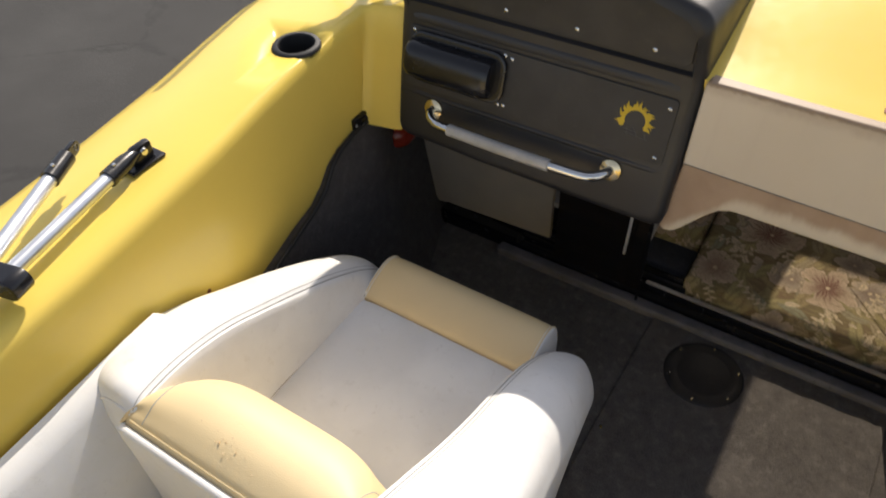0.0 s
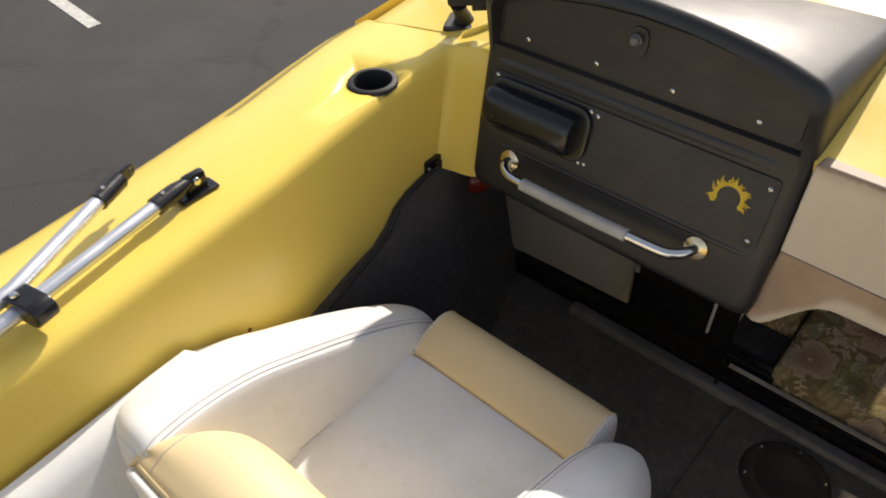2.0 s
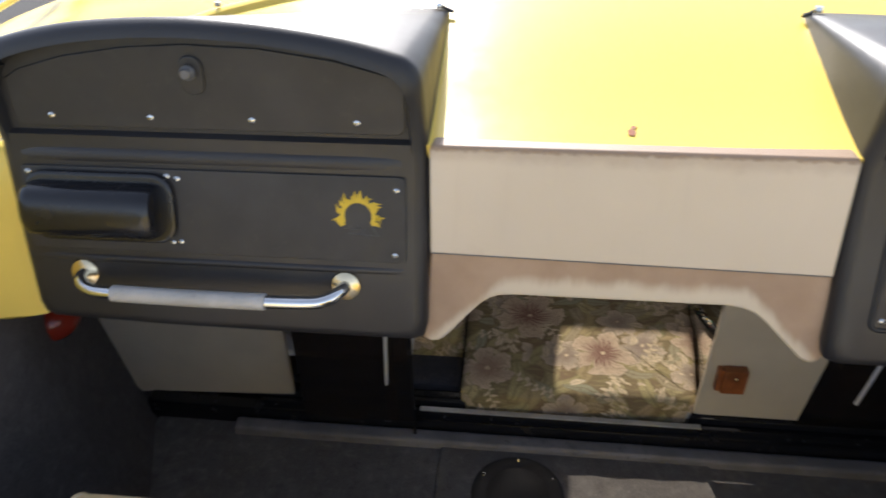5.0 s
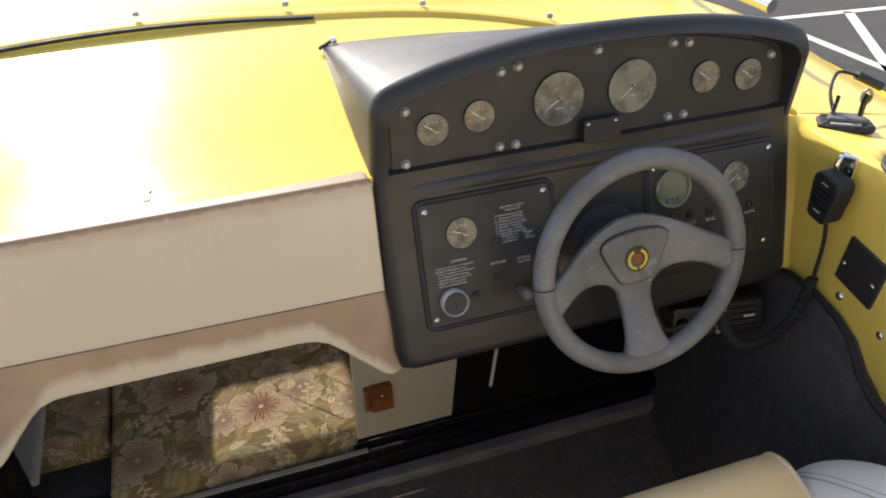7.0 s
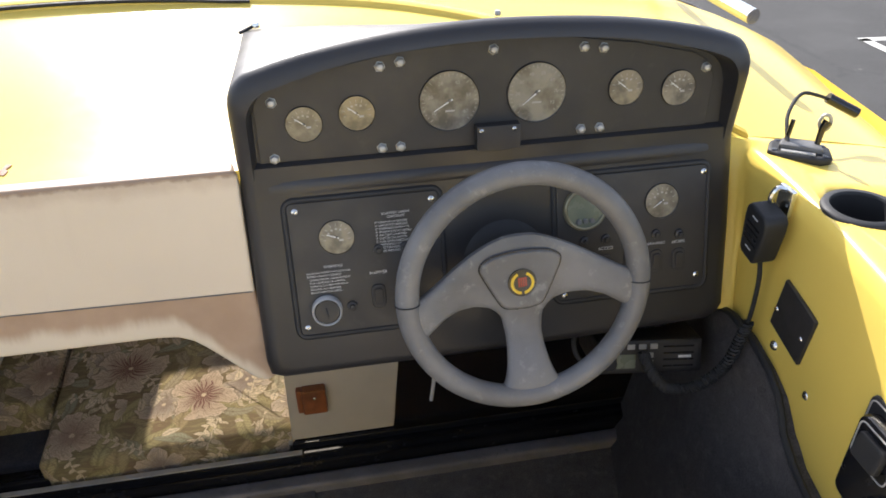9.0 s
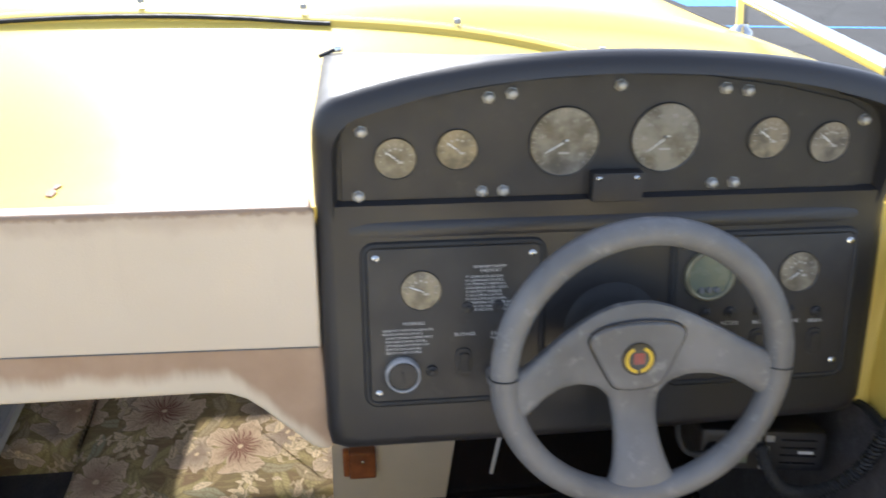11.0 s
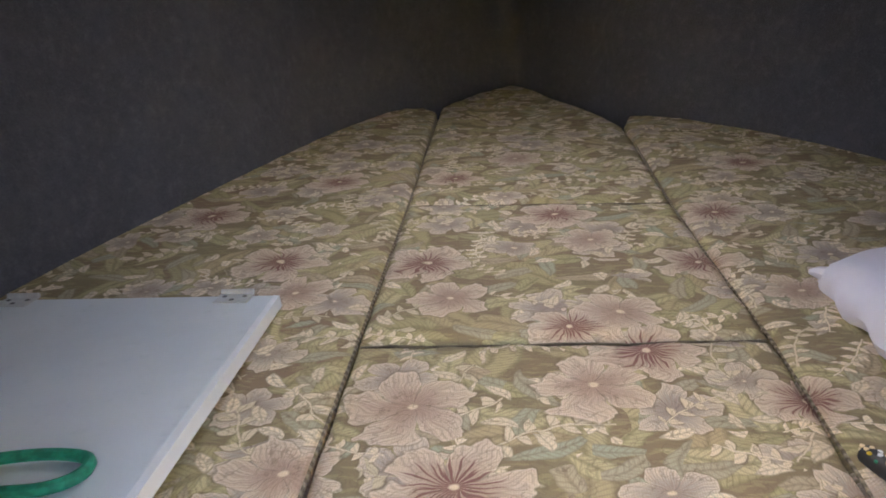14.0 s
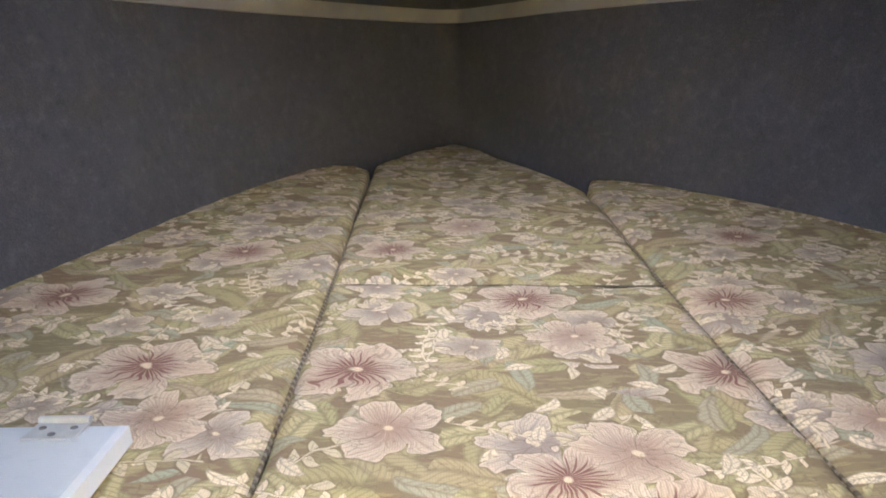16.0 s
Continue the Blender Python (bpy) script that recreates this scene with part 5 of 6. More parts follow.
def seat_at(cx, name, label):
    th = thing(name, label, "boat seat", group="bucket seats")
    W = 0.187
    # cushion and front roll share one profile, parted by a seam
    seat_prof = [(-0.80, 0.33), (-0.80, 0.432), (-0.72, 0.446), (-0.60, 0.455), (-0.48, 0.459), (-0.40, 0.458), (-0.36, 0.4555), (-0.3475, 0.4515), (-0.346, 0.44), (-0.346, 0.33)]
    roll_prof = [(-0.3455, 0.33), (-0.3455, 0.44), (-0.344, 0.4525), (-0.334, 0.4615), (-0.31, 0.473), (-0.28, 0.481), (-0.257, 0.483), (-0.237, 0.477), (-0.222, 0.463), (-0.213, 0.443), (-0.209, 0.415), (-0.212, 0.38), (-0.222, 0.345), (-0.235, 0.33)]
    roll_prof = roll_prof[:4] + [(p.y, p.z) for p in spline([(0, y, z) for y, z in roll_prof[4:]], 3)]

    def across(prof, half, dip):
        rings = []
        for x in np.linspace(-half, half, 21):
            fall = dip * (abs(x) / half) ** 10
            rings.append([(cx + x, y, z - fall if z > 0.4 else z) for y, z in prof])
        return loft(rings)

    part("seat_cushion", across(seat_prof, W, 0.006), "vinyl", th, "white vinyl seat cushion")
    roll = part("front_roll", across(roll_prof, W - 0.002, 0.003), "cream", th, "cream yellow vinyl front roll")
    part("seam", tube([(cx + x, -0.3458, 0.4508) for x in np.linspace(-W + 0.004, W - 0.004, 12)], 0.0011, 6), "stain", roll)
    for s in (-1, 1):
        cap = [[(cx + s * (W + d), -0.285 + (y + 0.285) * k, 0.40 + (z - 0.40) * k) for y, z in roll_prof] for d, k in ((-0.004, 0.985), (0.003, 0.97), (0.006, 0.90))]
        part("roll_end", loft(cap), "vinyl", th, "white vinyl end of the front roll")
        part("piping", tube([(cx + s * (W - 0.001), y, z - 0.0015) for y, z in roll_prof[3:-6]], 0.0017, 6), "cream", roll)

        def outline(zs, xs, xo, shrink):
            inner, base, low, wide = xs - 0.030, 0.315, min(0.40, zs - 0.06), xo - xs
            pts = [(inner + 0.004, base), (inner, low), (inner + 0.006, low + 0.45 * (zs - low)), (xs - 0.010, zs - 0.016), (xs, zs), (xs + min(0.022, 0.27 * wide), zs + 0.014), (xs + min(0.055, 0.6 * wide), zs + 0.015), (xo - min(0.022, 0.2 * wide), zs - 0.004), (xo - 0.004, zs - 0.04), (xo, max(zs - 0.09, base + 0.015)), (xo - 0.012, base)]
            mx, mz = (inner + xo) / 2, 0.38
            return [(mx + (x - mx) * (0.5 + 0.5 * shrink), mz + (z - mz) * (0.25 + 0.75 * shrink)) for x, z in pts]

        rings, seams = [], []
        for y, zs, xs, xo, shrink in along(BOLSTER, 4):
            flat = spline([(x, z, 0) for x, z in outline(zs, xs, xo, shrink)], 4)
            grow = 0.008 * shrink if s > 0 else 0.0  # the inboard bolster is a little fuller
            rings.append([Vector((cx + s * (p.x + grow * (p.x - 0.25) / 0.06), y, p.y + grow * max(0.0, (p.y - 0.38) / 0.25))) for p in flat])
            seams.append(rings[-1][16])
        bol = part("side_bolster", loft(rings), "vinyl", th, "white vinyl wrap-round side bolster")
        span = slice(9, -7)
        part("stitching", tube([p + Vector((0, 0, 0.0004)) for p in seams[span]], 0.0012, 6), "thread", bol)
        part("stitching", tube([r[17].lerp(r[18], 0.5) for r in rings[span]], 0.0007, 5), "thread", bol)
        part("piping", tube(rings[-7][10:36], 0.0024, 6), "vinyl", bol)
        part("piping", tube([(cx + s * (W + 0.001), y, 0.4535 - 0.12 * max(0.0, -0.62 - y)) for y in np.linspace(-0.70, -0.33, 10)], 0.0022, 6), "thread", bol)
    # the backrest: a padded roll whose ends round off into the bolsters
    back = []
    for e in np.linspace(-1, 1, 41):
        e = math.copysign(abs(e) ** 0.75, e)
        swell = max(0.0, 1 - abs(e) ** 4.5) ** 0.5
        yf = -0.850 + 0.142 * swell
        x = cx + 0.199 * e
        prof = [(-0.856, 0.34), (-0.862, 0.55), (-0.8615, 0.66), (-0.858, 0.680), (-0.850, 0.6905), (-0.838, 0.694 + 0.004 * swell), (-0.850 + 0.045 * swell, 0.696 + 0.014 * swell), (-0.850 + 0.090 * swell, 0.696 + 0.010 * swell), (yf - 0.014, 0.690 - 0.008 * swell), (yf, 0.672 - 0.022 * swell), (yf + 0.016 * swell, 0.58), (yf + 0.045 * swell, 0.46), (yf + 0.06 * swell, 0.34)]
        fine = spline([(0, y, z) for y, z in prof], 3)
        back.append([(x, p.y, p.z) for p in fine])
    rest = part("backrest", loft(back), "cream", th, "cream yellow vinyl backrest, scuffed on its top")
    part("piping", tube([Vector(r[11]) for r in back[1:-1]], 0.0015, 6), "cream", rest)
    for k in (4, -5):
        part("stitching", tube([Vector(p) for p in back[k][12:29]], 0.0008, 5), "thread", rest)
    part("back_panel", box(cx - 0.205, cx + 0.205, -0.872, -0.8585, 0.30, 0.683, 0.006, 3), "vinyl", th, "white vinyl back of the seat")
    part("shell", box(cx - 0.25, cx + 0.25, -0.85, -0.26, 0.27, 0.345, 0.03, 3), "vinyl", th, "white moulded seat shell")
    part("pedestal", xf(lathe([(0.15, 0), (0.15, 0.012), (0.06, 0.03), (0.045, 0.05), (0.045, 0.26), (0.11, 0.275)], 28), Matrix.Translation((cx, -0.55, 0))), "gloss", th, "black seat pedestal")
    return th


seat_at(-0.574, "bucket_chair", "white and cream yellow vinyl bucket seat facing the passenger dash")
seat_at(0.605, "bucket_chair", "white and cream yellow vinyl bucket seat behind the steering wheel")
random.seed(11)
for k in range(26):
    x, y = -0.598 + random.gauss(0, 0.024), -0.804 + random.gauss(0, 0.014)
    r = 0.0006 + 0.0013 * random.random() ** 3
    z = 0.7098 - 0.9 * max(0, abs(y + 0.800) - 0.008) ** 1.35
    blot = [(r * (1 + 0.5 * random.random()) * math.cos(a), 0.7 * r * (1 + 0.5 * random.random()) * math.sin(a)) for a in (2 * math.pi * q / 9 for q in range(9))]
    tagged(obj("scuff_mark", xf(prism(blot, 0.0003), Matrix.Translation((x, y, z))), "stain"), "small brown scuff on the cream backrest", "scuff", "backrest scuffs")

# rear side bench along the port side
bench = thing("side_bench", "white vinyl padded bench along the boat side behind the seat", "bench")


def bench_section(y, k):
    x0 = -(lerp(INNER, y) - 0.012)
    return [(x0, y, 0.3), (x0, y, 0.60 + 0.09 * k), (x0 + 0.004, y, 0.606 + 0.095 * k), (x0 + 0.018, y, 0.604 + 0.094 * k), (x0 + 0.034, y, 0.598 + 0.09 * k), (x0 + 0.044, y, 0.585 + 0.085 * k), (x0 + 0.075, y, 0.47 + 0.06 * k), (x0 + 0.085, y, 0.42 + 0.04 * k), (x0 + 0.09, y, 0.3)]


part("bolster", loft([bench_section(y, k) for y, k in ((-0.668, 0.0), (-0.675, 0.6), (-0.70, 0.95), (-0.74, 1), (-1.036, 1), (-1.044, 0.985))]), "vinyl", bench)
part("rear_bolster", loft([bench_section(y, k) for y, k in ((-1.045, 0.985), (-1.054, 1), (-1.2, 1), (-2.2, 1))]), "cream", bench, "cream yellow vinyl panel of the bench")
part("seam", tube([Vector(p) + Vector((0.0006, 0, 0.0006)) for p in bench_section(-1.0445, 0.988)[1:-1]], 0.0014, 6), "thread", bench)
part("cushion", box(-0.80, -0.55, -2.2, -0.98, 0.26, 0.42, 0.03, 3), "vinyl", bench)
part("base", box(-0.85, -0.3, -2.3, -1.05, 0.0, 0.27, 0.01), "vinyl", bench)
part("frame_tube", tube(spline([(-0.80, -0.92, 0.30), (-0.80, -0.93, 0.40), (-0.78, -0.97, 0.45), (-0.72, -1.03, 0.46)], 5), 0.024, 12), "vinyl", bench)
tagged(obj("wall_aft", box(-1.1, 1.1, -2.62, -2.5, -0.55, 0.82, 0.01), "yellow"), "yellow fibreglass aft end of the cockpit", "boat side", kind="structure")

# ---- gunwale fittings ----
def real_cup(x, y, z):
    """Cup holder whose well goes down through the gunwale."""
    th = thing("cup_holder", "round black plastic cup holder let into the yellow gunwale", "cup holder", group="cup holders")
    m = Matrix.Translation((x, y, z))
    part("rim", xf(lathe([(0.0365, -0.01), (0.0368, 0.004), (0.0385, 0.0065), (0.046, 0.006), (0.049, 0.003), (0.0495, -0.002)], 40), m), "rubber", th)
    part("well", xf(lathe([(0.0366, 0.003), (0.035, -0.03), (0.033, -0.08), (0.02, -0.082), (0, -0.082)], 40), m), "rubber", th)
    return th


CUPS = ((-1.031, -0.132, 0.843), (1.041, -0.112, 0.843))
for c in CUPS:
    real_cup(*c)
for nm, c in (("wall_port", CUPS[0]), ("wall_starboard", CUPS[1])):
    cutter = obj("cutter", xf(lathe([(0, -0.11), (0.043, -0.11), (0.043, 0.05), (0, 0.05)], 32), Matrix.Translation(c)), "yellow")
    wall = bpy.data.objects[nm]
    mod = wall.modifiers.new("cut", "BOOLEAN")
    mod.operation, mod.object, mod.solver = "DIFFERENCE", cutter, "EXACT"
    bpy.context.view_layer.update()
    me = bpy.data.meshes.new_from_object(wall.evaluated_get(bpy.context.evaluated_depsgraph_get()))
    wall.modifiers.clear()
    wall.data = me
    bpy.data.objects.remove(cutter)

# folded bimini frame lying on the port gunwale
bim = thing("bimini_frame", "folded aluminium bimini frame with black fittings on the gunwale", "bimini frame")
part("deck_bracket", box(-1.026, -0.992, -0.580, -0.510, 0.8435, 0.850, 0.003), "gloss", bim)
part("bracket_ear", box(-1.018, -1.002, -0.562, -0.522, 0.848, 0.882, 0.006), "gloss", bim)
part("bracket_bolt", xf(lathe([(0, 0.004), (0.006, 0.003), (0.007, 0)], 12), Matrix.Translation((-1.001, -0.542, 0.87)) @ Matrix.Rotation(radians(90), 4, "Y")), "chrome", bim)
a, b = Vector((-1.008, -0.560, 0.870)), Vector((-0.943, -0.85, 0.874))
way = (b - a).normalized()
part("tube", tube([a + way * 0.05, a + way * 2.0], 0.0115, 16), "alu", bim)
part("end_cap", tube([a - way * 0.012, a + way * 0.02, a + way * 0.062], [0.009, 0.0145, 0.015], 14), "gloss", bim)
a2 = Vector((-1.080, -0.622, 0.886))
b2 = b + Vector((-0.026, 0.0, 0.012))
way2 = (b2 - a2).normalized()
part("tube", tube([a2 + way2 * 0.05, b2 - way2 * 0.03, b2 - way2 * 0.008, b2 + way * 0.015, b2 + way * 0.04, b2 + way * 1.6], 0.0115, 16), "alu", bim)
part("end_cap", tube([a2 + way2 * 0.0, a2 + way2 * 0.004, a2 + way2 * 0.06], [0.010, 0.0145, 0.015], 14), "gloss", bim)
flat_side = way2.cross(Vector((0, 0, 1))).normalized()
eye_m = Matrix((way2, flat_side.cross(way2), flat_side)).transposed().to_4x4()
eye_m.translation = a2 - way2 * 0.006
part("end_eye", xf(prism(rounded(0.040, 0.022, 0.0105, 5), 0.008, 0.002), eye_m @ Matrix.Translation((-0.006, 0, -0.004))), "gloss", bim)
part("eye_pin", xf(lathe([(0, 0.006), (0.004, 0.0055), (0.005, 0.004), (0.005, -0.005)], 12), eye_m @ Matrix.Translation((-0.014, 0, 0))), "hinge", bim)
for base, w in ((a, way), (a2, way2)):
    part("collar_screw", xf(lathe([(0, 0.0025), (0.003, 0.002), (0.0035, 0)], 10), Matrix.Translation(base + w * 0.042 + Vector((0.003, 0, 0.0145)))), "chrome", bim)
mclamp = look(tuple(b - way * 0.02), tuple(b + way))
part("clamp", xf(prism(rounded(0.068, 0.036, 0.016, 5), 0.034, 0.003), mclamp @ Matrix.Translation((-0.012, 0.006, -0.03))), "gloss", bim)
part("clamp_screw", xf(lathe([(0, 0.004), (0.005, 0.003), (0.006, 0)], 12), Matrix.Translation(b + Vector((0.0, 0.0, 0.026)))), "chrome", bim)

# rod-holder style mount at the forward corner of the port gunwale
mount = thing("phone_mount", "black plastic swivel mount with a dangling cable on the gunwale", "mount")
mm2 = Matrix.Translation((-1.045, 0.145, 0.846)) @ Matrix.Rotation(radians(28), 4, "Z")
part("base_plate", xf(box(-0.034, 0.034, -0.036, 0.036, 0.0, 0.012, 0.004), mm2), "rubber", mount)
part("stem", tube([(-1.040, 0.145, 0.852), (-1.036, 0.137, 0.875), (-1.030, 0.120, 0.895), (-1.024, 0.112, 0.912)], [0.024, 0.016, 0.014, 0.018], 12), "rubber", mount)
mh2 = Matrix.Translation((-1.008, 0.118, 0.930)) @ Matrix.Rotation(radians(42), 4, "Z")
part("head", xf(box(-0.038, 0.058, -0.024, 0.024, -0.012, 0.016, 0.006), mh2), "rubber", mount)
part("cradle", xf(box(-0.075, -0.030, -0.020, 0.020, 0.002, 0.012, 0.004), mh2 @ Matrix.Rotation(radians(12), 4, "Y")), "rubber", mount)
part("tongue", xf(box(-0.092, -0.070, -0.016, 0.016, 0.020, 0.027, 0.003), mh2), "rubber", mount)
part("clip", xf(box(0.01, 0.045, -0.020, -0.004, -0.024, -0.010, 0.003), mh2), "rubber", mount)
part("cable", tube(spline([(-1.025, 0.085, 0.945), (-1.030, 0.10, 0.968), (-1.005, 0.12, 0.972), (-0.975, 0.142, 0.952), (-0.945, 0.165, 0.915), (-0.92, 0.19, 0.895)], 6), 0.0042, 8), "rubber", mount)
part("thin_wire", tube(spline([(-1.028, 0.09, 0.948), (-1.02, 0.11, 0.957), (-0.99, 0.125, 0.950), (-0.975, 0.13, 0.935)], 6), 0.0014, 6), "rubber", mount)

snap = thing("strap_eye", "small black plastic strap eye screwed to the yellow side", "strap eye")
part("plate", box(-0.990, -0.978, -0.057, 0.004, 0.598, 0.632, 0.004), "gloss", snap)
part("bar", tube(spline([(-0.979, -0.036, 0.606), (-0.972, -0.034, 0.612), (-0.972, -0.019, 0.618), (-0.979, -0.017, 0.624)], 4), 0.003, 8), "gloss", snap)
for y in (-0.050, -0.003):
    part("screw", xf(lathe([(0, 0.002), (0.003, 0.0015), (0.004, 0)], 10), Matrix.Translation((-0.978, y, 0.615)) @ Matrix.Rotation(radians(90), 4, "Y")), "hinge", snap)
lamp = tagged(obj("red_lamp", xf(lathe([(0, 0.03), (0.012, 0.028), (0.024, 0.02), (0.030, 0.008), (0.032, 0)], 24), Matrix.Translation((-1.012, 0.16, 0.452)) @ Matrix.Rotation(radians(80), 4, "Y") @ Matrix.Diagonal((1.25, 1.6, 1.0, 1))), "red"), "round red lamp lens on the carpeted side under the dash", "lamp")

# guide post of the trailer beside the port gunwale
post = tagged(obj("guide_post", tube([(-1.375, 0.335, -1.1), (-1.375, 0.34, 0.5), (-1.38, 0.345, 1.35)], 0.0095, 10), "rubber"), "slim black upright post of the trailer beside the boat", "post")
wire = tagged(obj("hanging_wire", tube(spline([(-0.52, 0.1, 0.602), (-0.49, 0.1, 0.592), (-0.46, 0.1, 0.59), (-0.43, 0.1, 0.598), (-0.42, 0.1, 0.61)], 5), 0.0015, 6), "rubber"), "thin black wire hanging under the passenger dash", "wire")

# hood corner clips
for x in (-0.295, 0.298):
    clip = thing("cover_snap", "small steel cover snap with a black tab on the hood corner", "snap", group="cover snaps")
    z = deck_z(x, 0.40) + 0.006
    part("tab", tube([(x - 0.02 * (1 if x > 0 else -1), 0.39, z), (x, 0.40, z + 0.006), (x + 0.012 * (1 if x > 0 else -1), 0.405, z + 0.006)], 0.003, 8), "rubber", clip)
    part("stud", xf(lathe([(0, 0.009), (0.005, 0.008), (0.007, 0.004), (0.007, 0)], 14), Matrix.Translation((x + 0.006 * (1 if x > 0 else -1), 0.403, z + 0.004))), "chrome", clip)
for x in (-0.87, -0.69, -0.49, -0.25, 0.0, 0.25, 0.49, 0.70, 0.87):
    y = lerp(lip_line, x) + 0.016
    tagged(obj("lip_bolt", xf(lathe([(0, 0.008), (0.004, 0.0075), (0.006, 0.004), (0.006, 0)], 12), Matrix.Translation((x, y, deck_z(x, y) + 0.010))), "hinge"), "small bolt head on the yellow deck lip", "bolt", "deck lip bolts")

# ---- starboard side fittings ----
SX = 0.981
blank = thing("blanking_plate", "black blanking plate screwed on its corner to the yellow side", "plate")
part("plate", xf(box(-0.0035, 0.0035, -0.041, 0.041, -0.040, 0.040, 0.002), Matrix.Translation((SX - 0.002, -0.129, 0.689)) @ Matrix.Rotation(radians(-5), 4, "Z") @ Matrix.Rotation(radians(7), 4, "X")), "panel", blank)
for y, z in ((-0.100, 0.690), (-0.158, 0.684)):
    part("screw", xf(lathe([(0, 0.002), (0.003, 0.0015), (0.004, 0)], 10), Matrix.Translation((SX - 0.009, y, z)) @ Matrix.Rotation(radians(-90), 4, "Y")), "chrome", blank)
for y, z in ((-0.103, 0.626), (-0.195, 0.618)):
    tagged(obj("side_bolt", xf(lathe([(0, 0.006), (0.004, 0.0055), (0.007, 0.003), (0.008, 0)], 12), Matrix.Translation((lerp(INNER, y) + 0.001, y, z)) @ Matrix.Rotation(radians(-90), 4, "Y")), "chrome"), "small steel bolt head on the yellow side", "bolt", "side bolts")
throttle = thing("throttle_control", "black throttle control box with pale outlines on the yellow side", "throttle")
mt = Matrix.Translation((SX - 0.010, -0.366, 0.657)) @ Matrix.Rotation(radians(-90), 4, "Y") @ Matrix.Rotation(radians(90), 4, "Z")
part("base_plate", xf(prism(rounded(0.128, 0.150, 0.012, 4), 0.016, 0.004), mt), "rubber", throttle)
part("box", xf(prism(rounded(0.104, 0.124, 0.014, 5), 0.020, 0.006), mt @ Matrix.Translation((0, 0, 0.014))), "gloss", throttle)
for w, h, x, y, z in ((0.118, 0.140, 0, 0, 0.0165), (0.056, 0.050, 0.018, -0.030, 0.0342)):
    loop = [(x + a, y + b, z) for a, b in rounded(w, h, 0.008, 4)]
    part("pale_outline", xf(tube(loop + loop[:1], 0.0011, 5, False), mt), "key", throttle)
part("rocker", xf(prism(rounded(0.040, 0.034, 0.006, 4), 0.010, 0.003), mt @ Matrix.Translation((0.018, -0.030, 0.033)) @ Matrix.Rotation(radians(8), 4, "X")), "rubber", throttle)
part("lever_boss", xf(lathe([(0, 0.022), (0.016, 0.020), (0.019, 0.014), (0.020, 0)], 24), mt @ Matrix.Translation((-0.015, 0.030, 0.033))), "chrome", throttle)
part("lever", tube(spline([(SX - 0.05, -0.388, 0.690), (SX - 0.065, -0.395, 0.74), (SX - 0.06, -0.402, 0.80)], 5), 0.008, 10), "chrome", throttle)
speaker = thing("rubber_cap", "round black moulded rubber cap on the lower yellow side", "cap")
part("dome", xf(lathe([(0, 0.018), (0.012, 0.018), (0.015, 0.016), (0.029, 0.011), (0.034, 0.007), (0.036, 0)], 32), Matrix.Translation((SX - 0.020, -0.350, 0.590)) @ Matrix.Rotation(radians(-90), 4, "Y")), "rubber", speaker)
mic = thing("radio_microphone", "black hand microphone with a coiled cord hanging on a chrome clip", "microphone")
mm = Matrix.Translation((0.955, -0.058, 0.789)) @ Matrix.Rotation(radians(-92), 4, "Z") @ Matrix.Rotation(radians(93), 4, "X") @ Matrix.Rotation(radians(-6), 4, "Z") @ Matrix.Diagonal((0.86, 0.86, 0.9, 1))
body = [(-0.017, -0.047), (0.017, -0.047), (0.024, -0.040), (0.031, 0.020), (0.030, 0.036), (0.022, 0.045), (-0.022, 0.045), (-0.030, 0.036), (-0.031, 0.020), (-0.024, -0.040)]
part("body", xf(prism(body, 0.036, 0.010, 4), mm @ Matrix.Translation((0, 0, -0.015))), "rubber", mic)
for k in range(4):
    part("grille_slot", xf(box(-0.018, 0.018, -0.0015, 0.0015, 0, 0.0012, 0), mm @ Matrix.Translation((0, 0.016 - 0.010 * k, 0.0205))), "gloss", mic)
for y in (0.030, -0.026):
    part("label_bar", xf(box(-0.008, 0.008, -0.0009, 0.0009, 0, 0.001, 0), mm @ Matrix.Translation((0, y, 0.0205))), "white", mic)
hang = part("hanger", box(SX - 0.006, SX + 0.002, -0.066, -0.036, 0.812, 0.850, 0.002), "chrome", mic)
part("hook", tube(spline([(SX - 0.004, -0.05, 0.846), (SX - 0.018, -0.05, 0.85), (SX - 0.024, -0.05, 0.836), (SX - 0.016, -0.05, 0.82)], 4), 0.004, 8), "chrome", mic)
cord = spline([(0.955, -0.060, 0.755), (0.962, -0.062, 0.715), (0.964, -0.062, 0.663), (0.961, -0.061, 0.624), (0.947, -0.057, 0.553), (0.914, -0.047, 0.509), (0.874, -0.036, 0.502), (0.847, -0.028, 0.531), (0.836, -0.012, 0.560)], 40)
start = int(len(cord) * 0.34)
part("straight_cord", tube(cord[:start + 1:4], 0.0034, 8), "rubber", mic)
coil = []
for k, p in enumerate(cord[start:]):
    t = (cord[min(start + k + 1, len(cord) - 1)] - cord[start + k - 1]).normalized()
    u = t.cross(Vector((0, 0, 1))).normalized() if abs(t.z) < 0.95 else Vector((1, 0, 0))
    for q in range(2):
        a = (2 * k + q) * 0.95
        coil.append(p + (u * math.cos(a) + t.cross(u) * math.sin(a)) * 0.0075)
part("coiled_cord", tube(coil, 0.0023, 5), "rubber", mic)
radio = thing("marine_radio", "black marine radio with pale keys under the helm dash", "radio")
mr = Matrix.Translation((0.862, 0.022, 0.523)) @ Matrix.Rotation(radians(-8), 4, "Z") @ Matrix.Rotation(radians(72), 4, "X")
part("body", xf(box(-0.085, 0.085, -0.029, 0.029, -0.12, 0.012, 0.006), mr), "panel", radio)
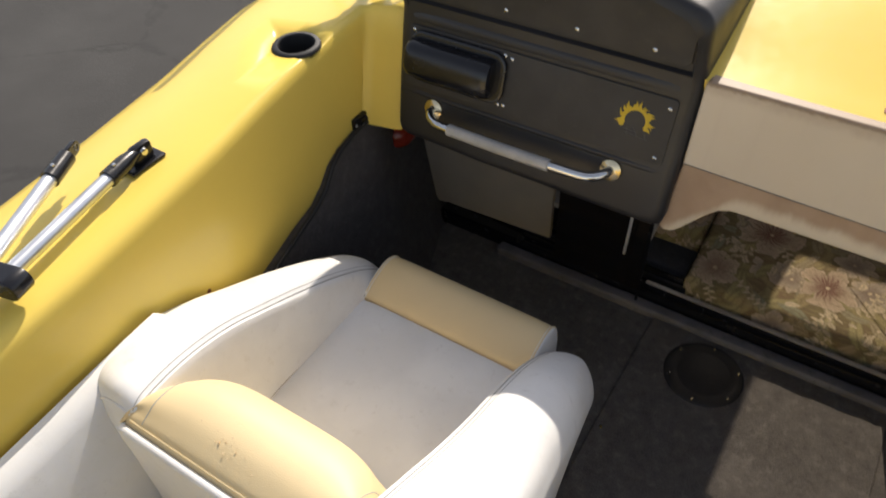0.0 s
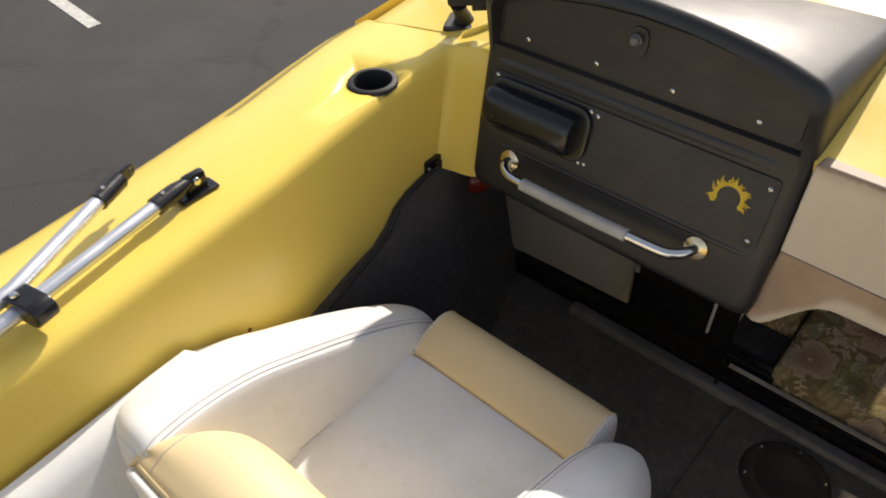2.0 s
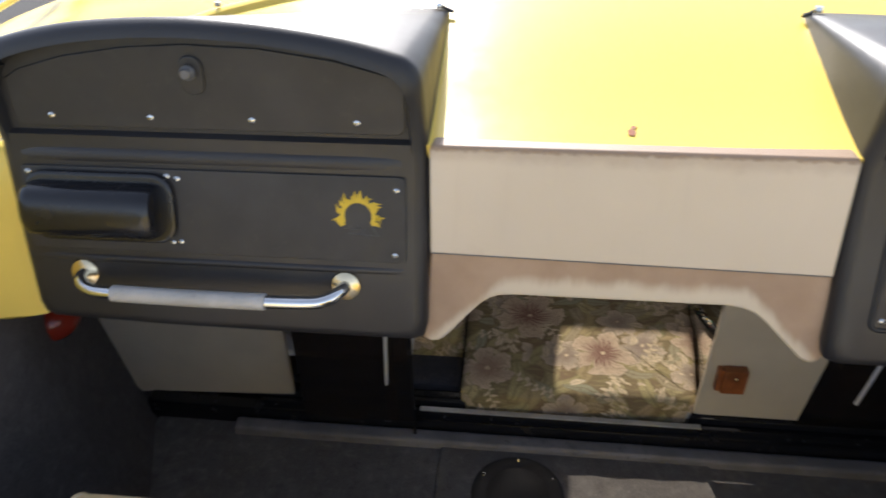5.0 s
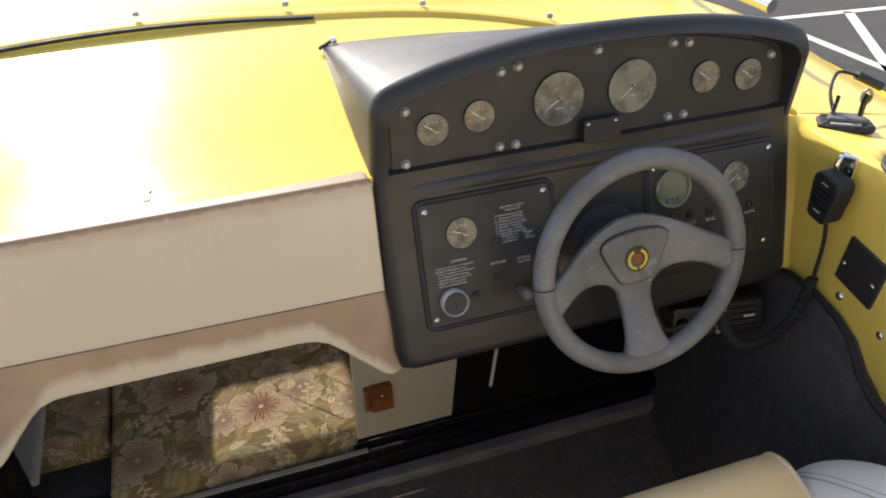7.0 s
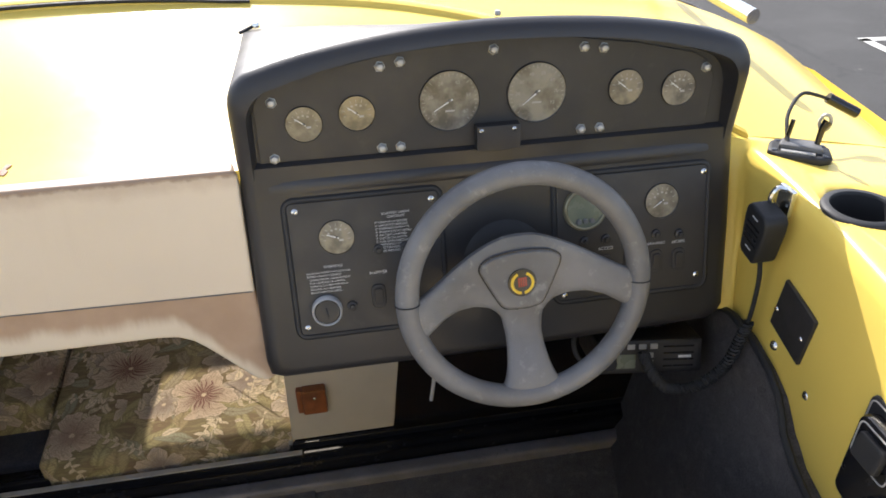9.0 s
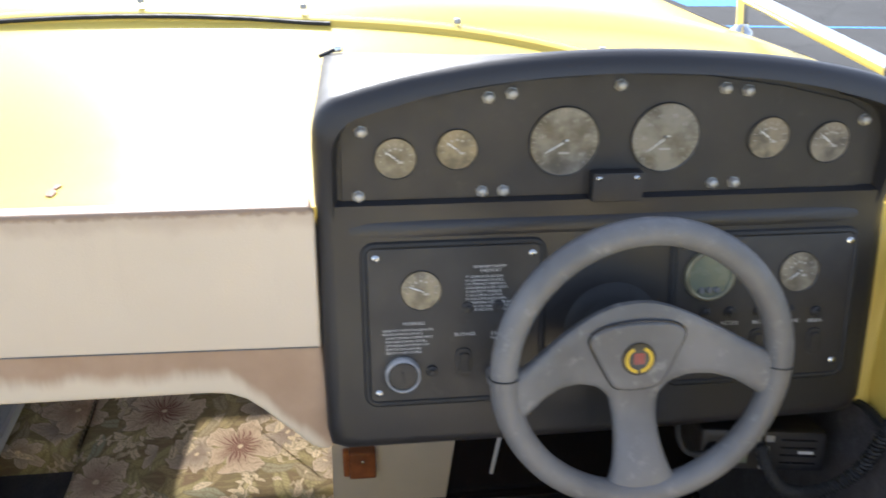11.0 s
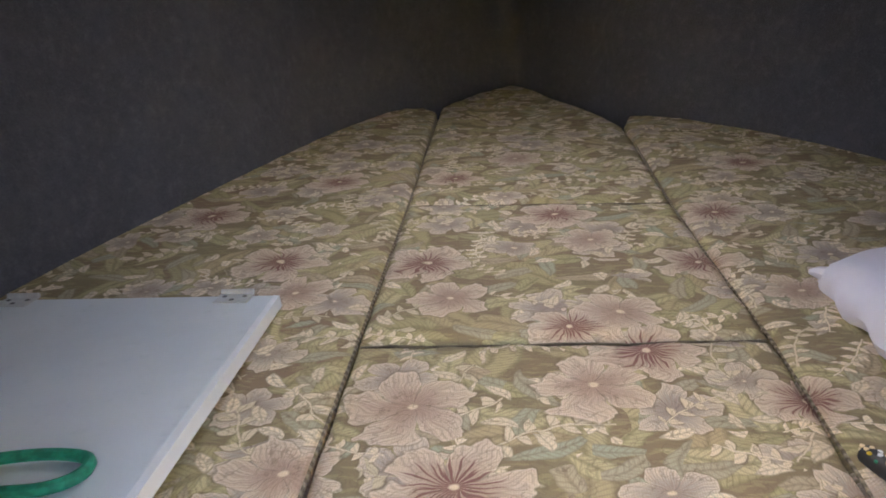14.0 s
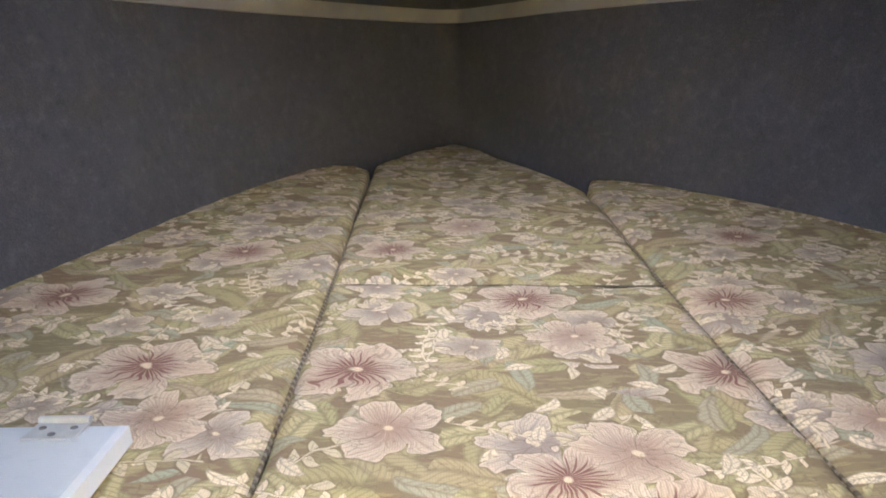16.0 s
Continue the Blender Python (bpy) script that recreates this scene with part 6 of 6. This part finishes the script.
part("screen", xf(box(-0.052, -0.022, -0.018, 0.006, 0.012, 0.0135, 0.001), mr), "screen", radio)
for k, (x, y) in enumerate(((-0.03, 0.019), (-0.012, 0.019), (0.006, 0.019), (0.0, 0.004), (0.0, -0.009), (0.0, -0.021))):
    part("key", xf(box(x - 0.006, x + 0.006, y - 0.0045, y + 0.0045, 0.012, 0.015, 0.001), mr), "key", radio)
for k in range(4):
    part("grille_slot", xf(box(0.022, 0.07, 0.016 - 0.011 * k, 0.0185 - 0.011 * k, 0.012, 0.0128, 0), mr), "gloss", radio)
part("label_bar", xf(box(0.046, 0.066, -0.002, 0.002, 0.0122, 0.0135, 0), mr), "white", radio)
part("dial_knob", xf(lathe([(0, 0.02), (0.012, 0.019), (0.014, 0.0)], 20), mr @ Matrix.Translation((-0.068, -0.002, 0.012))), "gloss", radio)
part("bracket", box(0.845, 0.91, 0.04, 0.12, 0.560, 0.625, 0.003), "gloss", radio)
part("power_lead", tube(spline([(0.76, 0.05, 0.60), (0.735, 0.02, 0.57), (0.745, 0.0, 0.545), (0.775, -0.01, 0.555)], 6), 0.004, 8), "rubber", radio)

puck = thing("antenna_puck", "grey plastic antenna base with a stub aerial on the gunwale", "antenna base")
mp = Matrix.Translation((1.050, 0.042, 0.8435)) @ Matrix.Rotation(radians(-33), 4, "Z") @ Matrix.Diagonal((0.80, 0.80, 0.9, 1))
part("base", xf(prism([(-0.052, -0.022), (-0.035, -0.034), (0.035, -0.034), (0.055, -0.02), (0.05, 0.02), (0.03, 0.036), (-0.03, 0.036), (-0.05, 0.02)], 0.014, 0.005, 3), mp), "rubber", puck)
part("top", xf(prism([(-0.036, -0.016), (0.038, -0.016), (0.03, 0.02), (-0.03, 0.02)], 0.010, 0.004), mp @ Matrix.Translation((0, 0, 0.013))), "grey", puck)
part("label_plate", xf(box(-0.030, 0.026, -0.0265, -0.0175, 0.0135, 0.0165, 0.001), mp), "key", puck)
for x, y in ((-0.040, -0.020), (0.041, -0.020), (-0.036, 0.022), (0.037, 0.022)):
    part("screw_hole", xf(lathe([(0, 0.0146), (0.005, 0.0146), (0.0065, 0.0138)], 14), mp @ Matrix.Translation((x, y, 0))), "gloss", puck)
part("hinge_loop", xf(tube([(0.030 + 0.009 * math.cos(t), 0.014, 0.056 + 0.013 * math.sin(t)) for t in (2 * math.pi * q / 16 for q in range(17))], 0.003, 7), mp), "hinge", puck)
part("stub", xf(tube([(-0.024, 0.008, 0.02), (-0.02, 0.012, 0.055)], 0.004, 8), mp), "gloss", puck)
part("plug", xf(tube([(0.026, 0.006, 0.02), (0.028, 0.012, 0.045), (0.034, 0.016, 0.058)], [0.005, 0.006, 0.009], 8), mp), "gloss", puck)
part("cable", tube(spline([(1.035, 0.05, 0.862), (1.05, 0.085, 0.888), (1.085, 0.115, 0.905), (1.12, 0.125, 0.897), (1.15, 0.12, 0.885)], 6), 0.0028, 8), "rubber", puck)
part("connector", tube([(1.138, 0.124, 0.892), (1.182, 0.108, 0.870)], 0.008, 10), "gloss", puck)

# bow rails
for side in (-1, 1):
    rail = thing("bow_rail", "polished stainless bow rail with uprights on the deck edge", "rail", group="bow rails")
    pts = [(side * x, y, z) for x, y, z in ((1.131, 0.348, 0.951), (1.075, 0.735, 0.987), (1.03, 1.1, 1.02), (0.90, 1.7, 1.07), (0.68, 2.5, 1.11), (0.3, 3.2, 1.13))]
    part("top_tube", tube(spline(pts, 5), 0.0135, 14), "chrome", rail)
    for k in (1, 3, 4):
        x, y, z = pts[k]
        part("upright", tube([(x, y, z), (x * 1.01, y, deck_z(x * 1.01, y))], 0.0105, 12), "chrome", rail)
        part("foot", xf(lathe([(0.012, 0.02), (0.014, 0.012), (0.022, 0.006), (0.024, 0)], 18), Matrix.Translation((x * 1.01, y, deck_z(x * 1.01, y)))), "chrome", rail)

# ---- cabin ----
PORT_WALL = [(0.385, 1.08), (0.7, 1.0), (1.19, 0.885), (1.45, 0.81), (1.70, 0.73), (2.1, 0.60), (2.45, 0.42), (2.68, 0.27), (2.79, 0.19), (2.86, 0.135), (2.895, 0.095), (2.905, 0.055)]
STAR_WALL = [(0.385, 1.08), (0.7, 1.02), (1.2, 0.90), (1.45, 0.83), (1.70, 0.735), (1.95, 0.58), (2.15, 0.41), (2.4, 0.235), (2.64, 0.12), (2.79, 0.035), (2.86, -0.005), (2.895, -0.03), (2.905, -0.055)]
outline = [(-x, y) for y, x in PORT_WALL] + [(x, y) for y, x in reversed(STAR_WALL)][1:]
smooth = [(p.x, p.y) for p in spline([(x, y, 0) for x, y in outline], 4)]


def lean_out(x, y, z):
    """The cabin wall leans outwards with height."""
    k = 1 + 0.16 * (z - 0.2)
    return (x * k, 0.385 + (y - 0.385) * (1 + 0.05 * (z - 0.2)), z)


def wall_top(x, y):
    return min(deck_z(x, y), 0.99) - 0.055


wall_rings = [[lean_out(x, y, z) for x, y in smooth] for z in (-0.05, 0.1, 0.3, 0.5, 0.63)]
wall_rings.append([lean_out(x, y, max(0.72, wall_top(x, y) + 0.02)) for x, y in smooth])
bm = loft(wall_rings, closed=False)
bmesh.ops.recalc_face_normals(bm, faces=bm.faces)
bmesh.ops.solidify(bm, geom=bm.faces[:], thickness=-0.01)
tagged(obj("cabin_wall", bm, "wall_carpet"), "blue-grey carpet lining on the cabin sides and bow", "cabin wall", kind="structure")
trim_rings = []
for x, y in smooth:
    TZ = 0.715 + 0.03 * max(0, y - 1.0)
    q = Vector(lean_out(x, y, TZ))
    inward = (Vector((0, 1.3, TZ)) - q).normalized() * 0.014
    trim_rings.append([tuple(q + Vector((0, 0, -0.024)) - inward), tuple(q + inward * 0.9 + Vector((0, 0, -0.022))), tuple(q + inward * 1.3), tuple(q + inward * 0.9 + Vector((0, 0, 0.022))), tuple(q + Vector((0, 0, 0.024)) - inward)])
tagged(obj("cabin_trim", loft(trim_rings), "trim"), "cream vinyl trim strip round the cabin under the headliner", "trim", kind="structure")
for x, y in ((-0.80, 1.50), (0.72, 1.72), (-0.33, 2.60)):
    q = Vector(lean_out(x, y, 0.715 + 0.03 * (y - 1.0))) + (Vector((0, 1.3, 0.72)) - Vector((x, y, 0.72))).normalized() * 0.016
    tagged(obj("trim_joint", xf(box(-0.004, 0.004, -0.003, 0.003, -0.021, 0.021, 0.001), Matrix.Translation(q) @ Matrix.Rotation(math.atan2(-x, 1.3 - y) + math.pi / 2, 4, "Z")), "key"), "small cover over a joint in the cabin trim", "trim joint", kind="structure")
tagged(obj("cabin_floor", xf(prism([(-1.0, 0.40), (1.0, 0.40), (0.95, 1.3), (0.7, 2.0), (0.3, 2.7), (-0.06, 2.95), (-0.35, 2.7), (-0.72, 2.0), (-0.95, 1.3)], 0.06), Matrix.Translation((0, 0, -0.08))), "wall_carpet"), "blue-grey carpet on the low cabin sole", "floor", kind="structure")
tagged(obj("berth_step", box(-0.92, -0.275, 0.425, 1.3, -0.05, 0.062, 0.01), "wall_carpet"), "carpeted berth base beside the opening", "berth base", kind="structure")


def slope_z(y):
    """Height of the cushion tops, which rise towards the bow."""
    return 0.128 + 0.093 * (y - 0.45)


def cushion(name, outline_pts, label, thick=0.105, r=0.03, lift=0.0):
    """A stuffed cushion from its plan outline, with soft, slightly wavy edges."""
    corners = [Vector(p) for p in outline_pts]
    turn = 1 if sum(a.x * b.y - b.x * a.y for a, b in zip(corners, corners[1:] + corners[:1])) > 0 else -1
    normal = []
    for a, b in zip(corners, corners[1:] + corners[:1]):
        way = (b - a).normalized()
        normal.append(Vector((-way.y, way.x)) * turn)

    def inset(dist):
        """The outline moved inwards, its corners mitred, and divided finely."""
        moved = [c + (normal[k - 1] + normal[k]) / (1 + normal[k - 1].dot(normal[k])) * dist for k, c in enumerate(corners)]
        out = []
        for k, c in enumerate(corners):
            n = max(2, int((corners[(k + 1) % len(corners)] - c).length / 0.03))
            out += [moved[k].lerp(moved[(k + 1) % len(corners)], q / n) for q in range(n)]
        return out

    rings = []
    pts = inset(0.0)
    for d, fall in ((0.03, 1.0), (0.0, 0.7), (0.01, 0.42), (0.10, 0.26), (0.32, 0.12), (0.55, 0.045), (0.85, 0.008), (1.15, 0.0), (1.4, 0.0)):
        ring = []
        for k, q in enumerate(inset(r * d)):
            p = pts[k]
            pucker = (0.0026 * math.sin(p.x * 61 + p.y * 47) + 0.002 * math.sin(p.x * 23) * math.sin(p.y * 19)) * max(0.0, 1 - d / 1.15)
            ring.append((q.x, q.y, slope_z(q.y) + lift + pucker - (thick if fall == 1.0 else r * 1.25 * fall)))
        rings.append(ring)
    bm = loft(rings, cap=False)
    bm.verts.ensure_lookup_table()
    n = len(pts)
    for first, ring in ((0, rings[0]), (n * (len(rings) - 1), rings[-1])):  # flat caps as fans
        mid = bm.verts.new([sum(p[a] for p in ring) / n for a in range(3)])
        bm.verts.ensure_lookup_table()
        for k in range(n):
            bm.faces.new((bm.verts[first + k], bm.verts[first + (k + 1) % n], mid))
    return tagged(obj(name, bm, "floral"), label, "cushion", "berth cushions")


cushion("berth_cushion", [(-0.268, 0.372), (-0.24, 0.355), (0.24, 0.365), (0.262, 0.38), (0.286, 0.6), (0.2895, 0.907), (-0.2745, 0.899)], "floral tapestry berth cushion at the cabin opening, partly sunlit", 0.125)
cushion("berth_cushion", [(-0.2745, 0.901), (0.2895, 0.909), (0.2745, 1.20), (0.2635, 1.456), (-0.2815, 1.491), (-0.278, 1.2)], "floral tapestry middle berth cushion", lift=0.001)
cushion("berth_cushion", [(-0.281, 1.494), (0.262, 1.459), (0.258, 1.95), (0.252, 2.10), (0.215, 2.24), (0.13, 2.44), (0.045, 2.63), (-0.01, 2.76), (-0.05, 2.81), (-0.09, 2.80), (-0.20, 2.67), (-0.30, 2.48), (-0.29, 1.9)], "floral tapestry berth cushion in the bow", lift=0.002)
port_cushion = cushion("berth_cushion", [(-0.278, 0.525), (-0.279, 0.9), (-0.284, 1.49), (-0.296, 1.95), (-0.308, 2.40), (-0.35, 2.46), (-0.42, 2.46), (-0.52, 2.38), (-0.635, 2.1), (-0.77, 1.7), (-0.85, 1.45), (-0.92, 1.19), (-1.0, 0.8), (-1.03, 0.52)], "floral tapestry berth cushion along the port side", lift=0.006)
star_cushion = cushion("berth_cushion", [(0.291, 0.43), (1.05, 0.43), (1.02, 0.8), (0.93, 1.2), (0.86, 1.45), (0.77, 1.70), (0.62, 1.95), (0.45, 2.13), (0.34, 2.22), (0.28, 2.21), (0.256, 2.11), (0.262, 1.95), (0.265, 1.46), (0.276, 1.2), (0.292, 0.91)], "floral tapestry berth cushion along the starboard side", lift=0.006)

# Dark strips laid in the cross seams for the shade in the pinched gaps
for (x0, y0), (x1, y1) in (((-0.270, 0.900), (0.285, 0.908)), ((-0.277, 1.4915), (0.259, 1.457))):
    seam = [(x0 + (x1 - x0) * k / 12, y0 + (y1 - y0) * k / 12 + 0.002 * math.sin(k * 1.3), slope_z(y0) - 0.009 + 0.001 * math.sin(k * 2.2)) for k in range(13)]
    tagged(obj("cushion_welt", tube(seam, 0.0022, 8), "welt"), "dark brown strip for the shade in the seam between two floral cushions", "welt", "cushion welts")

for cover, line in ((port_cushion, [(-0.277, 0.53), (-0.2775, 0.9), (-0.2825, 1.49), (-0.2945, 1.95), (-0.330, 2.36)]), (star_cushion, [(0.2905, 0.44), (0.2915, 0.908), (0.276, 1.2), (0.2645, 1.457), (0.264, 1.9), (0.27, 2.1)])):
    part("piping", tube(spline([(x, y, slope_z(y) - 0.0125 + 0.002 * math.sin(y * 31)) for x, y in line], 10), 0.0026, 8), "cord", cover, "twisted brown and cream cord")

table = thing("table_board", "white painted folding table board lying on the port cushion", "table board")
part("board", xf(prism([(-0.90, 0.42), (-0.394, 0.42), (-0.424, 1.004), (-0.90, 1.004)], 0.018, 0.002), Matrix.Translation((0, 0, 0.186))), "board", table)
part("flap", xf(prism([(-0.90, 0.366), (-0.391, 0.366), (-0.394, 0.4175), (-0.90, 0.4175)], 0.018, 0.002), Matrix.Translation((0, 0, 0.186))), "board", table)
part("edge_strip", loft([[(x, y, 0.184), (x, y, 0.2055), (x + 0.009, y, 0.205), (x + 0.011, y, 0.187)] for x, y in ((-0.3905, 0.37), (-0.407, 0.7), (-0.4225, 1.0))]), "white", table, "white edging strip")
for hx in (-0.482, -0.84):
    hinge = part("hinge", box(hx - 0.027, hx + 0.027, 0.970, 1.006, 0.2045, 0.207, 0.001), "strip", table)
    part("barrel", tube([(hx - 0.026, 1.008, 0.209), (hx + 0.026, 1.008, 0.209)], 0.0045, 10), "strip", hinge)
    for d, y in ((-0.016, 0.993), (0.016, 0.993), (0, 0.979)):
        part("screw", xf(lathe([(0, 0.0015), (0.0035, 0.001), (0.004, 0)], 10), Matrix.Translation((hx + d, y, 0.207))), "grey", hinge)
for x, y in ((-0.47, 0.46), (-0.45, 0.48)):
    part("hole", xf(lathe([(0, 0.0006), (0.003, 0.0005)], 8), Matrix.Translation((x, y, 0.2042))), "wood", table)
rope_pts = spline([(-0.64, 0.50, 0.212), (-0.57, 0.535, 0.214), (-0.51, 0.552, 0.213), (-0.462, 0.548, 0.212), (-0.452, 0.522, 0.212), (-0.475, 0.497, 0.213), (-0.54, 0.485, 0.212), (-0.64, 0.44, 0.212)], 6)
tagged(obj("rope_loop", tube(rope_pts, 0.0065, 8), "rope"), "loop of green cord lying on the white board", "rope")

pillow = thing("pillow", "flat white cotton pillow with a gathered edge on the starboard cushion", "pillow")
prow = []
for z, inset in ((0.178, 0.03), (0.18, 0.008), (0.195, 0.0), (0.215, 0.006), (0.232, 0.03), (0.238, 0.07), (0.24, 0.16)):
    ring = []
    corners = [(0.395, 1.045), (0.478, 1.11), (0.645, 1.13), (0.845, 1.06), (0.825, 0.62), (0.585, 0.58), (0.395, 0.60), (0.377, 0.68)]
    pts = spline([(x, y, 0) for x, y in corners + corners[:1]], 24)[:-1]
    for k, p in enumerate(pts):
        d = (Vector((0.615, 0.85, 0)) - p)
        ripple = (0.0045 * math.sin(k * 1.05) + 0.002 * math.sin(k * 0.43)) * (1 if inset < 0.02 else 0.35 if inset < 0.05 else 0)
        q = p + d.normalized() * (inset + ripple)
        ring.append((q.x, q.y, z + 0.5 * ripple))
    prow.append(ring)
part("case", loft(prow), "pillow", pillow)
part("corner_tip", tube([(0.41, 1.035, 0.205), (0.397, 1.05, 0.207), (0.387, 1.058, 0.206)], [0.016, 0.009, 0.004], 8), "pillow", pillow)
lan = thing("lanyard", "black braided lanyard with bright flecks beside the cushion", "lanyard")
lpts = spline([(0.300, 0.65, 0.155), (0.306, 0.62, 0.157), (0.315, 0.59, 0.159), (0.335, 0.56, 0.157), (0.37, 0.55, 0.152), (0.40, 0.52, 0.149), (0.38, 0.47, 0.147)], 8)
part("braid", tube(lpts, 0.010, 10), "rubber", lan)
random.seed(4)
for k in range(70):
    p = random.choice(lpts)
    a = random.random() * 6.28
    part("fleck", xf(lathe([(0, 0.0020), (0.0026, 0.0014), (0.003, 0)], 6), Matrix.Translation(p + Vector((0.007 * math.cos(a), 0.003 * random.random(), 0.006 + 0.003 * math.sin(a))))), random.choice(["vinyl", "vinyl", "vinyl", "vinyl", "cream", "cream", "cream", "decal", "red", "rope"]), lan)

# ---- car park ----
GZ = -1.10
tagged(obj("ground", box(-400, 400, -400, 400, GZ - 0.2, GZ, 0), "asphalt", False), "worn grey asphalt car park with cracks and pale stains", "ground", kind="structure")


def stripe(name, a, b, width, material="line"):
    a, b = Vector((*a, GZ + 0.004)), Vector((*b, GZ + 0.004))
    side = (b - a).normalized().cross(Vector((0, 0, 1))) * width / 2
    bm = bmesh.new()
    bm.faces.new([bm.verts.new(p) for p in (a - side, b - side, b + side, a + side)])
    return tagged(obj(name, bm, material, False), "worn painted parking line on the asphalt", "parking line", "parking lines", "structure")


stripe("parking_line", (-6.05, 1.27), (-14.0, 1.80), 0.11)
stripe("parking_line", (-6.0, 4.43), (-14.0, 4.75), 0.11)
stripe("parking_line", (-6.0, -2.0), (-14.0, -1.3), 0.11)
stripe("parking_line", (5.97, 5.90), (5.93, 3.0), 0.11)
stripe("parking_line", (5.92, 5.88), (10.5, 5.40), 0.11)
stripe("parking_line", (6.98, 5.76), (5.93, 4.10), 0.11)
stripe("parking_line", (5.0, 9.50), (8.2, 9.28), 0.10, "blue")
bm = bmesh.new()
bm.faces.new([bm.verts.new((x, y, GZ + 0.004)) for x, y in ((5.5, 10.83), (6.35, 10.80), (7.0, 12.3), (5.3, 12.3))])
tagged(obj("painted_bay", bm, "blue", False), "blue painted patch of a parking bay on the asphalt", "parking bay", kind="structure")
dark_spot = tagged(obj("drip_mark", xf(prism([(0.005 * math.cos(a), 0.0045 * math.sin(a)) for a in (2 * math.pi * q / 9 for q in range(9))], 0.0008), Matrix.Translation((-lerp(INNER, -0.575) + 0.0005, -0.575, 0.607)) @ Matrix.Rotation(radians(90), 4, "Y")), "wood"), "small dark spot on the yellow boat side", "spot")
